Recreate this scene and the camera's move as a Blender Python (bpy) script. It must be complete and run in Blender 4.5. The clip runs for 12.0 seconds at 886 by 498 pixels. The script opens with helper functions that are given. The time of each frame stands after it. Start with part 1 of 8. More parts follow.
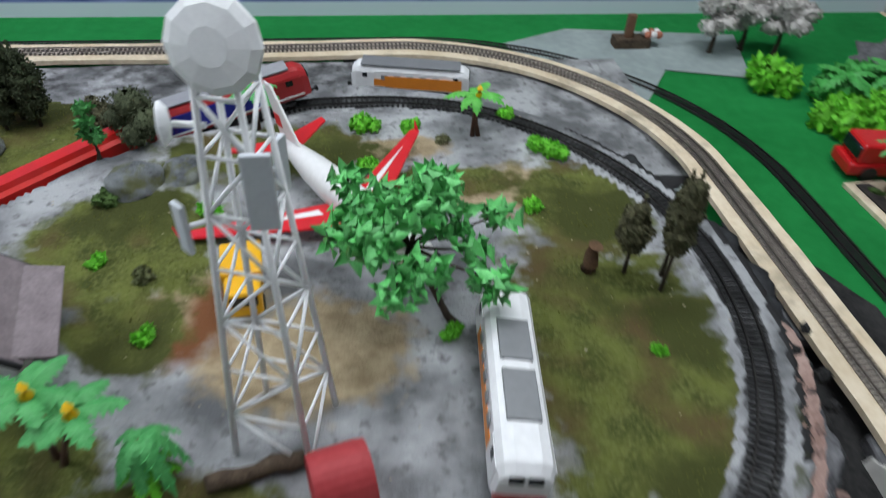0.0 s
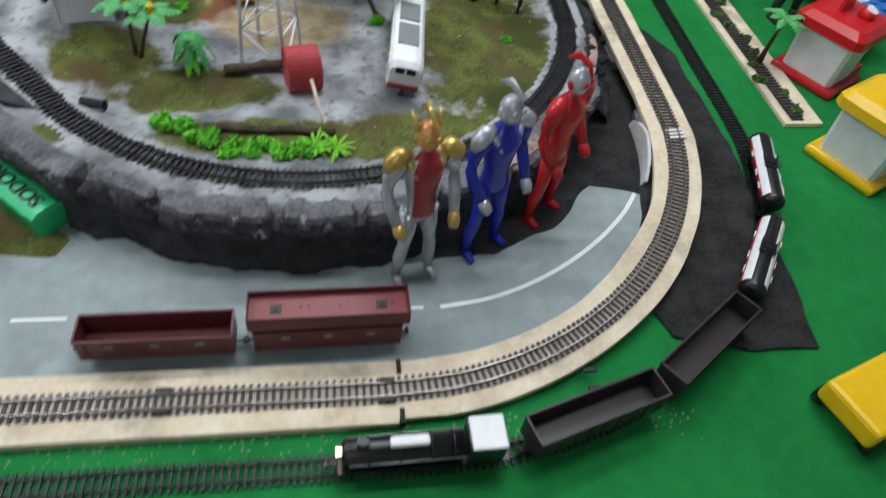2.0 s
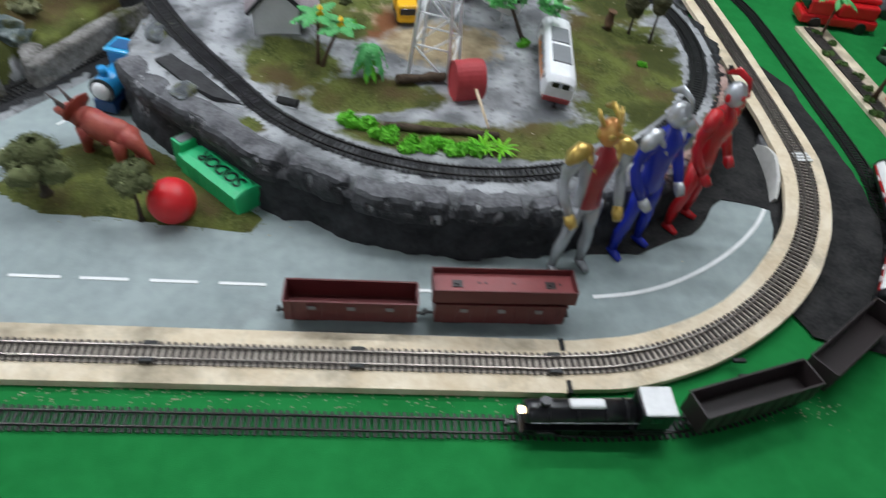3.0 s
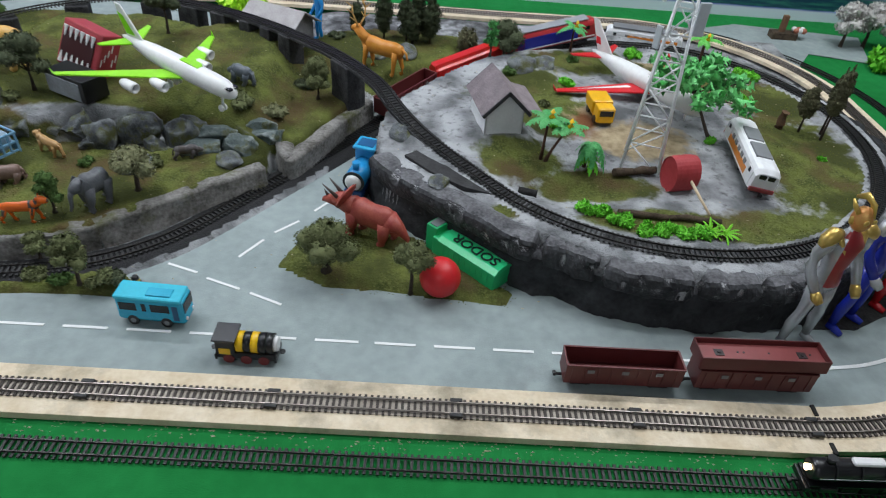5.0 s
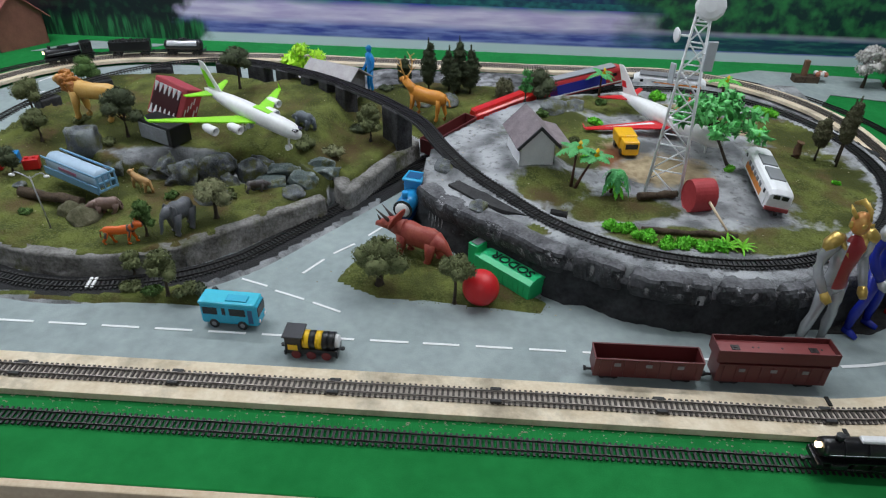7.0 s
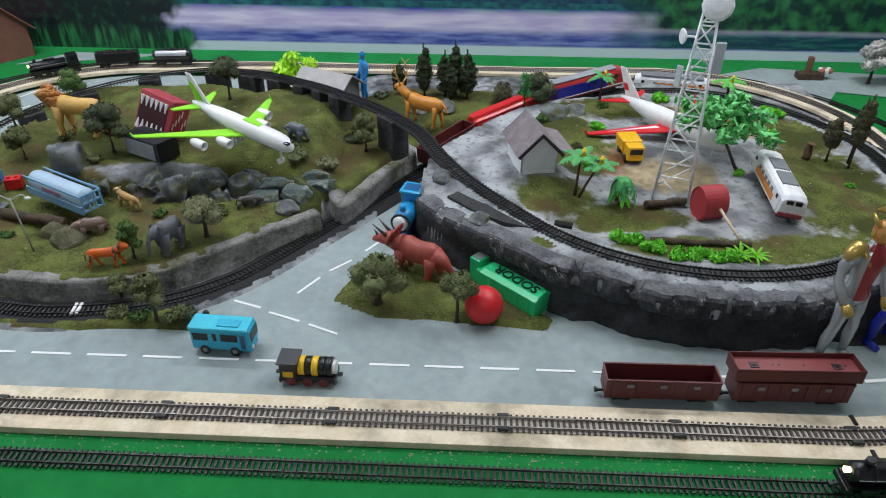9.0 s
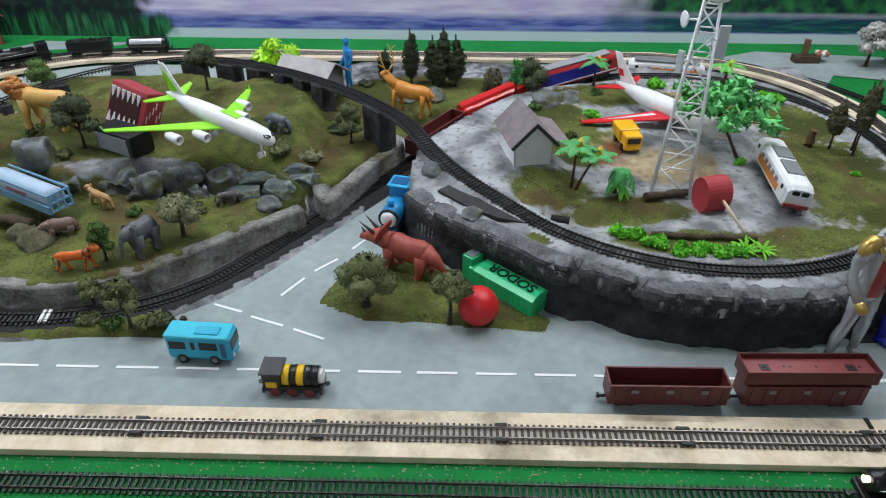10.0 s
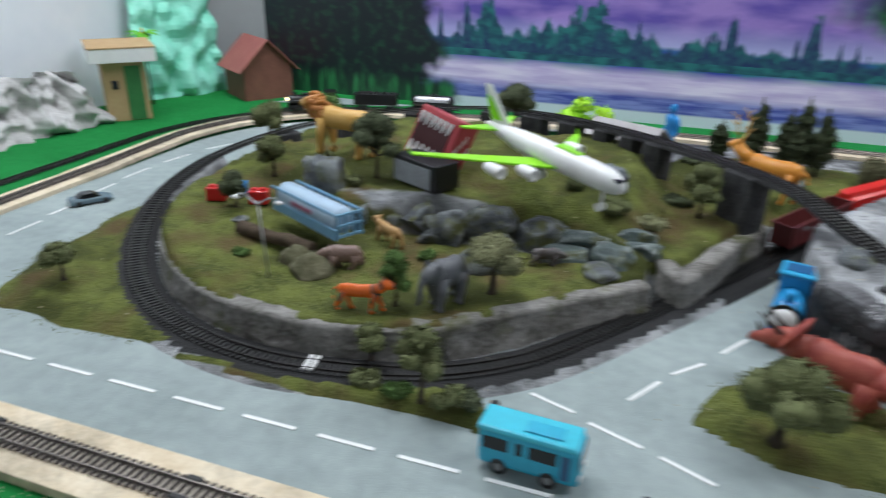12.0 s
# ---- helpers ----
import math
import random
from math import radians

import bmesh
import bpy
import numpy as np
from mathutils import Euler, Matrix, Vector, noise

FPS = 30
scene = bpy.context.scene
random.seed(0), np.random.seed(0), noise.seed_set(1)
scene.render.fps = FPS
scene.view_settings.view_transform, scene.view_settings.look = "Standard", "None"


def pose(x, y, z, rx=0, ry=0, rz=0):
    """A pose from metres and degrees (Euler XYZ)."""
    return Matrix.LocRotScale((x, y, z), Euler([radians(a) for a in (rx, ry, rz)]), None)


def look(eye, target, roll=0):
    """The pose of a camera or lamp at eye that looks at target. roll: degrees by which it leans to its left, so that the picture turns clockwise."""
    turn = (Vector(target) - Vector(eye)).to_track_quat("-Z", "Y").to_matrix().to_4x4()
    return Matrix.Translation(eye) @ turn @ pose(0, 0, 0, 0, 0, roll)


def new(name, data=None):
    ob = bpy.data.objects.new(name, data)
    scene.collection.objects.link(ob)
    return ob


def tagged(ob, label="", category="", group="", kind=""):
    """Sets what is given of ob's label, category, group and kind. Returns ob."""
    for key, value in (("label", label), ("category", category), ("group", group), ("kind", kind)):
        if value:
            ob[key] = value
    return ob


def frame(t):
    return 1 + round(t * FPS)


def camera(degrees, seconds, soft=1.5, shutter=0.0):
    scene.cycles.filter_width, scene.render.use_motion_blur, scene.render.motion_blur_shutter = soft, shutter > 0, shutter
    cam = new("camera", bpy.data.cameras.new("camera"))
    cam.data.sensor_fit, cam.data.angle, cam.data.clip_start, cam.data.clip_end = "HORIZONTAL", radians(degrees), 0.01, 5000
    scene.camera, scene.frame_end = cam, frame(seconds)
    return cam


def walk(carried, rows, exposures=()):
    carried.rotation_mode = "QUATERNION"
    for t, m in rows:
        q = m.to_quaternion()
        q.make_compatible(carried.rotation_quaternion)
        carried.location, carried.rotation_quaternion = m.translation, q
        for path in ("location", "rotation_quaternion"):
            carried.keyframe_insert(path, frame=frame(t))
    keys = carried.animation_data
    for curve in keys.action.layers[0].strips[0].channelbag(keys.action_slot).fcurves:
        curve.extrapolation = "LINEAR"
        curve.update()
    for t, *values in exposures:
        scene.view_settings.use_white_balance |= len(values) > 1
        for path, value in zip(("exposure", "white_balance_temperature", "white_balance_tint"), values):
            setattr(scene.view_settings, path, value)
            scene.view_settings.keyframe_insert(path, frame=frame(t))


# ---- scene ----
cam = camera(66.7, 12.0, soft=1.1, shutter=0.5)
PATH = [
    (0, (0.577, 0.039, 0.583), (0.835, 1.53, -0.725), 3.5),
    (0.5, (0.542, -0.083, 0.633), (0.905, 1.288, -0.776), 3.5),
    (1, (0.544, -0.192, 0.656), (0.978, 1.124, -0.786), 4.2),
    (1.5, (0.583, -0.317, 0.672), (1.005, 0.991, -0.781), 6.8),
    (2, (0.599, -0.462, 0.66), (0.91, 0.811, -0.851), 9.4),
    (2.5, (0.546, -0.532, 0.627), (0.758, 0.768, -0.879), 8.1),
    (3, (0.443, -0.555, 0.655), (0.626, 0.83, -0.777), 7.9),
    (3.5, (0.328, -0.563, 0.668), (0.45, 0.852, -0.74), 6.1),
    (5.5, (0.123, -0.689, 0.699), (0.164, 0.9, -0.515), 4.3),
    (6, (0.15, -0.738, 0.7), (0.139, 0.859, -0.503), 2.6),
    (6.5, (0.147, -0.777, 0.705), (0.132, 0.854, -0.452), 2.7),
    (7, (0.141, -0.788, 0.708), (0.071, 0.874, -0.402), 1.6),
    (7.1, (0.139, -0.79, 0.705), (0.069, 0.876, -0.398), 1.5),
    (9, (0.136, -0.733, 0.701), (0.069, 0.931, -0.407), 0.4),
    (9.5, (0.133, -0.709, 0.694), (0.086, 0.946, -0.429), 0.4),
    (10, (0.129, -0.675, 0.684), (0.098, 0.967, -0.457), 0.3),
    (10.5, (0.109, -0.632, 0.668), (0.041, 1.006, -0.477), 0.0),
    (11, (0.053, -0.578, 0.627), (-0.118, 1.072, -0.49), 0.4),
    (11.5, (-0.041, -0.501, 0.544), (-0.342, 1.232, -0.408), 2.7),
    (12, (-0.147, -0.459, 0.444), (-0.737, 1.266, -0.38), 1.2),
]
walk(cam, [(t, look(eye, target, roll)) for t, eye, target, roll in PATH], [(0.0, -0.14), (1.0, -0.02), (2.0, 0.10), (3.5, 0.13), (5.5, -0.06), (7.0, -0.07), (9.5, 0.06), (12.0, 0.14)])

# ---------------------------------------------------------------- light
world = bpy.data.worlds.new("room_world")
scene.world = world
world.use_nodes = True
world.node_tree.nodes["Background"].inputs[0].default_value = (0.75, 0.8, 0.85, 1)
world.node_tree.nodes["Background"].inputs[1].default_value = 0.007
# Assumed overhead tubes; the last, at y=-1.9, is fill added for upright faces.
TUBES = [(-0.95, 0.25, 1.0), (0.95, 0.25, 1.05), (-0.95, 1.0, 1.7), (0.95, 1.0, 1.5), (-0.2, -1.9, 0.85)]
TUBE_Z, TUBE_W = 1.75, 11.3
for lx, ly, lw in TUBES:
    ld = bpy.data.lights.new("assumed_tube_light", "AREA")
    ld.shape, ld.size, ld.size_y, ld.energy, ld.color = "RECTANGLE", 1.2, 0.10, TUBE_W * lw, (0.88, 0.93, 1.0)
    lo = new("assumed_tube_light", ld)
    lo.matrix_world = pose(lx, ly, TUBE_Z - 0.03)

# ---------------------------------------------------------------- materials
MATS = {}


def mat(name, col, rough=0.6, metal=0.0, col2=None, scale=40.0, bump=0.0, bscale=None, spec=0.5, detail=4.0, lo=0.35, hi=0.65, rnd=0.0, emit=None, alpha_t=0.0):
    """A node material: two colours mixed by two scales of noise, with bump."""
    if name in MATS:
        return MATS[name]
    m = bpy.data.materials.new(name)
    m.use_nodes = True
    nt = m.node_tree
    b = nt.nodes["Principled BSDF"]
    b.inputs["Roughness"].default_value = rough
    b.inputs["Metallic"].default_value = metal
    b.inputs["Specular IOR Level"].default_value = spec
    b.inputs["Base Color"].default_value = (*col, 1)
    tc = nt.nodes.new("ShaderNodeTexCoord")
    if col2:
        n1 = nt.nodes.new("ShaderNodeTexNoise")
        n1.inputs["Scale"].default_value, n1.inputs["Detail"].default_value = scale, detail
        n2 = nt.nodes.new("ShaderNodeTexNoise")
        n2.inputs["Scale"].default_value, n2.inputs["Detail"].default_value = scale * 6.3, 3.0
        nt.links.new(tc.outputs["Object"], n1.inputs["Vector"])
        nt.links.new(tc.outputs["Object"], n2.inputs["Vector"])
        ad = nt.nodes.new("ShaderNodeMath")
        ad.operation = "MULTIPLY_ADD"
        ad.inputs[1].default_value = 0.4
        nt.links.new(n2.outputs["Fac"], ad.inputs[0])
        sc_ = nt.nodes.new("ShaderNodeMath")
        sc_.operation = "MULTIPLY"
        sc_.inputs[1].default_value = 0.6
        nt.links.new(n1.outputs["Fac"], sc_.inputs[0])
        nt.links.new(sc_.outputs[0], ad.inputs[2])
        mr = nt.nodes.new("ShaderNodeMapRange")
        mr.inputs[1].default_value, mr.inputs[2].default_value = lo, hi
        nt.links.new(ad.outputs[0], mr.inputs[0])
        mx = nt.nodes.new("ShaderNodeMix")
        mx.data_type = "RGBA"
        mx.inputs[6].default_value, mx.inputs[7].default_value = (*col, 1), (*col2, 1)
        nt.links.new(mr.outputs[0], mx.inputs[0])
        out = mx.outputs[2]
        if rnd:
            oi = nt.nodes.new("ShaderNodeObjectInfo")
            hs = nt.nodes.new("ShaderNodeHueSaturation")
            mv = nt.nodes.new("ShaderNodeMapRange")
            mv.inputs[3].default_value, mv.inputs[4].default_value = 1 - rnd, 1 + rnd
            nt.links.new(oi.outputs["Random"], mv.inputs[0])
            nt.links.new(mv.outputs[0], hs.inputs["Value"])
            nt.links.new(out, hs.inputs["Color"])
            out = hs.outputs[0]
        nt.links.new(out, b.inputs["Base Color"])
    if bump:
        nb = nt.nodes.new("ShaderNodeTexNoise")
        nb.inputs["Scale"].default_value, nb.inputs["Detail"].default_value = bscale or scale * 3, 6.0
        nt.links.new(tc.outputs["Object"], nb.inputs["Vector"])
        bp = nt.nodes.new("ShaderNodeBump")
        bp.inputs["Strength"].default_value, bp.inputs["Distance"].default_value = bump, 0.002
        nt.links.new(nb.outputs["Fac"], bp.inputs["Height"])
        nt.links.new(bp.outputs[0], b.inputs["Normal"])
    if emit:
        b.inputs["Emission Color"].default_value, b.inputs["Emission Strength"].default_value = (*emit[0], 1), emit[1]
    MATS[name] = m
    return m


def plastic(name, col, rough=0.35, spec=0.5):
    k = tuple(c * 0.86 for c in col)
    return mat(name, col, rough, 0.0, k, 25, 0.08, 90, spec)


def moss(m, col, scale=9.0, lo=0.48, hi=0.62):
    """Patches of another colour laid over a material by noise at two scales."""
    nt = m.node_tree
    b = nt.nodes["Principled BSDF"]
    src = b.inputs["Base Color"].links[0].from_socket
    tc = nt.nodes.new("ShaderNodeTexCoord")
    n = nt.nodes.new("ShaderNodeTexNoise")
    n.inputs["Scale"].default_value, n.inputs["Detail"].default_value, n.inputs["Roughness"].default_value = scale, 10.0, 0.68
    nt.links.new(tc.outputs["Object"], n.inputs["Vector"])
    mr = nt.nodes.new("ShaderNodeMapRange")
    mr.inputs[1].default_value, mr.inputs[2].default_value = lo, hi
    nt.links.new(n.outputs["Fac"], mr.inputs[0])
    mx = nt.nodes.new("ShaderNodeMix")
    mx.data_type = "RGBA"
    nt.links.new(mr.outputs[0], mx.inputs[0])
    nt.links.new(src, mx.inputs[6])
    mx.inputs[7].default_value = (*col, 1)
    nt.links.new(mx.outputs[2], b.inputs["Base Color"])
    return m


FELT = mat("green_felt", (0.010, 0.165, 0.036), 0.92, 0, (0.017, 0.23, 0.055), 7, 0.5, 900, 0.1)
ROAD = mat("grey_road_paint", (0.235, 0.282, 0.280), 0.72, 0, (0.325, 0.38, 0.375), 9, 0.25, 500, 0.25)
moss(ROAD, (0.20, 0.23, 0.23), 5.0, 0.60, 0.78)
LINE = mat("white_line_paint", (0.82, 0.83, 0.82), 0.6, 0, (0.7, 0.71, 0.7), 60, 0.1)
BLACKGROUND = mat("black_ground", (0.010, 0.010, 0.0105), 0.85, 0, (0.040, 0.039, 0.038), 26, 0.8, 260, 0.2)
ROCK = mat("painted_rock", (0.009, 0.0095, 0.0105), 0.72, 0, (0.042, 0.044, 0.048), 22, 1.0, 120, 0.3, 8)
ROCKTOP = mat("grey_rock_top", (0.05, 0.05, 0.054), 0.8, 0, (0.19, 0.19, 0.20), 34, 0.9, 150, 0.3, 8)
CONCRETE = mat("mossy_concrete", (0.085, 0.080, 0.070), 0.85, 0, (0.29, 0.28, 0.265), 30, 0.8, 180, 0.2)
moss(CONCRETE, (0.085, 0.09, 0.03), 11.0, 0.54, 0.66)
moss(BLACKGROUND, (0.16, 0.155, 0.15), 55.0, 0.68, 0.76)
moss(ROCK, (0.20, 0.20, 0.205), 34.0, 0.64, 0.72)
PLY = mat("plywood_bed", (0.62, 0.50, 0.34), 0.75, 0, (0.78, 0.68, 0.52), 20, 0.35, 200, 0.3)
moss(PLY, (0.33, 0.28, 0.20), 7.0, 0.50, 0.66)
SLEEPER = mat("brown_sleeper", (0.035, 0.028, 0.024), 0.8, 0, (0.07, 0.058, 0.05), 120, 0.2)
SLEEPERBLACK = mat("black_sleeper", (0.006, 0.006, 0.0065), 0.55, 0, (0.018, 0.018, 0.018), 120, 0.2)
BALLAST = mat("bed_between_sleepers", (0.36, 0.31, 0.26), 0.85, 0, (0.5, 0.45, 0.38), 50, 0.4)
RAIL = mat("steel_rail", (0.16, 0.14, 0.125), 0.35, 0.9, (0.30, 0.27, 0.24), 90)
RAILDARK = mat("blackened_rail", (0.02, 0.019, 0.018), 0.4, 0.8, (0.05, 0.047, 0.045), 90)
WALLPAINT = mat("white_wall", (0.86, 0.88, 0.90), 0.8, 0, (0.82, 0.84, 0.87), 3, 0.1, 60)
FLOORTILE = mat("grey_floor_tile", (0.36, 0.36, 0.37), 0.35, 0, (0.46, 0.46, 0.47), 5, 0.05)
CEIL = mat("ceiling_paint", (0.62, 0.62, 0.62), 0.9, 0, (0.57, 0.57, 0.57), 2)
ROOMWALL = mat("room_wall_paint", (0.66, 0.67, 0.68), 0.85, 0, (0.60, 0.61, 0.62), 3)
EDGEWOOD = mat("raw_timber_edge", (0.55, 0.42, 0.27), 0.7, 0, (0.7, 0.58, 0.42), 25, 0.3)
BLACKP = plastic("black_plastic", (0.009, 0.009, 0.0105), 0.3)
WHITEP = plastic("white_plastic", (0.8, 0.8, 0.79), 0.3)
REDP = plastic("red_plastic", (0.55, 0.012, 0.015), 0.28)
YELP = plastic("yellow_plastic", (0.85, 0.52, 0.01), 0.3)
BLUEP = plastic("blue_plastic", (0.01, 0.22, 0.55), 0.3)
MAROON = plastic("maroon_plastic", (0.12, 0.022, 0.022), 0.42)
SILVER = mat("silver_paint", (0.55, 0.55, 0.57), 0.28, 0.6, (0.48, 0.48, 0.5), 30)
GLASSK = plastic("dark_window", (0.01, 0.012, 0.015), 0.12)
GREYP = plastic("grey_plastic", (0.22, 0.23, 0.24), 0.4)

# ---------------------------------------------------------------- mesh helpers


def T(x=0, y=0, z=0):
    return Matrix.Translation((x, y, z))


def box(bm, c, s, rz=0.0, bev=0.0, m=None, taper=1.0, mi=0):
    """A box with bevelled edges; taper narrows its top."""
    r = bmesh.ops.create_cube(bm, size=1)
    vs = r["verts"]
    for v in vs:
        k = taper if v.co.z > 0 else 1
        v.co = Vector((v.co.x * s[0] * k, v.co.y * s[1] * k, v.co.z * s[2]))
    fs = list({f for v in vs for f in v.link_faces})
    if bev:
        es = list({e for v in vs for e in v.link_edges})
        rb = bmesh.ops.bevel(bm, geom=es, offset=bev, segments=2, affect="EDGES", profile=0.5)
        vs = list({v for f in rb["faces"] for v in f.verts} | {v for v in vs if v.is_valid})
        fs = list({f for v in vs for f in v.link_faces})
    mm = Matrix.Translation(c) @ Matrix.Rotation(rz, 4, "Z")
    if m is not None:
        mm = m @ mm
    for v in vs:
        v.co = mm @ v.co
    for f in fs:
        f.material_index = mi
    return vs


def tube(bm, p0, p1, r0, r1=None, seg=10, mi=0, cap=True):
    """A round bar from p0 to p1."""
    r1 = r0 if r1 is None else r1
    p0, p1 = Vector(p0), Vector(p1)
    q = (p1 - p0).to_track_quat("Z", "Y")
    rings = []
    for p, r in ((p0, r0), (p1, r1)):
        rings.append([bm.verts.new(p + q @ Vector((r * math.cos(2 * math.pi * k / seg), r * math.sin(2 * math.pi * k / seg), 0))) for k in range(seg)])
    for k in range(seg):
        f = bm.faces.new((rings[0][k], rings[0][(k + 1) % seg], rings[1][(k + 1) % seg], rings[1][k]))
        f.material_index, f.smooth = mi, True
    if cap:
        bm.faces.new(rings[0][::-1]).material_index = mi
        bm.faces.new(rings[1]).material_index = mi
    return rings


def skin(bm, rings, mi=0, cap=True, smooth=True):
    """Joins rings of points (equal counts) into a closed skin."""
    vr = [[bm.verts.new(p) for p in r] for r in rings]
    n = len(vr[0])
    for a, b in zip(vr, vr[1:]):
        for k in range(n):
            f = bm.faces.new((a[k], a[(k + 1) % n], b[(k + 1) % n], b[k]))
            f.smooth, f.material_index = smooth, mi
    if cap:
        for r in (vr[0][::-1], vr[-1]):
            f = bm.faces.new(r)
            f.material_index = mi
    return vr


def bodytube(bm, pts, seg=12, mi=0, squash=1.0):
    """A smooth body along points (x, y, z, radius)."""
    P = [Vector(p[:3]) for p in pts]
    rings = []
    for k, p in enumerate(P):
        d = (P[min(k + 1, len(P) - 1)] - P[max(k - 1, 0)]).normalized()
        side = d.cross(Vector((0, 0, 1)))
        side = side.normalized() if side.length > 0.05 else Vector((1, 0, 0))
        up = side.cross(d).normalized()
        r = pts[k][3]
        rings.append([p + side * (r * squash * math.cos(2 * math.pi * j / seg)) + up * (r * math.sin(2 * math.pi * j / seg)) for j in range(seg)])
    return skin(bm, rings, mi)


def ball(bm, c, r, s=(1, 1, 1), u=14, v=9, mi=0, jit=0.0, m=None):
    q = bmesh.ops.create_uvsphere(bm, u_segments=u, v_segments=v, radius=r)
    for w in q["verts"]:
        k = 1 + jit * (noise.noise(w.co * (3.0 / r) + Vector(c) * 50))
        w.co = Vector((w.co.x * s[0] * k, w.co.y * s[1] * k, w.co.z * s[2] * k))
        w.co = (m @ w.co if m is not None else w.co) + Vector(c)
        for f in w.link_faces:
            f.material_index, f.smooth = mi, True
    return q["verts"]


def part(name, bm, material, parent=None, label="", kind="", at=None):
    """Links a bmesh as one mesh object, under a thing or a part."""
    me = bpy.data.meshes.new(name)
    bmesh.ops.recalc_face_normals(bm, faces=bm.faces[:])
    bm.to_mesh(me)
    bm.free()
    for m_ in material if isinstance(material, (list, tuple)) else [material]:
        me.materials.append(m_)
    ob = new(name, me)
    if parent is not None:
        ob.parent = parent
    if at is not None:
        ob.matrix_basis = at
    return tagged(ob, label, kind=kind)


def raw(name, verts, faces, material, parent=None, label="", kind="", smooth=False):
    me = bpy.data.meshes.new(name)
    me.from_pydata(verts, [], faces)
    me.materials.append(material)
    if smooth:
        me.polygons.foreach_set("use_smooth", [True] * len(me.polygons))
    ob = new(name, me)
    if parent is not None:
        ob.parent = parent
    return tagged(ob, label, kind=kind)


def thing(name, label, category, m=None, group=""):
    ob = new(name)
    ob.empty_display_size = 0.02
    if m is not None:
        ob.matrix_basis = m
    return tagged(ob, label, category, group)


def B():
    return bmesh.new()


def fbm(x, y, s, seed=0.0):
    return noise.noise(Vector((x * s + seed, y * s - seed, seed * 1.7))) + 0.5 * noise.noise(Vector((x * s * 2.1 + seed, y * s * 2.1, seed)))


def smooth01(a, b, x):
    t = min(1, max(0, (x - a) / (b - a)))
    return t * t * (3 - 2 * t)


# ---------------------------------------------------------------- room
RX, RYA, RYB, FZ, CZ = 3.4, -2.6, 1.72, -0.76, 1.9
b = B()
box(b, (0, (RYA + RYB) / 2, FZ - 0.05), (2 * RX + 0.4, RYB - RYA + 0.4, 0.1))
room_floor = part("floor", b, FLOORTILE, None, "grey ceramic tiled floor", "structure")
b = B()
box(b, (0, (RYA + RYB) / 2, CZ + 0.05), (2 * RX + 0.4, RYB - RYA + 0.4, 0.1))
part("ceiling", b, CEIL, None, "plain white ceiling", "structure")
for nm, c, s in (("wall_north", (0, RYB + 0.05, 0.57), (2 * RX, 0.1, CZ - FZ)), ("wall_south", (0, RYA - 0.05, 0.57), (2 * RX, 0.1, CZ - FZ)),
                 ("wall_west", (-RX - 0.05, -0.44, 0.57), (0.1, RYB - RYA + 0.2, CZ - FZ)), ("wall_east", (RX + 0.05, -0.44, 0.57), (0.1, RYB - RYA + 0.2, CZ - FZ))):
    b = B()
    box(b, c, s)
    part(nm, b, ROOMWALL, None, "plain painted room wall", "structure")
# Unseen housings for the assumed tubes, the added front fill included.
for lx, ly, lw in TUBES:
    fx = thing("assumed_ceiling_light", "assumed long white fluorescent ceiling lamp, out of view", "lamp", T(lx, ly, TUBE_Z), "ceiling lamps")
    b = B()
    box(b, (0, 0, 0.08), (1.25, 0.13, 0.14), bev=0.008)
    part("housing", b, WHITEP, fx)

# ---------------------------------------------------------------- table
TX0, TX1, TY0, TY1 = -1.72, 1.86, -0.285, 1.5
table = thing("layout_table", "broad table covered in bright green felt", "table", T(0, 0, 0))
b = B()
box(b, ((TX0 + TX1) / 2, (TY0 + TY1) / 2, -0.0225), (TX1 - TX0, TY1 - TY0, 0.045), bev=0.003)
part("top_board", b, FELT, table, "bright green felt table cover")
b = B()
box(b, ((TX0 + TX1) / 2, TY0 - 0.0075, -0.022), (TX1 - TX0, 0.012, 0.05), bev=0.002)
part("edge_strip", b, EDGEWOOD, table, "raw pale timber edging strip")
b = B()
box(b, (TX1 + 0.0075, (TY0 + TY1) / 2, -0.024), (0.012, TY1 - TY0, 0.05), bev=0.002)
part("edge_strip", b, EDGEWOOD, table)
for lx in (TX0 + 0.15, (TX0 + TX1) / 2, TX1 - 0.15):
    for ly in (TY0 + 0.1, TY1 - 0.1):
        b = B()
        box(b, (lx, ly, (FZ - 0.045) / 2), (0.06, 0.06, -FZ - 0.045), bev=0.003)
        part("leg", b, EDGEWOOD, table)

# ---------------------------------------------------------------- paths of the tracks
def arc(cx, cy, r, a0, a1, n):
    return [(cx + r * math.cos(math.radians(a0 + (a1 - a0) * k / n)), cy + r * math.sin(math.radians(a0 + (a1 - a0) * k / n))) for k in range(n + 1)]


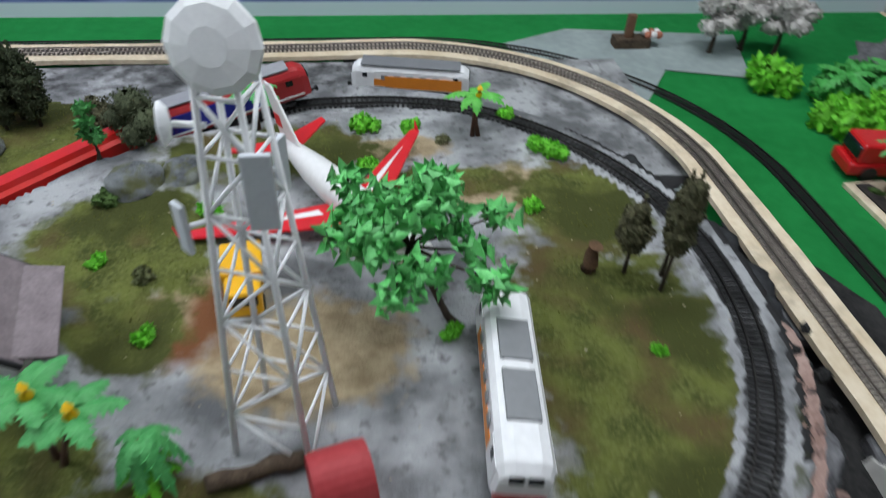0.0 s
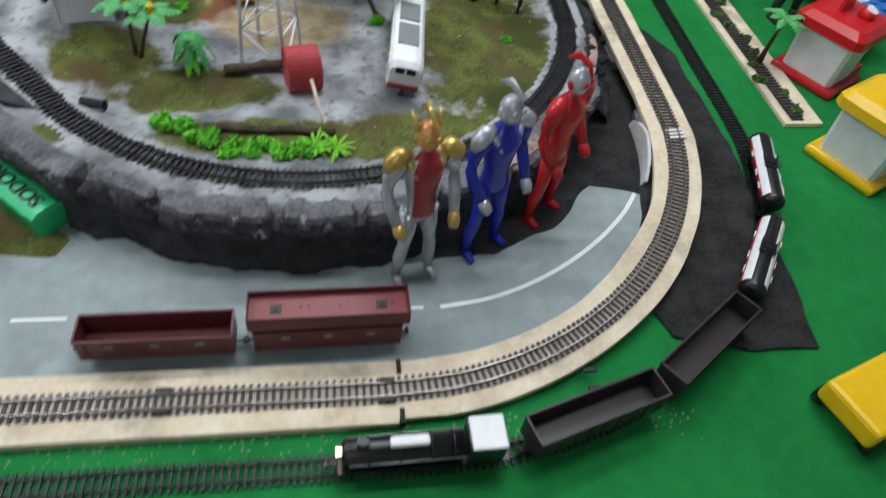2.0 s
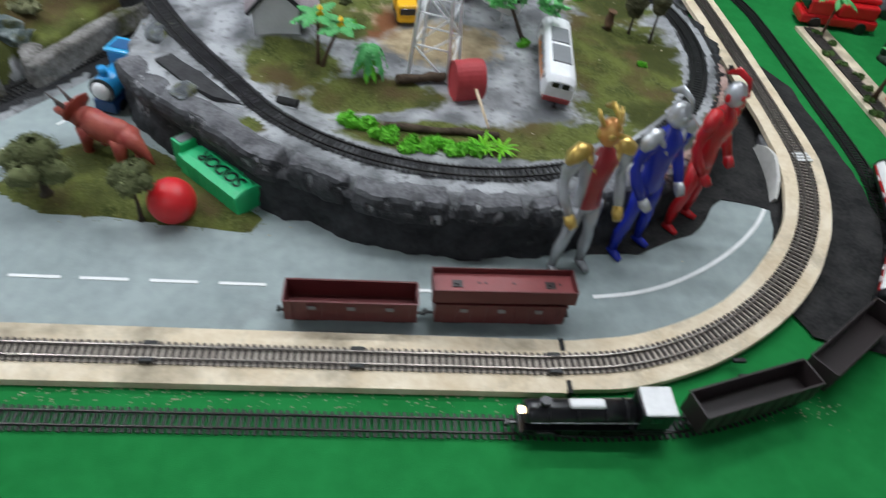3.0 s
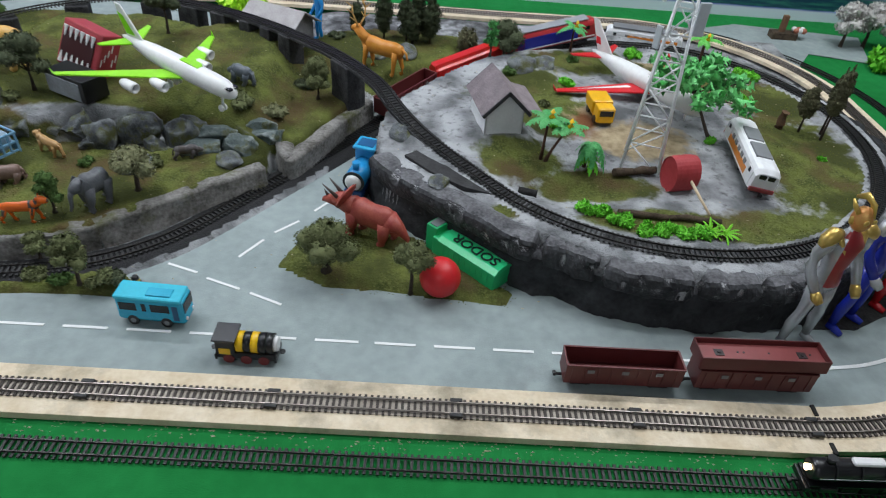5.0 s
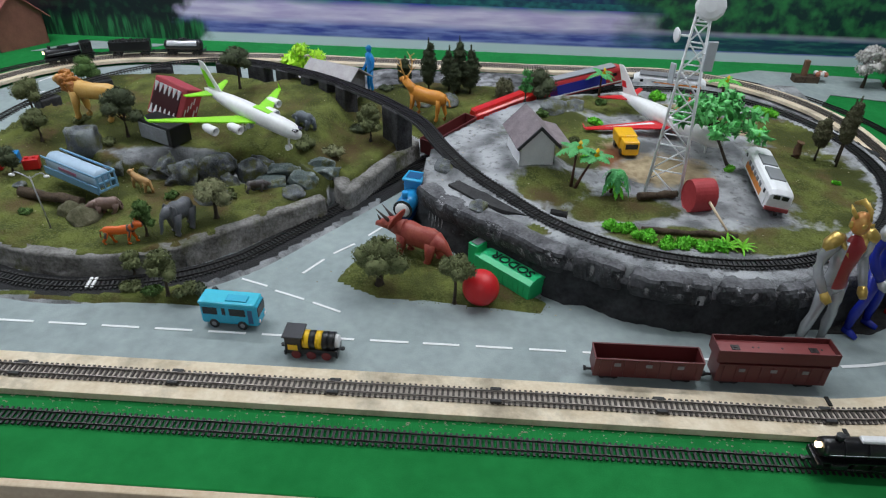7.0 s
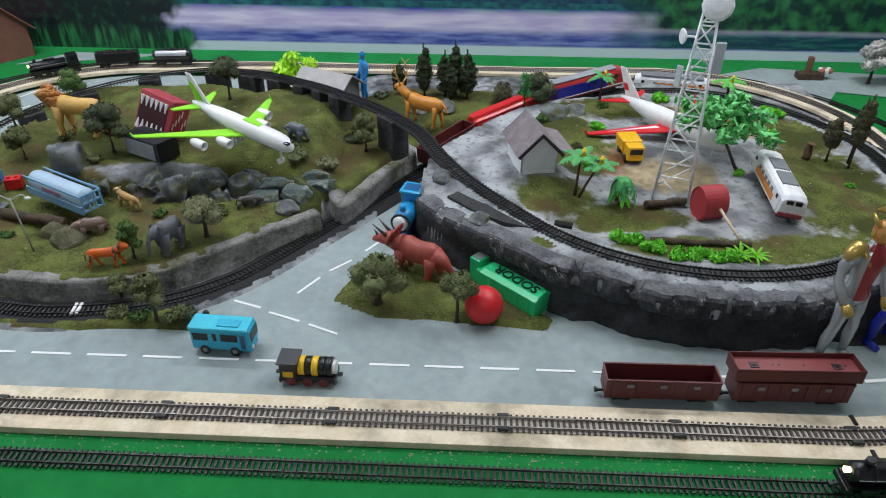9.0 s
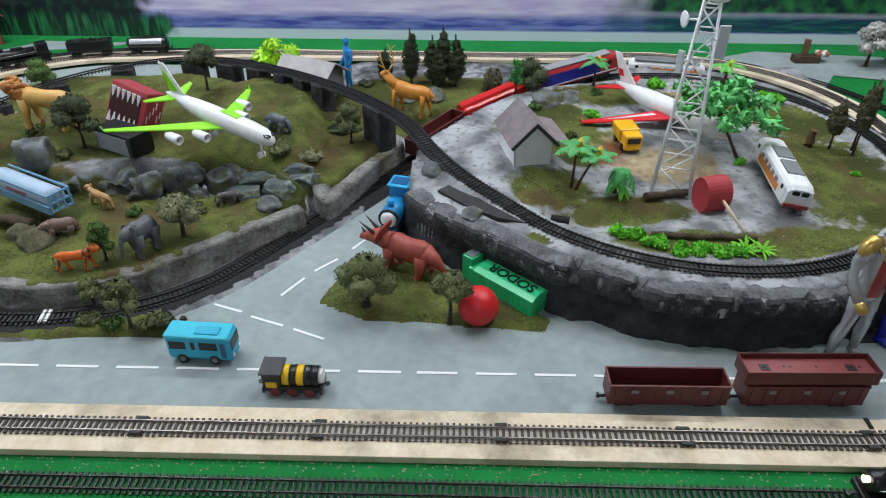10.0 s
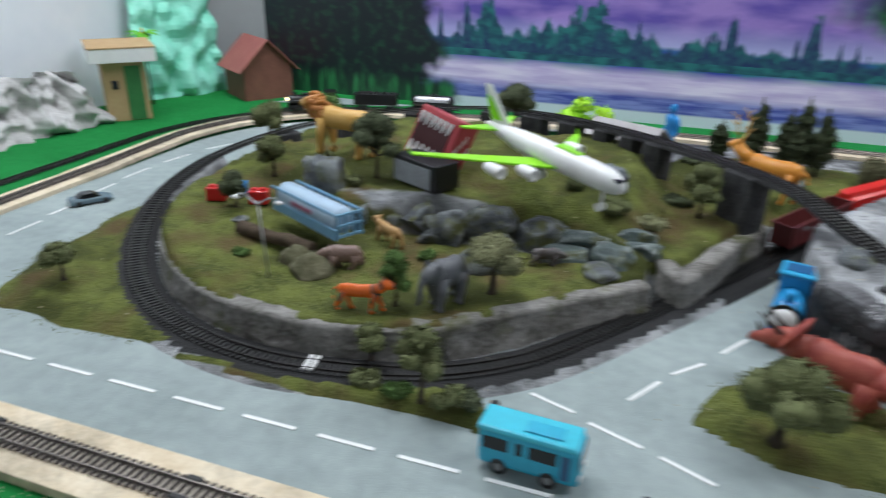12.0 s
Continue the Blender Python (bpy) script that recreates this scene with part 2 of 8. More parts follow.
def spline(P, closed=True, step=0.004):
    """A Catmull-Rom curve through the points, at even steps."""
    P = [Vector(p) for p in P]
    n = len(P)
    out = []
    for k in range(n if closed else n - 1):
        g = lambda j: P[j % n] if closed else P[min(max(j, 0), n - 1)]
        a, b_, c, d = g(k - 1), g(k), g(k + 1), g(k + 2)
        m = max(2, int((c - b_).length / 0.006))
        for j in range(m):
            t = j / m
            out.append(0.5 * ((2 * b_) + (c - a) * t + (2 * a - 5 * b_ + 4 * c - d) * t * t + (3 * b_ - a - 3 * c + d) * t ** 3))
    if closed:
        out.append(out[0].copy())
    else:
        out.append(P[-1])
    L = [0.0]
    for a, b_ in zip(out, out[1:]):
        L.append(L[-1] + (b_ - a).length)
    m = int(L[-1] / step)
    res, i = [], 0
    for k in range(m + (0 if closed else 1)):
        d = L[-1] * k / m
        while i < len(L) - 2 and L[i + 1] < d:
            i += 1
        f = (d - L[i]) / max(1e-9, L[i + 1] - L[i])
        res.append(out[i].lerp(out[i + 1], f))
    return res


RCX, RCY, RR = 0.56, 0.53, 0.41      # plateau loop
LCX, LCY, LR = -0.54, 0.495, 0.41    # low loop
LEFT_Z = ((60, 0.139), (90, 0.130), (120, 0.112), (150, 0.092), (187, 0.064), (205, 0.039), (220, 0.021), (240, 0.0135), (262, 0.013), (300, 0.013))


def left_z(a):
    for (a0, z0), (a1, z1) in zip(LEFT_Z, LEFT_Z[1:]):
        if a <= a1:
            return z0 + (z1 - z0) * (a - a0) / (a1 - a0)
    return 0.013


def figure_eight():
    P = [(x, y, 0.013) for x, y in ((-0.228, 0.231), (-0.105, 0.405), (-0.02, 0.53), (0.06, 0.651))]
    # up behind the plateau loop, round it, over the bridge, and down the low loop
    P += [(0.185, 0.80, 0.03), (0.345, 0.888, 0.06)]
    for k, (x, y) in enumerate(arc(RCX, RCY, RR, 100, -145, 20)):
        P.append((x, y, min(0.1, 0.085 + 0.005 * k)))
    P += [(0.143, 0.385, 0.108), (0.085, 0.455, 0.125), (0.033, 0.54, 0.14), (-0.05, 0.642, 0.141), (-0.12, 0.705, 0.141), (-0.21, 0.775, 0.141)]
    for k in range(16):
        a = 58 + (285 - 58) * k / 15
        P.append((LCX + LR * math.cos(math.radians(a)), LCY + LR * math.sin(math.radians(a)), left_z(max(60, a))))
    P += [(-0.35, 0.127, 0.013), (-0.282, 0.172, 0.013)]
    return P


EIGHT = spline(figure_eight())
BX0, BX1 = -0.80, 0.655              # bed loop: curve centres
BR = 0.457
BED = [(x, -0.113, 0.012) for x in (-0.6, -0.3, 0.0, 0.3, 0.6)] + [(x, y, 0.012 + 0.022 * smooth01(0, 9, k)) for k, (x, y) in enumerate(arc(BX1, 0.345, BR, -90, 0, 9))]
BED += [(1.112, 0.56, 0.036)] + [(x, y, 0.034) for x, y in arc(BX1, 0.80, BR, 0, 90, 9)]
BED += [(x, 1.258, 0.03) for x in (0.4, 0.1, -0.2, -0.5)] + [(x, y, 0.02) for x, y in arc(BX0, 0.80, BR, 90, 180, 9)]
BED += [(-1.257, 0.57, 0.014)] + [(x, y, 0.012) for x, y in arc(BX0, 0.345, BR, 180, 270, 9)]
BED = spline(BED)
FR = 0.56
FELTLOOP = [(x, -0.19, 0.002) for x in (-0.6, -0.3, 0.0, 0.3, 0.6)] + [(x, y, 0.002) for x, y in arc(0.70, 0.36, 0.55, -90, 0, 10)]
FELTLOOP += [(1.25, 0.56, 0.002)] + [(x, y, 0.002) for x, y in arc(0.70, 0.80, 0.55, 0, 90, 10)]
FELTLOOP += [(x, 1.35, 0.002) for x in (0.4, 0.1, -0.2, -0.5)] + [(x, y, 0.002) for x, y in arc(-0.82, 0.80, 0.55, 90, 180, 10)]
FELTLOOP += [(-1.37, 0.57, 0.002)] + [(x, y, 0.002) for x, y in arc(-0.82, 0.36, 0.55, 180, 270, 10)]
FELTLOOP = spline(FELTLOOP)


def frames_on(path):
    n = len(path)
    out = []
    for k in range(n):
        d = path[(k + 1) % n] - path[k - 1]
        d.normalize()
        s = Vector((d.y, -d.x, 0)).normalized()
        out.append((path[k], d, s))
    return out


def ribbon(name, path, half, z0, z1, material, parent, label="", jit=0.0, off=0.0):
    """A strip with thickness that follows a closed path."""
    F = frames_on(path)
    V, Q = [], []
    for k, (p, d, s) in enumerate(F):
        j1 = jit * fbm(p.x, p.y, 9, 2.0)
        j2 = jit * fbm(p.x, p.y, 9, 5.0)
        for w, z in ((off - half - j1, z0), (off - half - j1, z1), (off + half + j2, z1), (off + half + j2, z0)):
            V.append(p + s * w + Vector((0, 0, z)))
    n = len(F)
    for k in range(n):
        a, c = 4 * k, 4 * ((k + 1) % n)
        for j in range(4):
            Q.append((a + j, a + (j + 1) % 4, c + (j + 1) % 4, c + j))
    return raw(name, V, Q, material, parent, label)


def track(name, path, label, sleeper_mat, rail_mat, pitch=0.0078, tie=(0.0295, 0.0034, 0.0022), gauge=0.0165, every=None):
    root = thing(name, label, "railway track")
    F = frames_on(path)
    n = len(F)
    step = sum((path[(k + 1) % n] - path[k]).length for k in range(n)) / n
    V, Q = [], []
    d = 0.0
    rng = random.Random(4)
    while d < n * step - pitch * 0.5:
        f = d / step
        k = int(f) % n
        p, di, s = F[k]
        p = p.lerp(path[(k + 1) % n], f - int(f))
        hw = tie[0] / 2 * (1 + rng.uniform(-0.02, 0.02))
        base = len(V)
        for z in (0.0, tie[2]):
            for w, l in ((-hw, -tie[1] / 2), (hw, -tie[1] / 2), (hw, tie[1] / 2), (-hw, tie[1] / 2)):
                V.append(p + s * w + di * l + Vector((0, 0, z)))
        Q += [tuple(base + i for i in q) for q in ((4, 5, 6, 7), (0, 1, 5, 4), (1, 2, 6, 5), (2, 3, 7, 6), (3, 0, 4, 7))]
        d += pitch
    raw("sleeper_run", V, Q, sleeper_mat, root, "", "stuff")
    # web beneath the rails, rails with head and foot
    for side in (-1, 1):
        V, Q = [], []
        prof = [(-0.0013, 0.0019), (-0.0006, 0.0027), (-0.0006, 0.0035), (-0.0008, 0.0046), (0.0008, 0.0046), (0.0006, 0.0035), (0.0006, 0.0027), (0.0013, 0.0019)]
        for p, di, s in F:
            for w, z in prof:
                V.append(p + s * (side * gauge / 2 + w) + Vector((0, 0, z)))
        m = len(prof)
        for k in range(n):
            a, c = m * k, m * ((k + 1) % n)
            for j in range(m):
                Q.append((a + j, a + (j + 1) % m, c + (j + 1) % m, c + j))
        raw("rail", V, Q, rail_mat, root, "thin metal rail")
    return root

# ---------------------------------------------------------------- ground of the layout
def sheet(name, outline, z, material, label, parent=None, thick=0.0015):
    """A flat sheet with the given outline and a little thickness."""
    b = B()
    f = b.faces.new([b.verts.new((x, y, z)) for x, y in outline])
    r = bmesh.ops.extrude_face_region(b, geom=[f])
    for v in r["geom"]:
        if isinstance(v, bmesh.types.BMVert):
            v.co.z -= thick
    bmesh.ops.triangulate(b, faces=b.faces[:])
    return part(name, b, material, parent, label, "structure" if parent is None else "")


def wobble(pts, amp=0.006, s=18, seed=1.0, closed=True, n=10):
    """An uneven outline through the points."""
    P = [Vector((x, y, 0)) for x, y in pts]
    out = []
    for a, c in zip(P, P[1:] + P[:1]):
        for k in range(n):
            p = a.lerp(c, k / n)
            out.append((p.x + amp * fbm(p.x, p.y, s, seed), p.y + amp * fbm(p.x, p.y, s, seed + 7)))
    return out


inner = arc(BX1, 0.345, BR - 0.034, -90, 0, 16) + arc(BX1, 0.80, BR - 0.034, 0, 90, 16)
inner += arc(BX0, 0.80, BR - 0.034, 90, 180, 16) + arc(BX0, 0.345, BR - 0.034, 180, 270, 16)
sheet("road", inner, 0.003, ROAD, "pale grey painted road surface of the layout")
sheet("ground", wobble([(1.0, -0.055), (1.10, -0.078), (1.185, -0.08), (1.20, 0.06), (1.22, 0.3), (1.215, 0.55), (1.18, 0.62), (1.06, 0.75), (0.9, 0.7), (0.74, 0.2), (0.72, 0.075), (0.797, 0.083), (0.891, 0.125), (0.962, 0.209), (1.036, 0.19), (1.005, 0.09), (0.97, 0.03)], 0.005), 0.0048, BLACKGROUND, "rough black ground beside the raised track")

PALEBED = moss(mat("pale_plaster_bed", (0.50, 0.49, 0.46), 0.85, 0, (0.66, 0.65, 0.62), 12, 0.4, 150), (0.30, 0.31, 0.30), 9.0, 0.52, 0.66)
sheet("pavement", wobble([(-1.05, 1.215), (-0.80, 1.288), (0.55, 1.288), (0.62, 1.325), (-0.80, 1.330), (-1.08, 1.25)], 0.003), 0.0018, PALEBED, "pale plaster strip between the two outer tracks")
sheet("pavement", wobble([(-1.30, 1.30), (-1.12, 1.345), (-0.92, 1.40), (-0.90, 1.425), (-1.18, 1.43)], 0.004), 0.0016, ROAD, "grey painted patch on the felt behind the track")

# plateau and terraces as one uneven sheet
PLATEAU = arc(RCX, RCY, 0.452, 235, 480, 60) + [(0.26, 0.80), (0.18, 0.715), (0.105, 0.61), (0.06, 0.54), (0.045, 0.45), (0.05, 0.36), (0.08, 0.305), (0.17, 0.24), (0.255, 0.185)]
TERRACE = arc(LCX, LCY, 0.372, 150, 297, 40) + [(-0.356, 0.171), (-0.25, 0.268), (-0.145, 0.36), (-0.15, 0.43), (-0.105, 0.392), (-0.09, 0.40), (0.016, 0.63), (-0.02, 0.66), (-0.10, 0.73), (-0.2, 0.79), (-0.30, 0.85)] + arc(LCX, LCY, 0.352, 62, 150, 20)


def inside(poly, X, Y):
    """Signed distance to an outline, positive inside."""
    P = np.array(poly)
    Q = np.roll(P, -1, 0)
    odd = np.zeros(X.shape, bool)
    dist = np.full(X.shape, 9.0)
    for (x0, y0), (x1, y1) in zip(P, Q):
        cut = ((y0 > Y) != (y1 > Y)) & (X < (x1 - x0) * (Y - y0) / (y1 - y0 + 1e-12) + x0)
        odd ^= cut
        t = np.clip(((X - x0) * (x1 - x0) + (Y - y0) * (y1 - y0)) / ((x1 - x0) ** 2 + (y1 - y0) ** 2 + 1e-12), 0, 1)
        dist = np.minimum(dist, np.hypot(X - x0 - t * (x1 - x0), Y - y0 - t * (y1 - y0)))
    return np.where(odd, dist, -dist)


def step01(a, b_, x):
    t = np.clip((x - a) / (b_ - a), 0, 1)
    return t * t * (3 - 2 * t)


RES = 0.0065
GX, GY = np.meshgrid(np.arange(-1.18, 1.10, RES), np.arange(0.03, 1.225, RES))
NZ = np.array([[fbm(x, y, 11, 3.0) for x in GX[0]] for y in GY[:, 0]])
NF = np.array([[fbm(x, y, 45, 8.0) for x in GX[0]] for y in GY[:, 0]])
dP, dL = inside(PLATEAU, GX, GY), inside(TERRACE, GX, GY)
Z = np.full(GX.shape, -0.012)
# plateau with its hollow, and a slope behind it
ang = np.degrees(np.arctan2(GY - RCY, GX - RCX)) % 360
rad = np.hypot(GX - RCX, GY - RCY)
back = step01(20, 45, ang) * (1 - step01(150, 175, ang)) * step01(-0.24, -0.12, GX)
plate = 0.0955 + 0.004 * NZ + 0.0015 * NF
plate -= 0.022 * np.exp(-(((GX - 0.345) / 0.10) ** 2 + ((GY - 0.285) / 0.035) ** 2))
plate += 0.019 * np.exp(-(((GX - 0.25) / 0.085) ** 4 + ((GY - 0.465) / 0.085) ** 4))
plate += 0.018 * np.exp(-(((GX - 0.36) / 0.07) ** 2 + ((GY - 0.70) / 0.06) ** 2))
Z = np.where(dP > 0, plate, Z)
slope = 0.094 - 0.075 * step01(0.0, 0.05, -dP) + 0.003 * NZ
Z = np.where((dP <= 0) & (back > 0.3), np.maximum(Z, slope * back), Z)
# left: low terrace, cliff and upper terrace
cliff = 0.44 + 0.03 * np.sin(GX * 14) + 0.02 * NZ
upper = step01(-0.012, 0.012, GY - cliff) * step01(-0.77, -0.66, GX) * (1 - step01(-0.22, -0.12, GX))
terr = 0.046 + 0.006 * NZ + 0.002 * NF + 0.05 * upper + 0.02 * step01(0.45, 0.7, GY) + 0.02 * step01(-0.6, -0.85, GX)
terr -= 0.02 * np.exp(-(((GX + 0.24) / 0.09) ** 2 + ((GY - 0.455) / 0.03) ** 2))
Z = np.where(dL > 0, terr, Z)
verge_back = [(-1.03, 0.93), (-1.04, 1.05), (-0.95, 1.12), (-0.82, 1.15), (-0.76, 1.10), (-0.82, 1.0), (-0.93, 0.88), (-0.99, 0.86)]
# grass behind, by the conifers, and the verge within the left road
isle = [(-0.16, 0.83), (-0.05, 0.80), (0.02, 0.72), (0.12, 0.81), (0.26, 0.905), (0.31, 1.0), (0.22, 1.08), (0.0, 1.10), (-0.15, 1.05), (-0.21, 0.93)]
dI = inside(isle, GX, GY)
Z = np.where(dI > 0, np.maximum(Z, 0.004 + 0.04 * step01(0, 0.05, dI) + 0.004 * NZ), Z)
verge = [(-0.664, 0.085), (-0.716, 0.068), (-0.823, 0.055), (-0.95, 0.075), (-1.0, 0.12), (-1.03, 0.226), (-1.047, 0.40), (-1.04, 0.50), (-0.93, 0.45), (-0.86, 0.24), (-0.72, 0.14)]
dV = np.maximum(inside(verge, GX, GY), inside(verge_back, GX, GY))
Z = np.where(dV > 0, np.maximum(Z, 0.002 + 0.012 * step01(0, 0.05, dV) + 0.003 * NZ), Z)
strip_ = [(-0.66, 0.060), (-0.50, 0.052), (-0.36, 0.06), (-0.275, 0.055), (-0.265, 0.085), (-0.30, 0.112), (-0.38, 0.10), (-0.5, 0.072), (-0.6, 0.072)]
dS = inside(strip_, GX, GY)
Z = np.where(dS > 0, np.maximum(Z, 0.002 + 0.016 * step01(0, 0.02, dS) + 0.003 * NZ), Z)
isle2 = [(-0.087, 0.149), (-0.009, 0.104), (0.116, 0.098), (0.274, 0.081), (0.29, 0.12), (0.18, 0.21), (0.09, 0.27), (0.02, 0.283), (-0.06, 0.235)]
dT = inside(isle2, GX, GY)
Z = np.where(dT > 0, np.maximum(Z, 0.002 + 0.008 * step01(0, 0.03, dT) + 0.0025 * NZ), Z)
# banks under the low track
path = np.array([tuple(p) for p in EIGHT])
onbridge = (path[:, 2] > 0.104) & (path[:, 0] > -0.32) & (path[:, 0] < 0.13)
pa_ = np.degrees(np.arctan2(path[:, 1] - LCY, path[:, 0] - LCX)) % 360
onbridge |= (pa_ > 45) & (pa_ < 172) & (path[:, 0] < -0.2) & (path[:, 2] > 0.03)
near = np.full(GX.shape, 9.0)
nz = np.zeros(GX.shape)
for px, py, pz in path[~onbridge][::2]:
    d = np.hypot(GX - px, GY - py)
    m_ = d < near
    near = np.where(m_, d, near)
    nz = np.where(m_, pz, nz)
bank = 1 - step01(0.019, 0.045, near)
Z = Z * (1 - bank) + (nz - 0.0012) * bank
low = (nz < 0.03) & (near < 0.075) & (dI < 0) & (dS < 0) & (dT < 0) & (dV < 0) & (dL < 0) & (dP < 0)
Z = np.where(low, np.maximum(np.minimum(Z, nz - 0.0012), (nz - 0.0012) - 0.016 * step01(0.02, 0.055, near)), Z)


def blobs(items):
    out = np.zeros(GX.shape)
    for cx, cy, rx, ry in items:
        out = np.maximum(out, np.exp(-(((GX - cx) / rx) ** 2 + ((GY - cy) / ry) ** 2) * 0.7))
    return out


# what covers it: turf, sand, else bare grey
turf = blobs([(0.83, 0.42, 0.10, 0.20), (0.72, 0.20, 0.12, 0.05), (0.55, 0.20, 0.16, 0.03), (0.85, 0.66, 0.07, 0.10), (0.68, 0.72, 0.12, 0.03), (0.42, 0.30, 0.10, 0.04), (0.30, 0.36, 0.07, 0.05), (0.33, 0.62, 0.10, 0.10), (0.48, 0.80, 0.13, 0.06), (0.36, 0.50, 0.05, 0.05), (0.28, 0.21, 0.03, 0.02)])
turf = np.where(dP > 0, turf, 0)
turf = np.where((dL > 0), 0.9 - 0.9 * np.exp(-(((GX + 0.42) / 0.24) ** 2 + ((GY - 0.43) / 0.035) ** 2)), turf)
turf = np.where((dI > 0) | (dV > 0) | (dS > 0) | (dT > 0), 0.9, turf)
turf = np.where(near < 0.024, 0.05, turf)
sand = blobs([(0.53, 0.46, 0.10, 0.07), (0.42, 0.53, 0.06, 0.05), (0.78, 0.70, 0.11, 0.05), (0.63, 0.80, 0.08, 0.03)]) * (dP > 0)
dirt = blobs([(0.435, 0.515, 0.028, 0.05), (0.41, 0.48, 0.03, 0.03)]) * (dP > 0)
# Darker tone: back slope, right edge, track beds, foot of plateau's left side.
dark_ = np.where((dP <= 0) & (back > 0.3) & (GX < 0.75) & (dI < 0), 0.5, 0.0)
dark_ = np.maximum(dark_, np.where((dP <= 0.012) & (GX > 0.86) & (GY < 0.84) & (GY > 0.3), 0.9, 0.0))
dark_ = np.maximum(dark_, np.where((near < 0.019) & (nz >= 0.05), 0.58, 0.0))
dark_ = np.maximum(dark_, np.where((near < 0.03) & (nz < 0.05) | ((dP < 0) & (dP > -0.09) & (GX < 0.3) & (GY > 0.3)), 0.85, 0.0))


def patched(name):
    """Bare grey plaster, scattered turf, sand and earth, mixed by the sheet's own marks and broken by noise."""
    m = bpy.data.materials.new(name)
    m.use_nodes = True
    nt = m.node_tree
    bs = nt.nodes["Principled BSDF"]
    bs.inputs["Roughness"].default_value, bs.inputs["Specular IOR Level"].default_value = 0.9, 0.2
    tc = nt.nodes.new("ShaderNodeTexCoord")

    def nz_(scale, det=5):
        n = nt.nodes.new("ShaderNodeTexNoise")
        n.inputs["Scale"].default_value, n.inputs["Detail"].default_value = scale, det
        nt.links.new(tc.outputs["Object"], n.inputs["Vector"])
        return n.outputs["Fac"]

    def mixc(f, a, c):
        x = nt.nodes.new("ShaderNodeMix")
        x.data_type = "RGBA"
        nt.links.new(f, x.inputs[0])
        for s_, v in ((x.inputs[6], a), (x.inputs[7], c)):
            if isinstance(v, tuple):
                s_.default_value = (*v, 1)
            else:
                nt.links.new(v, s_)
        return x.outputs[2]

    def ramp(f, lo, hi):
        r = nt.nodes.new("ShaderNodeMapRange")
        r.inputs[1].default_value, r.inputs[2].default_value = lo, hi
        nt.links.new(f, r.inputs[0])
        return r.outputs[0]

    def mark(attr, amount):
        a = nt.nodes.new("ShaderNodeAttribute")
        a.attribute_name = attr
        x = nt.nodes.new("ShaderNodeMath")
        x.operation = "MULTIPLY_ADD"
        nt.links.new(nz_(38, 8), x.inputs[0])
        x.inputs[1].default_value = amount
        nt.links.new(a.outputs["Fac"], x.inputs[2])
        return x.outputs[0]

    grey = mixc(ramp(nz_(13, 9), 0.38, 0.60), (0.13, 0.135, 0.14), (0.41, 0.42, 0.43))
    grey = mixc(ramp(nz_(90), 0.55, 0.75), grey, (0.10, 0.10, 0.10))
    sandc = mixc(ramp(nz_(60, 8), 0.35, 0.7), (0.26, 0.20, 0.12), (0.45, 0.36, 0.23))
    green = mixc(ramp(nz_(30), 0.35, 0.65), (0.050, 0.062, 0.014), (0.128, 0.148, 0.034))
    green = mixc(ramp(nz_(220), 0.45, 0.72), green, (0.15, 0.165, 0.05))
    green = mixc(ramp(nz_(11, 8), 0.48, 0.66), green, (0.095, 0.068, 0.028))
    green = mixc(ramp(nz_(7, 9), 0.52, 0.60), green, (0.052, 0.060, 0.015))
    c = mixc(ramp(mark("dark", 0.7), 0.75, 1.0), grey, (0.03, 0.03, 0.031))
    c = mixc(ramp(mark("sand", 0.7), 0.75, 0.95), c, sandc)
    c = mixc(ramp(mark("dirt", 0.9), 0.85, 1.3), c, (0.17, 0.07, 0.03))
    c = mixc(ramp(mark("turf", 0.9), 0.78, 0.98), c, green)
    nt.links.new(c, bs.inputs["Base Color"])
    bp = nt.nodes.new("ShaderNodeBump")
    bp.inputs["Strength"].default_value, bp.inputs["Distance"].default_value = 0.9, 0.003
    nt.links.new(nz_(330, 8), bp.inputs["Height"])
    nt.links.new(bp.outputs[0], bs.inputs["Normal"])
    return m


TERRAIN_MAT = patched("scenic_ground")
ny, nx = GX.shape
V = np.stack([GX, GY, Z], -1).reshape(-1, 3)
keep = Z > -0.0115
Q = []
for j in range(ny - 1):
    for k in range(nx - 1):
        if keep[j, k] or keep[j, k + 1] or keep[j + 1, k] or keep[j + 1, k + 1]:
            a = j * nx + k
            Q.append((a, a + 1, a + nx + 1, a + nx))
used = sorted({i for q in Q for i in q})
idx = {v: i for i, v in enumerate(used)}
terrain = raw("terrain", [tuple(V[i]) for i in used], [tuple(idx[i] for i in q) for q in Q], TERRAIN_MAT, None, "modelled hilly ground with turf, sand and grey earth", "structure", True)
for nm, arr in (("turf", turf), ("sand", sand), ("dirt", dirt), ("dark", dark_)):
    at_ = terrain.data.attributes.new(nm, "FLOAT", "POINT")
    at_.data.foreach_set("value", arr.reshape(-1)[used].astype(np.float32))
tagged(terrain, category="ground")


def ground(x, y):
    """The height of the modelled ground at a place."""
    k, j = (x - GX[0, 0]) / RES, (y - GY[0, 0]) / RES
    if not (0 <= k < nx - 1 and 0 <= j < ny - 1):
        return 0.0
    k0, j0 = int(k), int(j)
    z = float(np.mean(Z[j0:j0 + 2, k0:k0 + 2]))
    return max(z, 0.003)


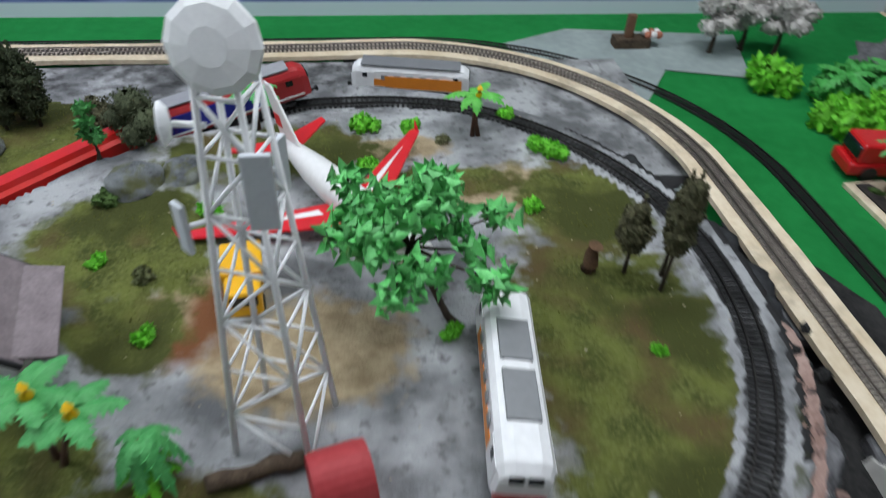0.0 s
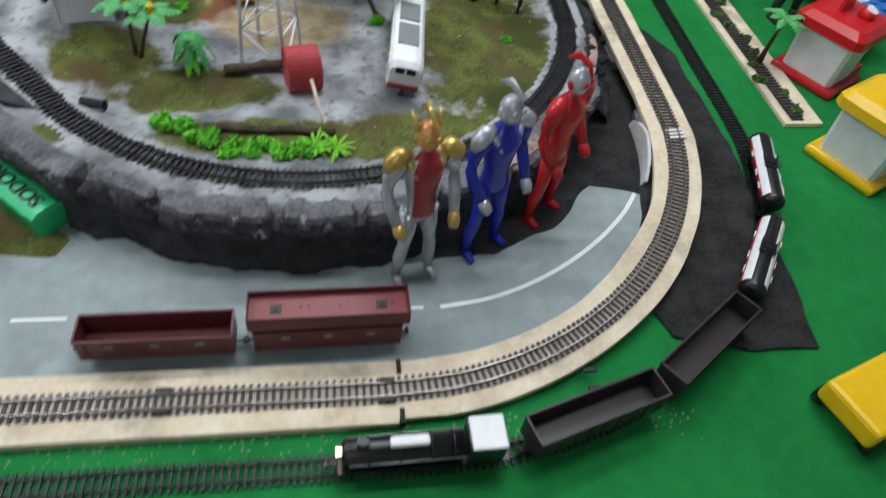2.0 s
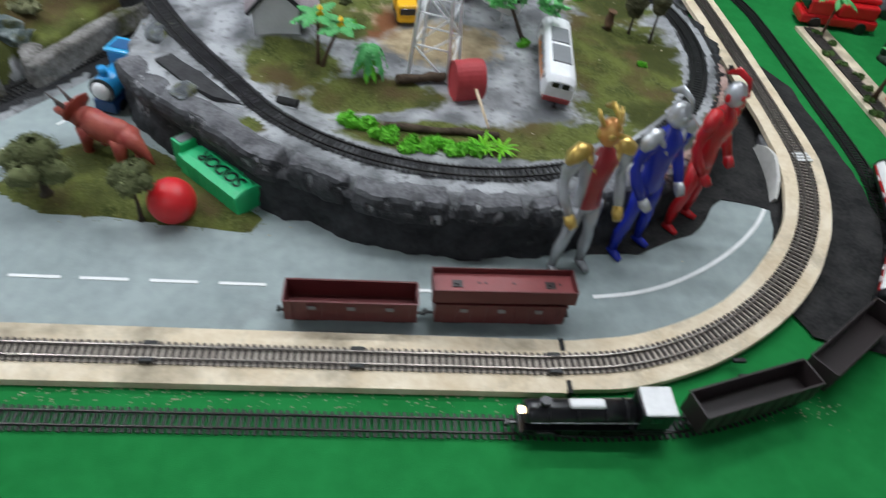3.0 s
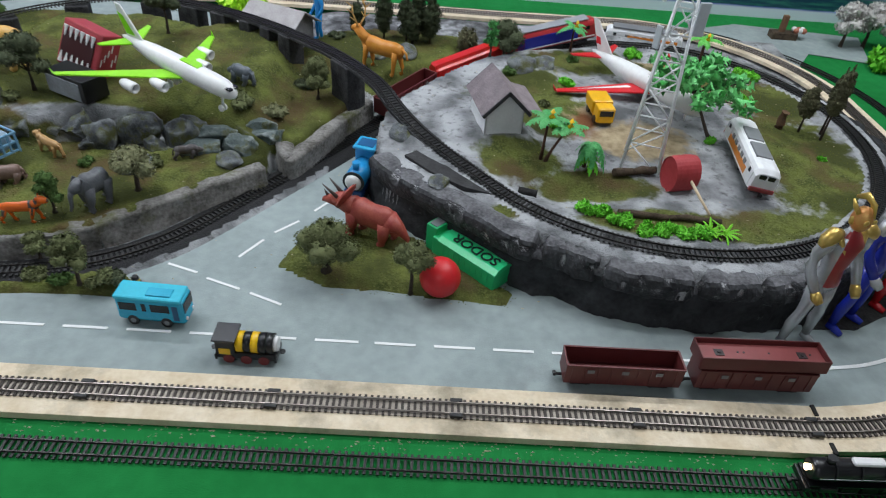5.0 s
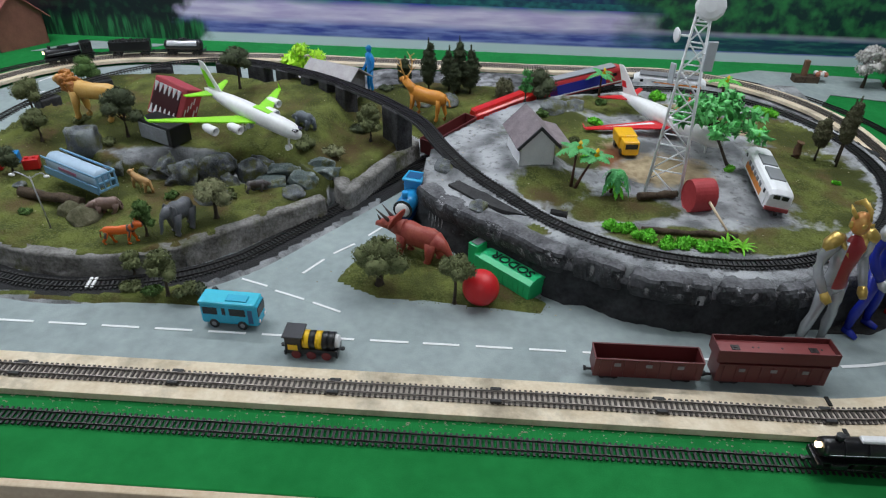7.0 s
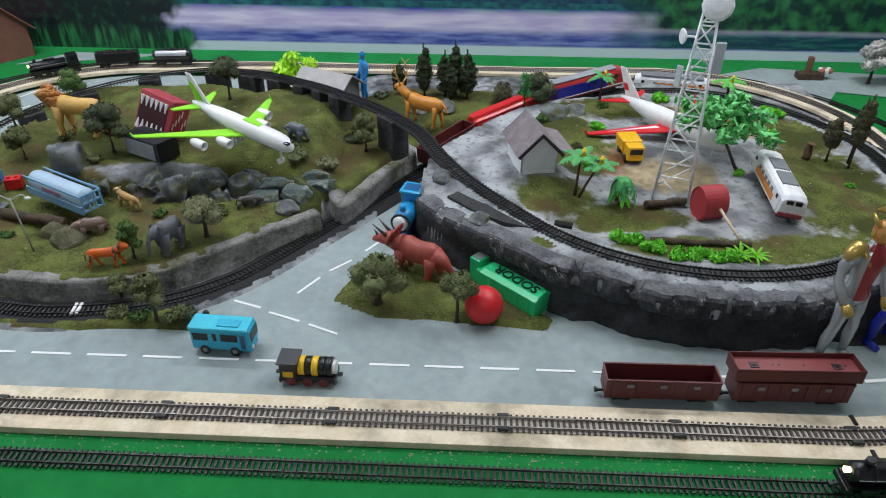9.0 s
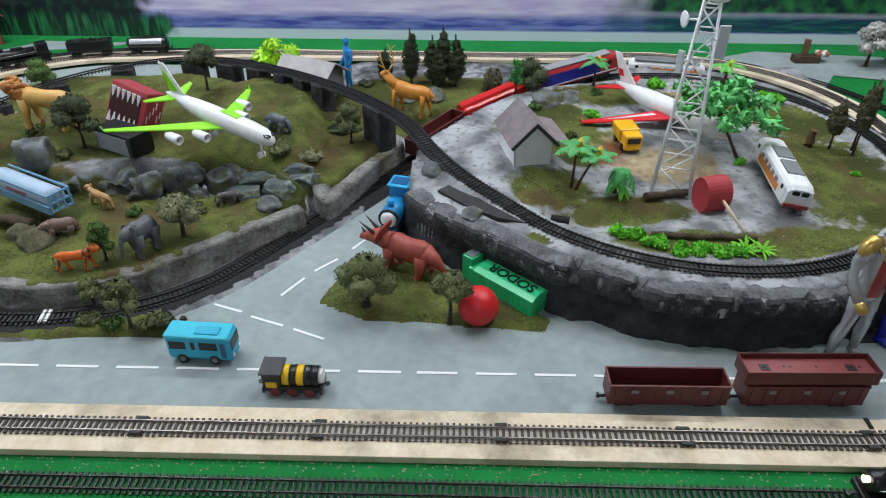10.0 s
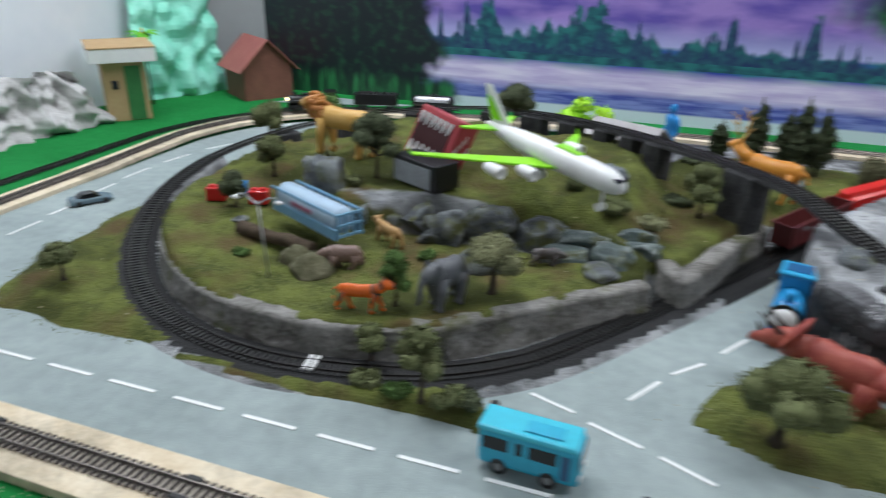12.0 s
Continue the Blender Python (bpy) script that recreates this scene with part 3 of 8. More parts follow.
def rock_wall(name, line, z0, z1, depth, material, label, amp=0.008, s=22, blocks=0.0, seed=1.0, kind="structure", cap=None):
    """A rough wall face along a line of points, leaning back, with block joints."""
    P = spline([(x, y, 0) for x, y in line], False, 0.006)
    V, Q = [], []
    m = 14
    L = 0.0
    for k, p in enumerate(P):
        d = (P[min(k + 1, len(P) - 1)] - P[max(k - 1, 0)]).normalized()
        s_ = Vector((d.y, -d.x, 0))
        if k:
            L += (p - P[k - 1]).length
        joint = 0.0
        if blocks:
            w = (L + 0.012 * noise.noise(Vector((L * 9, seed, 0)))) % blocks / blocks
            joint = math.exp(-((min(w, 1 - w)) / 0.05) ** 2)
        for j in range(m + 4):
            f = min(1, j / m)
            z = z0 + (z1 - z0) * f
            bulge = 0.0016 * noise.noise(Vector((p.x * 190, p.y * 190, z * 210))) + 0.0022 * abs(noise.noise(Vector((p.x * 85, p.y * 85, z * 120 + seed)))) + amp * (1.1 * noise.noise(Vector((p.x * s, p.y * s, z * s * 1.3 + seed))) + 0.6 * noise.noise(Vector((p.x * s * 2.7, p.y * s * 2.7, z * s * 2.5 + seed)))) + 0.35 * amp * abs(noise.noise(Vector((p.x * s * 6, p.y * s * 6, z * s * 7))))
            lip = smooth01(0.55, 0.75, f) * 0.007 if blocks else 0
            out = depth * (1 - f) ** 1.5 + bulge + lip * (1 - joint) - 0.008 * joint * (f > 0.4)
            back_ = 0.0 if j <= m else (j - m) * 0.011
            zz = z + (0.0035 * noise.noise(Vector((p.x * 40, p.y * 40, 2))) + 0.003 * (1 - joint) if j >= m else 0) - (0.004 * joint if j > m - 4 else 0)
            V.append(p + s_ * (out - back_) + Vector((0, 0, zz - (0.006 if j == m + 3 else 0))))
    n = m + 4
    for k in range(len(P) - 1):
        for j in range(n - 1):
            a = k * n + j
            Q.append((a, a + n, a + n + 1, a + 1))
    ob = raw(name, V, Q, material, None, label, kind, True)
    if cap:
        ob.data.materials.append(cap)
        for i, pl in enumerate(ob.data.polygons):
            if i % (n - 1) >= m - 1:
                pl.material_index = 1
    return ob


front_line = [(0.045, 0.45), (0.045, 0.385), (0.062, 0.335), (0.12, 0.275), (0.20, 0.215), (0.28, 0.15)] + arc(RCX, RCY, 0.458, 235, 340, 16)[1:]
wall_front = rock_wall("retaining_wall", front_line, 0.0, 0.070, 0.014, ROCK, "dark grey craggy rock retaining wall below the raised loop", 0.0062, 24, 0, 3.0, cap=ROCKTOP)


def capstones(line, cuts, parent, top=0.0955):
    """Craggy slabs along the top of a wall, one mesh each, cut at the given x."""
    P = spline([(x, y, 0) for x, y in line], False, 0.0032)
    rng = random.Random(12)
    for i, (xa, xb) in enumerate(zip(cuts, cuts[1:])):
        ids = [k for k, p in enumerate(P) if xa <= p.x < xb and p.y < 0.40]
        if len(ids) < 6:
            continue
        under, push, lift = rng.uniform(0.048, 0.066), rng.uniform(-0.002, 0.007), rng.uniform(-0.005, 0.004)
        rough = 1.0 if i else 0.55
        z1 = top + lift
        prof = [(-0.031, z1 - 0.012), (-0.029, z1 - 0.003), (-0.020, z1), (-0.010, z1 + 0.0008), (0.0, z1), (0.006, z1 - 0.0015), (0.0105, z1 - 0.0055), (0.0125, z1 - 0.011), (0.0130, z1 - 0.017), (0.0115, z1 - 0.023), (0.0085, under + 0.006), (0.003, under), (-0.012, under)]
        n, V, Q = len(prof), [], []
        L = (len(ids) - 1) * 0.0032
        for q, k in enumerate(ids):
            p = P[k]
            d = (P[min(k + 1, len(P) - 1)] - P[max(k - 1, 0)]).normalized()
            s_ = Vector((d.y, -d.x, 0))
            e = 1 - smooth01(0.0, 0.0085, min(q, len(ids) - 1 - q) * 0.0032)
            for w, z in prof:
                c = Vector((p.x, p.y, z))
                bite = rough * 0.010 * smooth01(0.12, 0.42, noise.noise(c * 42 + Vector((3, i, 0))))
                jag = rough * (0.0058 * noise.noise(c * 30 + Vector((i * 7, 0, 0))) + 0.0034 * abs(noise.noise(c * 95)) + 0.0016 * noise.noise(c * 210))
                ww = w + (jag + push) * (1 if w > -0.02 else 0.2) - e * 0.020 * (w > -0.005) - bite * (w > 0.004)
                zz = z + rough * (0.0030 * noise.noise(c * 34 + Vector((0, i * 5, 9))) + 0.0012 * noise.noise(c * 170)) - e * 0.019 * (z > under + 0.012) - 0.5 * bite * (0.0 <= w < 0.011)
                V.append(p + s_ * ww + Vector((0, 0, zz)))
        for q in range(len(ids) - 1):
            for j in range(n):
                a = q * n + j
                b_ = q * n + (j + 1) % n
                Q.append((a, a + n, b_ + n, b_))
        Q += [tuple(range(n))[::-1], tuple((len(ids) - 1) * n + j for j in range(n))]
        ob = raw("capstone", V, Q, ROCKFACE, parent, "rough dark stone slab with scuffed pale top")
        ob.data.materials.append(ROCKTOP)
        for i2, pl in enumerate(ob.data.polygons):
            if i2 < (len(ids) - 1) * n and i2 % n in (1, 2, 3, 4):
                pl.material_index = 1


def scuffed(m, col, lo=0.52, hi=0.60):
    """Pale paint rubbed off along the worn edges of a material."""
    nt = m.node_tree
    bs = nt.nodes["Principled BSDF"]
    src = bs.inputs["Base Color"].links[0].from_socket
    geo = nt.nodes.new("ShaderNodeNewGeometry")
    nz = nt.nodes.new("ShaderNodeTexNoise")
    nz.inputs["Scale"].default_value, nz.inputs["Detail"].default_value = 70, 6
    ad = nt.nodes.new("ShaderNodeMath")
    ad.operation = "MULTIPLY_ADD"
    ad.inputs[1].default_value, ad.inputs[2].default_value = 0.22, -0.11
    nt.links.new(nz.outputs["Fac"], ad.inputs[0])
    su = nt.nodes.new("ShaderNodeMath")
    nt.links.new(geo.outputs["Pointiness"], su.inputs[0])
    nt.links.new(ad.outputs[0], su.inputs[1])
    mr = nt.nodes.new("ShaderNodeMapRange")
    mr.inputs[1].default_value, mr.inputs[2].default_value = lo, hi
    nt.links.new(su.outputs[0], mr.inputs[0])
    mx = nt.nodes.new("ShaderNodeMix")
    mx.data_type = "RGBA"
    nt.links.new(mr.outputs[0], mx.inputs[0])
    nt.links.new(src, mx.inputs[6])
    mx.inputs[7].default_value = (*col, 1)
    nt.links.new(mx.outputs[2], bs.inputs["Base Color"])
    return m


ROCKFACE = scuffed(mat("scuffed_rock", (0.014, 0.0145, 0.016), 0.72, 0, (0.070, 0.072, 0.077), 30, 1.0, 140, 0.3, 8), (0.46, 0.46, 0.47), 0.505, 0.55)
capstones(front_line, [0.050, 0.312, 0.402, 0.532, 0.629, 0.722, 0.815, 0.905, 0.99], wall_front)
# dark slab lying beside the climbing track
slab_ = B()
bot = [slab_.verts.new((x, y, 0.086)) for x, y in ((0.100, 0.345), (0.130, 0.372), (0.180, 0.308), (0.243, 0.244), (0.200, 0.258), (0.156, 0.288))]
topv = [slab_.verts.new((v.co.x, v.co.y, 0.1005 + 0.0012 * noise.noise(v.co * 40))) for v in bot]
slab_.faces.new(topv)
for k in range(6):
    slab_.faces.new((bot[k], bot[(k + 1) % 6], topv[(k + 1) % 6], topv[k]))
tagged(part("slate_slab", slab_, mat("dark_slate", (0.028, 0.028, 0.029), 0.8, 0, (0.055, 0.055, 0.056), 40, 0.6, 200, 0.2), None, "flat dark slate slab wedged beside the track"), category="stone slab")
rock_wall("retaining_wall", arc(RCX, RCY, 0.455, 338, 392, 12), 0.0, 0.09, 0.05, ROCK, "sloping dark rock bank under the raised loop", 0.012, 26, 0, 5.0)
rock_wall("low_wall", arc(LCX, LCY, 0.375, 182, 297, 20) + [(-0.356, 0.168)], 0.004, 0.044, 0.007, CONCRETE, "low mossy kerb wall round the turf island", 0.0018, 30, 0, 2.0)
rock_wall("low_wall", [(-0.356, 0.168), (-0.25, 0.265), (-0.143, 0.358)], 0.004, 0.045, 0.008, CONCRETE, "low weathered grey concrete wall along the track", 0.0015, 30, 0, 4.0)
rock_wall("low_wall", [(-0.143, 0.44), (-0.125, 0.40), (-0.10, 0.385), (-0.06, 0.46), (-0.02, 0.555), (0.018, 0.635)], 0.004, 0.048, 0.003, CONCRETE, "pale stained concrete wall beside the track", 0.0014, 30, 0, 6.0)


def crag(name, material, label, m, r, seed, cuts=11, sub=3, bite=(0.50, 0.86), group="boulders"):
    """An angular rock: a ball planed off on many sides, then roughened."""
    rng = random.Random(seed)
    g = B()
    bmesh.ops.create_icosphere(g, subdivisions=sub, radius=1.0)
    planes = []
    for _ in range(cuts):
        d = Vector((rng.gauss(0, 1), rng.gauss(0, 1), rng.gauss(0, 1) * 0.8 + 0.15)).normalized()
        planes.append((d, rng.uniform(*bite)))
    for v in g.verts:
        for d, h in planes:
            over = v.co.dot(d) - h
            if over > 0:
                v.co -= d * over * 0.94
        q = v.co * 2.6 + Vector((seed, seed * 0.7, 0))
        v.co *= 1 + 0.13 * noise.noise(q) + 0.07 * abs(noise.noise(q * 2.7)) + 0.035 * noise.noise(q * 6)
        v.co.z += 0.05 * math.sin(v.co.z * 16 + 2 * noise.noise(q))
        v.co = Vector((v.co.x * r[0], v.co.y * r[1], v.co.z * r[2]))
    for f in g.faces:
        f.smooth = True
    ob = part(name, g, material, None, label, at=m)
    return tagged(ob, category="rock", group=group)


CRAGM = scuffed(moss(mat("crag_stone", (0.020, 0.023, 0.027), 0.75, 0, (0.115, 0.125, 0.135), 48, 1.0, 130, 0.3, 8), (0.07, 0.075, 0.022), 42.0, 0.47, 0.56), (0.24, 0.26, 0.27), 0.52, 0.59)
TEALROCK = scuffed(moss(mat("teal_stone", (0.035, 0.052, 0.052), 0.55, 0, (0.13, 0.17, 0.165), 44, 0.9, 130, 0.4, 8), (0.07, 0.075, 0.022), 40.0, 0.52, 0.60), (0.28, 0.32, 0.31), 0.515, 0.58)
for k, (x, y, z, rx, ry, rz, a, m_) in enumerate(((-0.640, 0.452, 0.068, 0.036, 0.030, 0.036, 10, CRAGM), (-0.588, 0.424, 0.064, 0.042, 0.030, 0.038, -12, CRAGM), (-0.535, 0.424, 0.066, 0.040, 0.028, 0.034, 8, CRAGM), (-0.486, 0.428, 0.062, 0.036, 0.030, 0.040, 30, CRAGM), (-0.432, 0.414, 0.060, 0.046, 0.032, 0.040, -6, CRAGM), (-0.372, 0.418, 0.060, 0.048, 0.030, 0.044, 12, CRAGM), (-0.315, 0.428, 0.056, 0.044, 0.030, 0.038, -10, CRAGM), (-0.455, 0.400, 0.050, 0.030, 0.022, 0.020, 40, CRAGM), (-0.345, 0.398, 0.050, 0.034, 0.022, 0.022, -20, CRAGM), (-0.262, 0.414, 0.050, 0.056, 0.036, 0.022, 4, TEALROCK), (-0.205, 0.418, 0.048, 0.056, 0.034, 0.024, -8, TEALROCK), (-0.158, 0.450, 0.052, 0.048, 0.030, 0.022, 28, TEALROCK), (-0.235, 0.440, 0.064, 0.052, 0.028, 0.020, 10, TEALROCK), (-0.175, 0.478, 0.064, 0.044, 0.026, 0.020, 20, TEALROCK), (-0.290, 0.452, 0.070, 0.038, 0.026, 0.022, -14, CRAGM))):
    crag("rock", m_, "angular blue-grey rock of the outcrop" if m_ is CRAGM else "flat teal-grey rock shelf of the outcrop", T(x, y, z) @ pose(0, 0, 0, 0, 0, a), (rx, ry, rz), 300 + k, 13, 4, (0.42, 0.82))

# ---------------------------------------------------------------- tracks
def bed_ribbon():
    root = thing("wooden_roadbed", "pale plywood roadbed carrying the outer track", "roadbed")
    ribbon("plywood_strip", BED, 0.0345, -0.0095, -0.0012, PLY, root, "", 0.0025)
    ribbon("ballast_strip", BED, 0.0135, -0.0011, 0.0001, BALLAST, root, "worn brown strip between the sleepers")
    return root


bed_ribbon()
track("outer_track", BED, "model railway track with brown sleepers on plywood", SLEEPER, RAIL)
track("felt_track", FELTLOOP, "black model railway track laid on green felt", SLEEPERBLACK, RAILDARK)
track("figure_eight_track", EIGHT, "black model railway track crossing over itself", SLEEPERBLACK, RAILDARK)
# low supports under the raised bed
for k, (x, y, rz) in enumerate(((1.085, 0.336, 80), (1.09, 0.52, 90), (1.11, 0.70, 95), (1.06, 1.0, 130), (0.93, 1.16, 150), (0.6, 1.257, 0), (0.2, 1.257, 0), (-0.3, 1.257, 0), (0.98, 0.03, 45))):
    b = B()
    h = 0.0225 if k < 8 else 0.008
    box(b, (0, 0, h / 2), (0.055, 0.03, h), bev=0.004)
    for v in b.verts:
        v.co += 0.003 * Vector((noise.noise(v.co * 60 + Vector((k, 0, 0))), noise.noise(v.co * 60 + Vector((0, k, 0))), 0))
    o = part("support_block", b, ROCKTOP, None, "small rough white-grey block holding up the track bed", at=pose(x, y, 0.0, 0, 0, rz))
    tagged(o, category="support", group="track supports")

# plaster slab leaning on the inner edge of the bed, and the butt joint of the straight boards
b = B()
vs = []
for k in range(13):
    y = 0.205 + 0.0115 * k
    x = BX1 + math.sqrt((BR - 0.036) ** 2 - min(0, y - 0.345) ** 2) - 0.012
    h = 0.036 * math.sin(math.pi * (k + 0.8) / 13.6) ** 0.6 + 0.004 * noise.noise(Vector((0, k * 0.9, 3)))
    vs.append([b.verts.new(q) for q in ((x, y, 0.004), (x + 0.004, y, h), (x + 0.009, y, h), (x + 0.006, y, 0.004))])
for p, q in zip(vs, vs[1:]):
    for j in range(4):
        b.faces.new((p[j], q[j], q[(j + 1) % 4], p[(j + 1) % 4]))
b.faces.new(vs[0])
b.faces.new(vs[-1][::-1])
tagged(part("plaster_slab", b, PALEBED, None, "pale plaster slab leaning against the raised bed"), category="plaster slab")
ws = thing("bed_board", "straight plywood board under the front track", "board")
b = B()
box(b, (-0.115, -0.113, 0.0056), (1.55, 0.0745, 0.0112), bev=0.0006)
part("board", b, PLY, ws)
for y, w in ((-0.0835, 0.017), (-0.1425, 0.017)):
    b = B()
    box(b, (0.6635, y, 0.0075), (0.005, w, 0.011))
    part("joint_gap", b, BLACKGROUND, ws, "dark gap at the board's end")

# rail joiners and odd plates
for k in range(-3, 5):
    for s in (-1, 1):
        g = B()
        box(g, (-0.036 + 0.2286 * k, -0.113 + s * 0.0115, 0.0152), (0.016, 0.006, 0.0045), bev=0.0012)
        tagged(part("rail_joiner", g, SLEEPERBLACK, None, "small black rail joiner clip on the track"), category="rail clip", group="rail joiners")
for (x, y, z, rz, n) in ((-0.486, 0.092, 0.0135, 8, 2), (1.113, 0.284, 0.0325, 95, 3)):
    for k in range(n):
        g = B()
        box(g, (0, 0, 0.0015), (0.005, 0.028, 0.003), bev=0.0005)
        tagged(part("white_plate", g, WHITEP, None, "small white plate between the rails", at=T(x, y, z + 0.001) @ pose(0, 0, 0, 0, 0, rz) @ T(0.008 * k - 0.006, 0, 0)), category="plate", group="white plates")

# white lines on the road
road_marks = thing("road_marking", "white dashed lines painted on the grey road", "road marking")
b0 = B()
box(b0, (0, 0, 0.0002), (1, 0.0045, 0.0006))
me_dash = bpy.data.meshes.new("dash")
b0.to_mesh(me_dash)
b0.free()
me_dash.materials.append(LINE)


def dash(x0, y0, x1, y1):
    o = new("dash", me_dash)
    o.parent = road_marks
    L = math.hypot(x1 - x0, y1 - y0)
    o.matrix_basis = T((x0 + x1) / 2, (y0 + y1) / 2, 0.0034) @ Matrix.Rotation(math.atan2(y1 - y0, x1 - x0), 4, "Z") @ Matrix.Diagonal((L, 1, 1, 1))


x = -0.857
while x < 0.60:
    dash(x, 0.0, x + (0.06 if x < 0 else 0.057), 0.0)
    x += 0.0855 if x < -0.05 else 0.0825
dash(0.655, 0.0, 0.70, 0.0)
for q in ((-0.248, 0.141, -0.199, 0.124), (-0.182, 0.113, -0.128, 0.093), (-0.111, 0.086, -0.061, 0.065), (-0.147, 0.166, -0.118, 0.213), (-0.105, 0.233, -0.071, 0.269), (-0.05, 0.30, -0.02, 0.345),
          (-1.134, 0.254, -1.136, 0.319), (-1.146, 0.345, -1.146, 0.39), (-1.163, 0.453, -1.166, 0.519), (-1.175, 0.551, -1.176, 0.625), (-1.175, 0.67, -1.165, 0.74), (-1.155, 0.79, -1.13, 0.85), (-1.10, 0.90, -1.06, 0.96), (-1.124, 1.02, -1.10, 1.08), (-0.70, 1.108, -0.64, 1.108), (-0.58, 1.104, -0.52, 1.10), (-0.46, 1.09, -0.40, 1.084), (-0.94, 0.02, -0.885, 0.01), (-1.02, 0.06, -0.97, 0.032), (-1.09, 0.14, -1.05, 0.085)):
    dash(*q)
line = [(0.72, 0.0), (0.78, 0.01), (0.84, 0.032), (0.90, 0.066), (0.955, 0.108), (1.0, 0.153), (1.027, 0.19)]
P = spline([(x, y, 0.004) for x, y in line], False, 0.01)
V, Q = [], []
for k, p in enumerate(P):
    d = (P[min(k + 1, len(P) - 1)] - P[max(k - 1, 0)]).normalized()
    s_ = Vector((d.y, -d.x, 0)) * 0.003
    V += [p + s_, p - s_]
for k in range(len(P) - 1):
    Q.append((2 * k, 2 * k + 2, 2 * k + 3, 2 * k + 1))
raw("curved_line", V, Q, LINE, road_marks)

# ---------------------------------------------------------------- printed backdrop
def backdrop_mat():
    m = bpy.data.materials.new("printed_lake_banner")
    m.use_nodes = True
    nt = m.node_tree
    bs = nt.nodes["Principled BSDF"]
    bs.inputs["Roughness"].default_value = 0.4
    tc = nt.nodes.new("ShaderNodeTexCoord")
    sep = nt.nodes.new("ShaderNodeSeparateXYZ")
    nt.links.new(tc.outputs["Object"], sep.inputs[0])

    def nz_(sx, sz, det=5, add=0.0):
        mp = nt.nodes.new("ShaderNodeMapping")
        mp.inputs["Scale"].default_value = (sx, 1, sz)
        mp.inputs["Location"].default_value = (add, 0, 0)
        nt.links.new(tc.outputs["Object"], mp.inputs[0])
        n = nt.nodes.new("ShaderNodeTexNoise")
        n.inputs["Scale"].default_value, n.inputs["Detail"].default_value = 1.0, det
        nt.links.new(mp.outputs[0], n.inputs["Vector"])
        return n.outputs["Fac"]

    def math_(op, a, c=None):
        x = nt.nodes.new("ShaderNodeMath")
        x.operation = op
        for s_, v in zip(x.inputs, (a, c)):
            if v is None:
                continue
            if isinstance(v, (int, float)):
                s_.default_value = v
            else:
                nt.links.new(v, s_)
        return x.outputs[0]

    def mixc(f, a, c):
        x = nt.nodes.new("ShaderNodeMix")
        x.data_type = "RGBA"
        nt.links.new(f, x.inputs[0])
        for s_, v in ((x.inputs[6], a), (x.inputs[7], c)):
            if isinstance(v, tuple):
                s_.default_value = (*v, 1)
            else:
                nt.links.new(v, s_)
        return x.outputs[2]

    def ramp(f, lo, hi):
        r = nt.nodes.new("ShaderNodeMapRange")
        r.inputs[1].default_value, r.inputs[2].default_value = lo, hi
        nt.links.new(f, r.inputs[0])
        return r.outputs[0]

    z, x = sep.outputs[2], sep.outputs[0]
    zw = math_("ADD", z, math_("MULTIPLY", math_("SUBTRACT", nz_(3, 12), 0.5), 0.03))
    c = mixc(ramp(nz_(7, 60), 0.4, 0.6), (0.05, 0.07, 0.34), (0.22, 0.26, 0.60))              # blue water
    c = mixc(ramp(z, 0.034, 0.028), c, (0.62, 0.68, 0.76))                                    # pale foot strip
    c = mixc(ramp(zw, 0.065, 0.09), c, mixc(ramp(nz_(5, 40), 0.4, 0.62), (0.50, 0.42, 0.68), (0.72, 0.66, 0.84)))  # lilac mist
    c = mixc(ramp(zw, 0.125, 0.15), c, mixc(ramp(nz_(9, 40, 8), 0.42, 0.6), (0.03, 0.06, 0.32), (0.02, 0.20, 0.22)))   # far shore
    far = mixc(ramp(nz_(30, 45, 8), 0.38, 0.62), (0.008, 0.05, 0.09), (0.02, 0.16, 0.16))
    sky = mixc(ramp(nz_(5, 12), 0.4, 0.6), (0.10, 0.07, 0.34), (0.30, 0.20, 0.52))
    sky = mixc(ramp(z, 0.27, 0.20), sky, (0.38, 0.40, 0.66))
    c = mixc(ramp(zw, 0.195, 0.205), c, sky)
    # clumped tree tops along the far shore
    clump = math_("MULTIPLY", ramp(nz_(4, 0.5, 2), 0.42, 0.6), math_("MULTIPLY", math_("SUBTRACT", nz_(24, 9, 6), 0.28), 0.42))
    trees = ramp(math_("SUBTRACT", math_("SUBTRACT", z, 0.185), clump), 0.008, -0.004)
    c = mixc(math_("MULTIPLY", math_("GREATER_THAN", z, 0.15), trees), c, far)
    spire = math_("MULTIPLY", ramp(nz_(21, 0.5, 2, 3.0), 0.50, 0.64), math_("MULTIPLY", ramp(nz_(3.2, 0.4, 2, 9.0), 0.36, 0.52), 0.105))
    tall = ramp(math_("SUBTRACT", math_("SUBTRACT", z, 0.19), math_("ADD", spire, math_("MULTIPLY", math_("SUBTRACT", nz_(60, 34, 5), 0.5), 0.09))), 0.006, -0.006)
    c = mixc(math_("MULTIPLY", math_("GREATER_THAN", z, 0.17), tall), c, mixc(ramp(nz_(50, 50, 6), 0.4, 0.6), (0.012, 0.03, 0.10), (0.02, 0.09, 0.13)))
    # dark wood at both ends of the picture
    edge = math_("ADD", x, math_("MULTIPLY", math_("SUBTRACT", nz_(8, 8, 8), 0.5), 0.35))
    wood = mixc(ramp(nz_(35, 35, 10), 0.5, 0.75), (0.006, 0.010, 0.016), (0.015, 0.08, 0.04))
    c = mixc(ramp(edge, -1.03, -1.08), c, wood)
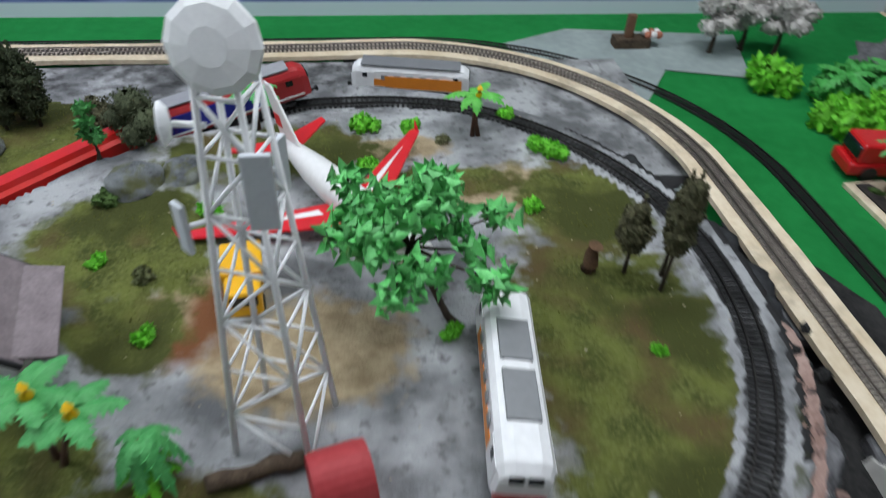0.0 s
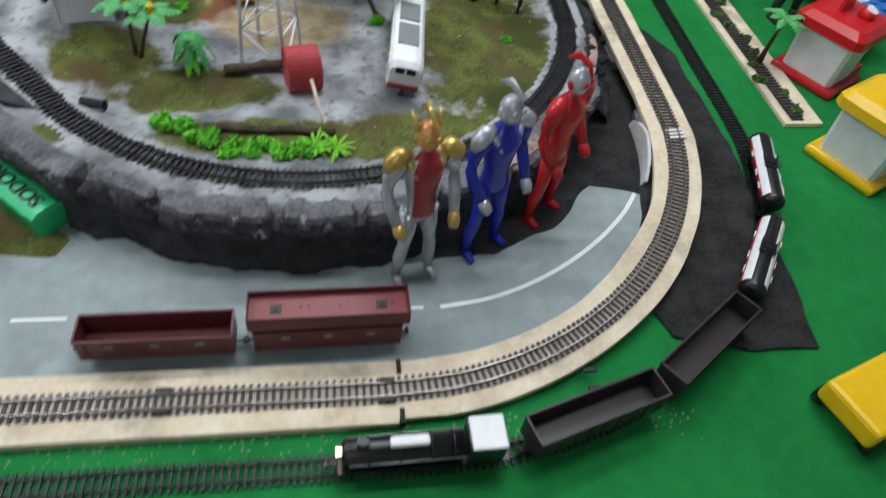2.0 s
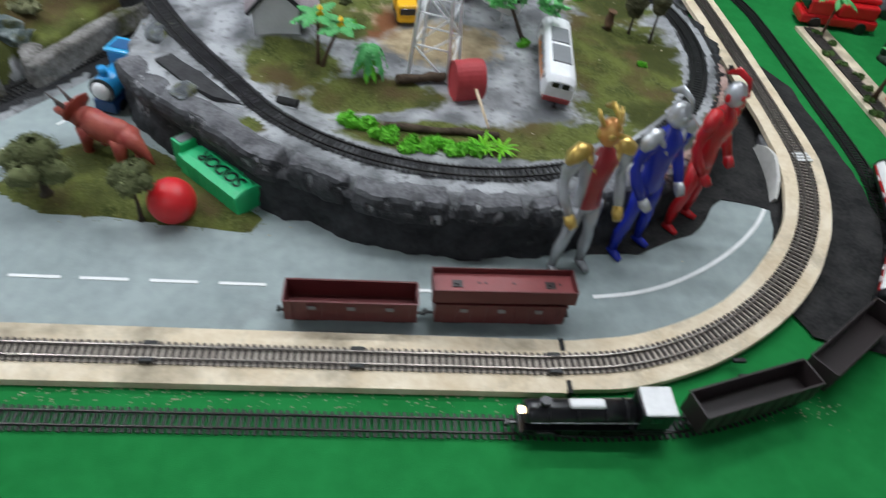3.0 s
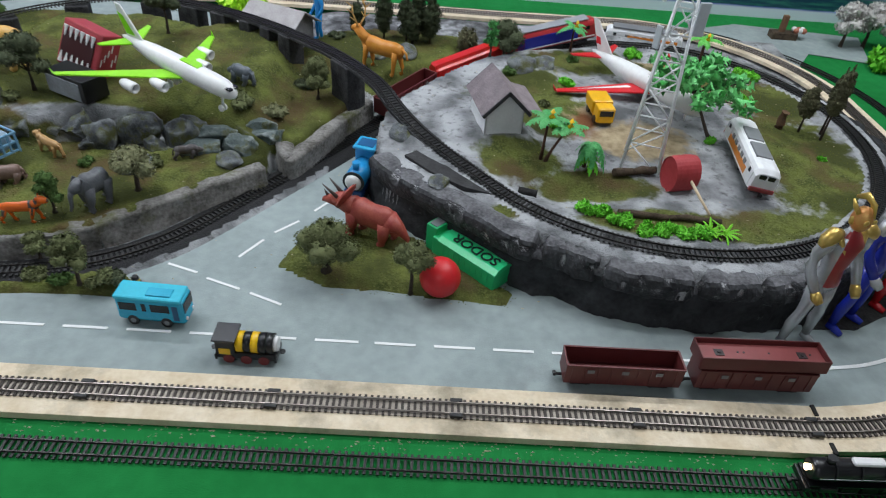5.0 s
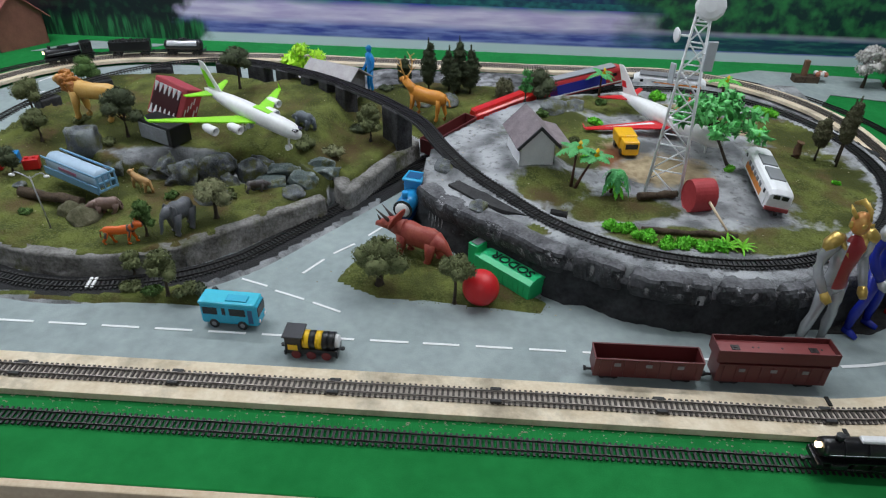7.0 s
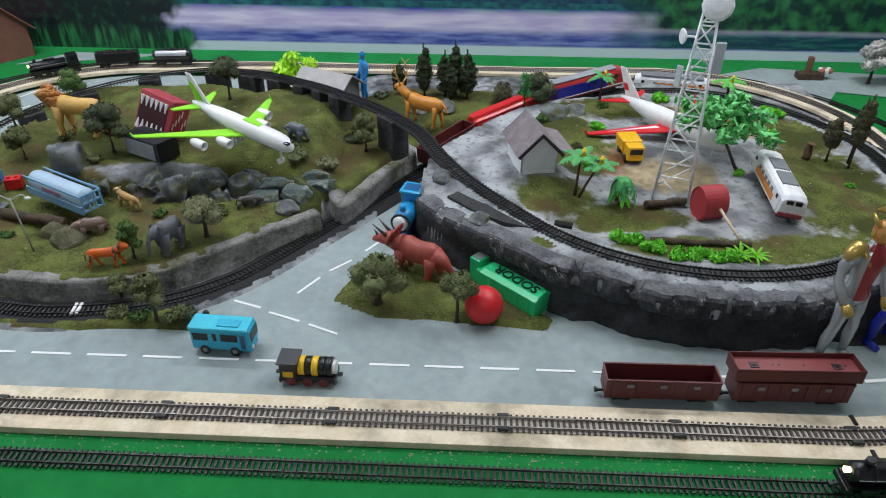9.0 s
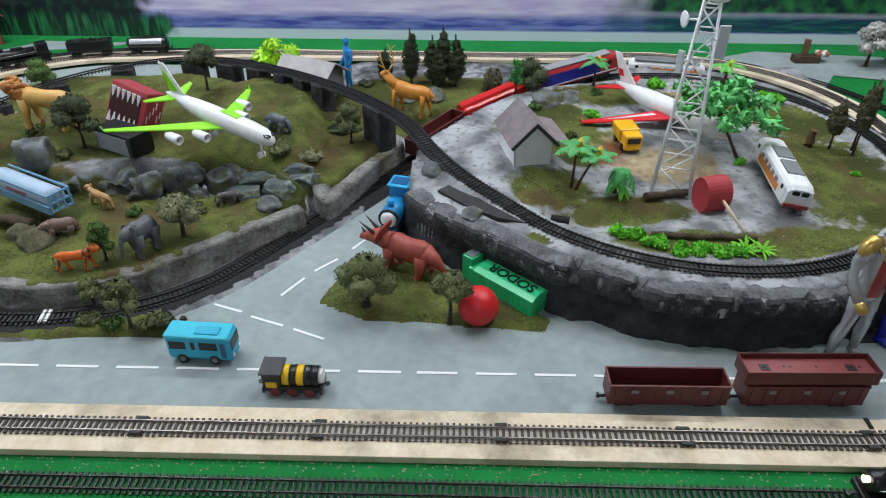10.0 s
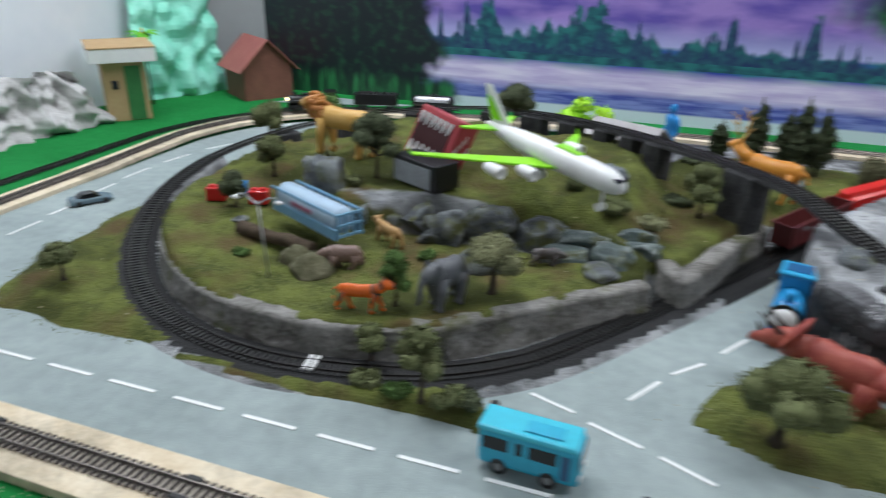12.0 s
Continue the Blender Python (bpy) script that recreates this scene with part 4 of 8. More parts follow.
    grass = mixc(ramp(nz_(60, 7, 8), 0.45, 0.6), (0.008, 0.03, 0.02), (0.03, 0.20, 0.07))
    c = mixc(math_("MULTIPLY", ramp(edge, -1.0, -1.06), ramp(math_("ADD", z, math_("MULTIPLY", nz_(40, 3, 6), -0.1)), 0.03, 0.0)), c, grass)
    leaf = mixc(ramp(nz_(22, 22, 10), 0.42, 0.66), (0.006, 0.03, 0.03), (0.03, 0.20, 0.06))
    c = mixc(math_("MULTIPLY", ramp(math_("ADD", edge, math_("MULTIPLY", ramp(z, 0.16, 0.30), 0.45)), 0.36, 0.55), ramp(z, 0.075, 0.10)), c, leaf)
    glint = mixc(ramp(nz_(12, 70, 8), 0.45, 0.62), (0.01, 0.05, 0.09), (0.03, 0.16, 0.13))
    c = mixc(math_("MULTIPLY", ramp(edge, 0.36, 0.55), math_("MULTIPLY", ramp(z, 0.034, 0.036), ramp(z, 0.09, 0.075))), c, glint)
    nt.links.new(c, bs.inputs["Base Color"])
    return m


b = B()
box(b, (0, 0, 0.45), (3.3, 0.004, 0.94))
bk = part("backdrop", b, backdrop_mat(), None, "printed banner of a misty blue lake with dark trees", "structure", at=T(0.22, 1.49, 0.0))

# ---------------------------------------------------------------- rolling stock
def on_path(path, x, y, back=0.0, span=0.05):
    """The pose of a wagon whose middle lies `back` metres behind the place (x, y) of a path (against its direction)."""
    n = len(path)
    k0 = min(range(n), key=lambda k: (path[k].x - x) ** 2 + (path[k].y - y) ** 2)
    step = (path[1] - path[0]).length
    at = lambda d: path[int(round(k0 + d / step)) % n]
    a, c = at(-back - span), at(-back + span)
    p = (a + c) / 2
    d = (c - a).normalized()
    q = d.to_track_quat("X", "Z")
    return Matrix.LocRotScale(p + Vector((0, 0, 0.0046)), q, None)


def bogie(parent, x, r=0.0052, base=0.018, halfw=0.0105):
    g = B()
    for s in (-1, 1):
        box(g, (x, s * halfw, r * 1.05), (base + 0.009, 0.002, 0.0045), bev=0.0007)
        box(g, (x, s * halfw, r * 1.05 + 0.0035), (0.008, 0.0028, 0.003), bev=0.0005)
    box(g, (x, 0, r * 1.3), (0.008, halfw * 2, 0.003))
    bo = part("bogie", g, BLACKP, parent, "black bogie frame")
    for dx in (-base / 2, base / 2):
        w = B()
        tube(w, (x + dx, -halfw + 0.0015, r), (x + dx, -halfw + 0.004, r), r, seg=14)
        tube(w, (x + dx, halfw - 0.004, r), (x + dx, halfw - 0.0015, r), r, seg=14)
        tube(w, (x + dx, -halfw + 0.003, r), (x + dx, halfw - 0.003, r), 0.0012, seg=6)
        part("wheelset", w, RAILDARK, bo)


def couplers(parent, L, z=0.0095):
    for s in (-1, 1):
        g = B()
        box(g, (s * (L / 2 + 0.004), 0, z), (0.010, 0.003, 0.0025))
        box(g, (s * (L / 2 + 0.009), 0.001, z), (0.004, 0.007, 0.005), bev=0.0008)
        part("coupler", g, BLACKP, parent)


def hopper(col, L=0.158, W=0.034, label="", group="", m=None, ribs=True):
    root = thing("hopper_wagon", label, "wagon", m, group)
    g = B()
    z0, z1, t = 0.012, 0.046, 0.0014
    for s in (-1, 1):
        box(g, (0, s * (W / 2 - t / 2), (z0 + z1) / 2), (L, t, z1 - z0))
        box(g, (s * (L / 2 - t / 2), 0, (z0 + z1) / 2), (t, W - 2 * t - 0.0002, z1 - z0))
        box(g, (0, s * W / 2, z1 - 0.0008), (L + 0.001, 0.0026, 0.0022), bev=0.0005)
        box(g, (s * L / 2, 0, z1 - 0.0008), (0.0026, W - 0.003, 0.0022), bev=0.0005)
        if ribs:
            for k in range(9):
                box(g, (-L / 2 + L * (k + 0.5) / 9, s * (W / 2 + 0.0005), (z0 + z1) / 2), (0.002, 0.0013, z1 - z0 - 0.004))
    box(g, (0, 0, z0 + 0.006), (L - 2 * t, W - 2 * t, 0.0015))
    part("body", g, col, root)
    for x in (-0.025, 0.025):
        g = B()
        box(g, (x, 0, 0.0105), (0.03, W * 0.7, 0.008), bev=0.001, taper=1.3)
        part("discharge_chute", g, col, root)
    for x in (-0.045, 0.0, 0.045):
        g = B()
        box(g, (x, -W / 2 - 0.0013, 0.036), (0.009, 0.0005, 0.006))
        part("marking", g, GREYP, root, "faint grey lettering panel")
    for x in (-L / 2 + 0.025, L / 2 - 0.025):
        bogie(root, x)
    couplers(root, L)
    return root


def tank_wagon(m, label, group="", top=None, band=True, L=0.165):
    root = thing("tank_wagon", label, "wagon", m, group)
    r, zc = 0.0165, 0.030
    g = B()
    rings = []
    for x, k in ((-L / 2 + 0.006, 0.3), (-L / 2 + 0.0075, 0.72), (-L / 2 + 0.011, 0.95), (-L / 2 + 0.016, 1), (L / 2 - 0.016, 1), (L / 2 - 0.011, 0.95), (L / 2 - 0.0075, 0.72), (L / 2 - 0.006, 0.3)):
        rings.append([(x, r * k * math.cos(a), zc + r * k * math.sin(a)) for a in (2 * math.pi * j / 24 for j in range(24))])
    skin(g, rings)
    part("tank", g, BLACKP, root, "black tank barrel")
    for s in (-1, 1):
        g = B()
        n = 8
        for a0, a1, mi in ((20, 62, 0), (4, 19, 1)):
            pa = []
            for x in (-L / 2 + 0.018, L / 2 - 0.018):
                pa.append([(x, s * (r + 0.0004) * math.cos(math.radians(a0 + (a1 - a0) * j / n)), zc + (r + 0.0004) * math.sin(math.radians(a0 + (a1 - a0) * j / n))) for j in range(n + 1)])
            va = [[g.verts.new(p) for p in q] for q in pa]
            for j in range(n):
                f = g.faces.new((va[0][j], va[0][j + 1], va[1][j + 1], va[1][j]))
                f.material_index, f.smooth = mi, True
        part("side_panel", g, [top or WHITEP, REDP if band else (top or WHITEP)], root, "white side panel with a red stripe" if band else "")
        if band:
            for x in (-0.03, 0.012, 0.04):
                g = B()
                box(g, (x, s * (r + 0.001), zc + 0.0035), (0.012, 0.0012, 0.0028))
                part("lettering_bar", g, WHITEP, root)
    g = B()
    tube(g, (0, 0, zc + r - 0.002), (0, 0, zc + r + 0.0045), 0.006, seg=16)
    box(g, (0, 0, zc + r + 0.001), (0.022, 0.02, 0.0012))
    for s in (-1, 1):
        tube(g, (-0.011, s * 0.01, zc + r + 0.001), (-0.011, s * 0.01, zc + r + 0.007), 0.0005, seg=5)
        tube(g, (0.011, s * 0.01, zc + r + 0.001), (0.011, s * 0.01, zc + r + 0.007), 0.0005, seg=5)
        tube(g, (-0.011, s * 0.01, zc + r + 0.007), (0.011, s * 0.01, zc + r + 0.007), 0.0005, seg=5)
    part("dome_platform", g, BLACKP, root)
    g = B()
    box(g, (0, 0, 0.0125), (L, 0.012, 0.003))
    for s in (-1, 1):
        box(g, (s * (L / 2 - 0.006), 0, 0.0135), (0.012, 0.030, 0.0016))
        for y in (-0.014, 0.014):
            tube(g, (s * (L / 2 - 0.001), y, 0.014), (s * (L / 2 - 0.001), y, 0.024), 0.0005, seg=5)
        tube(g, (s * (L / 2 - 0.001), -0.014, 0.024), (s * (L / 2 - 0.001), 0.014, 0.024), 0.0005, seg=5)
        box(g, (s * 0.045, 0, 0.0165), (0.006, 0.026, 0.006))
    part("underframe", g, BLACKP, root)
    for x in (-L / 2 + 0.026, L / 2 - 0.026):
        bogie(root, x)
    couplers(root, L)
    return root


def steam_loco(m, label, white=True, L=0.15):
    root = thing("steam_locomotive", label, "locomotive", m)
    g = B()
    pts = [(0.070, 0.006), (0.071, 0.0115), (0.066, 0.0125), (-0.025, 0.0135)]
    rings = [[(x, r * math.cos(2 * math.pi * j / 20), 0.031 + r * math.sin(2 * math.pi * j / 20)) for j in range(20)] for x, r in pts]
    skin(g, rings)
    for x in (0.05, 0.025, 0.0, -0.018):
        tube(g, (x, 0, 0.031), (x + 0.0015, 0, 0.031), 0.0142, seg=20)
    part("boiler", g, BLACKP, root)
    g = B()
    tube(g, (0.055, 0, 0.042), (0.055, 0, 0.052), 0.004, 0.0048, 14)
    part("chimney", g, BLACKP, root)
    g = B()
    box(g, (0.018, 0, 0.0455), (0.032, 0.011, 0.006), bev=0.0028)
    part("dome_cover", g, WHITEP if white else BLACKP, root, "white rounded casing" if white else "")
    g = B()
    box(g, (-0.043, 0, 0.036), (0.03, 0.031, 0.027), bev=0.001)
    cab = part("cab", g, BLACKP, root)
    for s in (-1, 1):
        g = B()
        box(g, (-0.043, s * 0.0157, 0.04), (0.012, 0.0008, 0.009))
        part("cab_window", g, GLASSK, cab)
    g = B()
    box(g, (-0.044, 0, 0.0505), (0.029, 0.034, 0.0035), bev=0.0016)
    part("cab_roof", g, WHITEP if white else BLACKP, root, "white cab roof" if white else "")
    g = B()
    box(g, (0.004, 0, 0.0185), (0.136, 0.030, 0.0016))
    box(g, (0.004, 0, 0.014), (0.13, 0.014, 0.008))
    box(g, (0.072, 0, 0.0125), (0.006, 0.032, 0.008), bev=0.001)
    for s in (-1, 1):
        box(g, (0.052, s * 0.0145, 0.014), (0.018, 0.006, 0.009), bev=0.002)
        tube(g, (0.05, s * 0.0165, 0.011), (-0.025, s * 0.0165, 0.0085), 0.0009, seg=6)
    part("running_board", g, BLACKP, root)
    for x in (0.028, 0.008, -0.012):
        g = B()
        for s in (-1, 1):
            tube(g, (x, s * 0.0095, 0.0085), (x, s * 0.0135, 0.0085), 0.0085, seg=18)
        part("driving_wheel", g, RAILDARK, root)
    bogie(root, -0.045)
    bogie(root, 0.056, base=0.012)
    g = B()
    tube(g, (0.071, 0, 0.034), (0.076, 0, 0.034), 0.0035, 0.004, 12)
    part("headlamp", g, mat("lit_headlamp", (0.9, 0.8, 0.6), 0.3, emit=((1.0, 0.75, 0.45), 4.0)), root, "small glowing headlamp")
    for s in (-1, 1):
        g = B()
        tube(g, (0.066, s * 0.0135, 0.031), (-0.028, s * 0.0145, 0.033), 0.0006, seg=5)
        part("handrail", g, SILVER, root)
    couplers(root, L)
    return root


def diesel(m, label, side, ends, roofc, stripe=None, L=0.19, W=0.034, two_cabs=True, low=None, group=""):
    root = thing("diesel_locomotive", label, "locomotive", m, group)
    g = B()
    z0, z1 = 0.014, 0.052
    rings = []
    for x, kz, kw in ((-L / 2, 0.80, 0.9), (-L / 2 + 0.008, 0.97, 1), (-L / 2 + 0.012, 1, 1), (L / 2 - 0.012, 1, 1), (L / 2 - 0.008, 0.97, 1), (L / 2, 0.80, 0.9)):
        h = (z1 - z0) * kz
        w = W / 2 * kw
        rings.append([(x, -w, z0), (x, -w, z0 + h * 0.78), (x, -w * 0.82, z0 + h * 0.93), (x, -w * 0.45, z0 + h), (x, w * 0.45, z0 + h), (x, w * 0.82, z0 + h * 0.93), (x, w, z0 + h * 0.78), (x, w, z0)])
    skin(g, rings, smooth=False)
    part("body", g, side, root)
    for s in (-1, 1):
        g = B()
        for sy in (-1, 1):
            box(g, (s * (L / 2 - 0.022), sy * (W / 2 + 0.0003), 0.029), (0.03, 0.0012, 0.0255))
        box(g, (s * (L / 2 - 0.0012), 0, 0.0265), (0.004, W * 0.9, 0.020))
        en = part("cab_end", g, ends, root)
        for sy in (-1, 1):
            g = B()
            box(g, (s * (L / 2 + 0.0006), sy * 0.0075, 0.0385), (0.0024, 0.0118, 0.0075), bev=0.0008)
            part("windscreen", g, GLASSK, en)
            g = B()
            box(g, (s * (L / 2 - 0.022), sy * (W / 2 + 0.0011), 0.037), (0.008, 0.0012, 0.007))
            part("side_window", g, GLASSK, en)
    if stripe:
        for sy in (-1, 1):
            g = B()
            box(g, (0, sy * (W / 2 + 0.0002), 0.024), (L * 0.62, 0.0012, 0.012))
            part("side_band", g, stripe, root)
            for k in range(5):
                g = B()
                box(g, (-L * 0.22 + k * L * 0.11, sy * (W / 2 + 0.0011), 0.034), (0.011, 0.0012, 0.008))
                part("louvre", g, GREYP, root, "dark grey grille panel")
    if low:
        for s in (-1, 1):
            g = B()
            box(g, (s * (L / 2 + 0.0005), 0, 0.0155), (0.006, W * 0.92, 0.0075), bev=0.001)
            part("buffer_beam", g, low, root)
    for k, (x, l) in enumerate(((-0.03, 0.05), (0.028, 0.045))):
        g = B()
        box(g, (x, 0, z1 + 0.0005), (l, W * 0.62, 0.004), bev=0.001)
        part("roof_hatch", g, roofc, root)
    g = B()
    box(g, (0, 0, 0.0125), (L * 0.93, W * 0.8, 0.004))
    box(g, (0, 0, 0.0075), (0.045, W * 0.8, 0.010), bev=0.0015)
    part("underframe", g, BLACKP, root)
    for x in (-L / 2 + 0.037, L / 2 - 0.037):
        bogie(root, x, 0.0058, 0.024, 0.0125)
    couplers(root, L)
    return root


# steam train on the felt track, coming out of the bend
S0 = (0.612, -0.19)
FELTREV = FELTLOOP[::-1]
steam_loco(on_path(FELTREV, *S0, back=0.075) @ Matrix.Diagonal((1.22, 1.05, 1.05, 1)), "black steam locomotive with white cab roof on felt track")
HOPBLACK = plastic("black_brown_plastic", (0.03, 0.022, 0.022), 0.4)
d = 0.075 + 0.092 + 0.086
for k in range(2):
    hopper(HOPBLACK, m=on_path(FELTREV, *S0, back=d), label="dark brown open hopper wagon behind the black steam locomotive", group="steam train wagons")
    d += 0.176
for k in range(2):
    tank_wagon(on_path(FELTREV, *S0, back=d + 0.004), "black tank wagon with white sides and red stripe", "steam train wagons")
    d += 0.183
# freight train at the back corner of the outer track
BACKSTART = (-1.12, 1.12)
steam_loco(on_path(BED, *BACKSTART, back=0.06), "plain black steam locomotive on the outer track", white=False)
g = thing("tender_wagon", "black tender wagon with coal load", "wagon", on_path(BED, *BACKSTART, back=0.225))
b = B()
box(b, (0, 0, 0.030), (0.12, 0.032, 0.030), bev=0.002)
part("body", b, BLACKP, g)
b = B()
for k in range(40):
    ball(b, (random.uniform(-0.05, 0.05), random.uniform(-0.011, 0.011), 0.045), random.uniform(0.003, 0.005), u=6, v=4, jit=0.5)
part("coal_load", b, BLACKGROUND, g)
for x in (-0.04, 0.04):
    bogie(g, x)
couplers(g, 0.12)
tank_wagon(on_path(BED, *BACKSTART, back=0.39), "silver tank wagon with a red cross band", "", SILVER, False, 0.13)
# red and blue train climbing behind the plateau
E0 = (0.530, 0.939)
NAVY = plastic("navy_paint", (0.012, 0.02, 0.30), 0.3)
REDM = plastic("signal_red", (0.42, 0.025, 0.03), 0.35)
LROOF = plastic("light_grey_roof", (0.30, 0.31, 0.33), 0.5)
diesel(on_path(EIGHT, *E0, back=0.118) @ Matrix.Diagonal((1.25, 1.1, 1.12, 1)), "red and blue diesel locomotive with grey roof", REDM, REDM, LROOF, None, 0.185, 0.034)
gr = bpy.data.objects["diesel_locomotive"]
b = B()
box(b, (0, 0, 0.0535), (0.15, 0.026, 0.0022), bev=0.0008)
part("roof_panel", b, LROOF, gr, "pale grey roof")
for s in (-1, 1):
    b = B()
    box(b, (-0.010, s * 0.0172, 0.0300), (0.122, 0.0014, 0.0245), bev=0.0004)
    part("side_panel", b, NAVY, gr, "blue side panel")
for s in (-1, 1):
    b = B()
    box(b, (0.0, s * 0.0178, 0.0185), (0.17, 0.0012, 0.0022))
    part("sill_stripe", b, WHITEP, gr, "thin white stripe")
bx = thing("box_wagon", "bright red plastic box wagon behind the diesel", "wagon", on_path(EIGHT, *E0, back=0.118 + 0.222) @ Matrix.Diagonal((1.15, 1.08, 1.08, 1)))
b = B()
rings = []
for x, k in ((-0.078, 0.86), (-0.074, 1), (0.074, 1), (0.078, 0.86)):
    rings.append([(x, y * k, 0.013 + (z - 0.013) * (0.94 if k < 1 else 1)) for y, z in ((-0.0145, 0.013), (-0.0175, 0.026), (-0.0175, 0.040), (-0.012, 0.0435), (-0.0095, 0.050), (0.0095, 0.050), (0.012, 0.0435), (0.0175, 0.040), (0.0175, 0.026), (0.0145, 0.013))])
skin(b, rings, smooth=False)
part("body", b, plastic("bright_red_plastic", (0.62, 0.02, 0.015), 0.3), bx)
b = B()
box(b, (0, 0, 0.0115), (0.15, 0.02, 0.003))
part("underframe", b, BLACKP, bx)
for x in (-0.05, 0.05):
    bogie(bx, x)
couplers(bx, 0.156)
hopper(MAROON, m=on_path(EIGHT, *E0, back=0.118 + 0.222 + 0.192) @ Matrix.Diagonal((1.05, 1.05, 1.05, 1)), label="maroon open hopper wagon at the tail of the train")
# white locomotives standing off the track
ORANGE = plastic("orange_band", (0.75, 0.24, 0.02), 0.35)
WLOCO = plastic("loco_white", (0.86, 0.87, 0.88), 0.32)
diesel(T(0.685, 1.083, 0.028) @ pose(0, 0, 0, 0, 0, -11), "white diesel locomotive with orange band and grey roof", WLOCO, WLOCO, LROOF, ORANGE, 0.195, 0.036, group="white locomotives")
gl = bpy.data.objects["diesel_locomotive.001"]
b = B()
box(b, (0, 0, 0.0535), (0.165, 0.0345, 0.0026), bev=0.0008)
part("roof_panel", b, plastic("mid_grey_roof", (0.20, 0.205, 0.22), 0.5), gl, "grey roof")
b = B()
box(b, (0.022, -0.0196, 0.0265), (0.128, 0.0012, 0.020))
part("side_band", b, ORANGE, gl, "broad orange band")
cx, cy = 0.699, 0.385
diesel(T(cx, cy, 0.0965) @ pose(0, 0, 0, 0, 0, 83.5) @ pose(0, 0, 0, 7, 0, 0), "white diesel locomotive with red beam tilted on the turf", WLOCO, WLOCO, GREYP, ORANGE, 0.195, 0.0455, low=plastic("dull_red_beam", (0.30, 0.05, 0.05), 0.4), group="white locomotives")
# maroon hoppers standing on the road
hopper(MAROON, 0.155, 0.034, "maroon open hopper wagon standing on the grey road", "road hoppers", T(0.411, -0.044, 0.003) @ pose(0, 0, 0, 0, 0, 0.5))
hopper(MAROON, 0.158, 0.034, "maroon hopper wagon carrying an upturned tray body", "road hoppers", T(0.588, -0.040, 0.003) @ pose(0, 0, 0, 0, 0, 1.0))
tr = thing("wagon_tray", "upturned maroon wagon tray stacked on a hopper", "wagon body", T(0.590, -0.037, 0.050) @ pose(0, 0, 0, -2, 0, 1.2))
MAROON2 = plastic("lighter_maroon_plastic", (0.24, 0.055, 0.055), 0.4)
b = B()
box(b, (0, 0, 0.011), (0.168, 0.036, 0.003))
part("floor_panel", b, MAROON2, tr)
for s in (-1, 1):
    b = B()
    box(b, (0, s * 0.0185, 0.0105), (0.171, 0.0015, 0.021), bev=0.0004)
    part("side", b, MAROON, tr)
    b = B()
    box(b, (s * 0.085, 0, 0.0105), (0.0015, 0.0355, 0.021), bev=0.0004)
    part("end", b, MAROON, tr)
    b = B()
    box(b, (s * 0.056, 0, 0.013), (0.012, 0.011, 0.0015), bev=0.0004)
    tube(b, (s * 0.056, 0, 0.0135), (s * 0.056, 0, 0.015), 0.003, 0.0022, 10)
    part("bogie_socket", b, HOPBLACK, tr, "dark square socket with round pin")
for x in (-0.03, -0.022, 0.012, 0.068):
    b = B()
    tube(b, (x, 0.002, 0.0124), (x, 0.002, 0.0132), 0.0016, seg=8)
    part("screw_hole", b, HOPBLACK, tr)

# ---------------------------------------------------------------- toys on the road
CYAN = plastic("toy_bus_cyan", (0.03, 0.42, 0.62), 0.25)
bus = thing("toy_bus", "bright cyan toy bus with dark windows parked on road", "toy bus", T(-0.224, 0.027, 0.003) @ pose(0, 0, 0, 0, 0, -3) @ Matrix.Diagonal((1.0, 1.0, 1.1, 1)))
b = B()
box(b, (0, 0, 0.0245), (0.094, 0.034, 0.037), bev=0.005)
body = part("body", b, CYAN, bus)
b = B()
box(b, (-0.002, 0, 0.0425), (0.092, 0.035, 0.006), bev=0.0028)
part("roof", b, plastic("toy_bus_roof", (0.05, 0.52, 0.68), 0.22), bus)
b = B()
box(b, (0.012, -0.003, 0.0462), (0.034, 0.016, 0.0022), bev=0.0008)
part("roof_vent", b, CYAN, bus)
for s in (-1, 1):
    for x, w in ((-0.03, 0.024), (-0.008, 0.006), (0.014, 0.026)):
        b = B()
        box(b, (x, s * 0.0168, 0.030), (w, 0.0012, 0.0125), bev=0.0005)
        part("side_window", b, GLASSK, bus)
    b = B()
    box(b, (0.0345, s * 0.0168, 0.024), (0.008, 0.0012, 0.024), bev=0.0005)
    part("door", b, plastic("toy_bus_door", (0.02, 0.10, 0.22), 0.3), bus)
    for x in (-0.026, 0.02):
        b = B()
        tube(b, (x, s * 0.0125, 0.0075), (x, s * 0.0178, 0.0075), 0.0078, seg=16)
        w = part("tyre", b, BLACKP, bus)
        b = B()
        tube(b, (x, s * 0.0176, 0.0075), (x, s * 0.0183, 0.0075), 0.0038, seg=12)
        part("hub", b, GREYP, w)
b = B()
box(b, (0.0463, 0, 0.031), (0.0022, 0.028, 0.016), bev=0.0008)
part("windscreen", b, GLASSK, bus)
for s in (-1, 1):
    b = B()
    ball(b, (0.0468, s * 0.011, 0.014), 0.003, (0.5, 1, 1), 10, 6)
    part("headlight", b, WHITEP, bus)

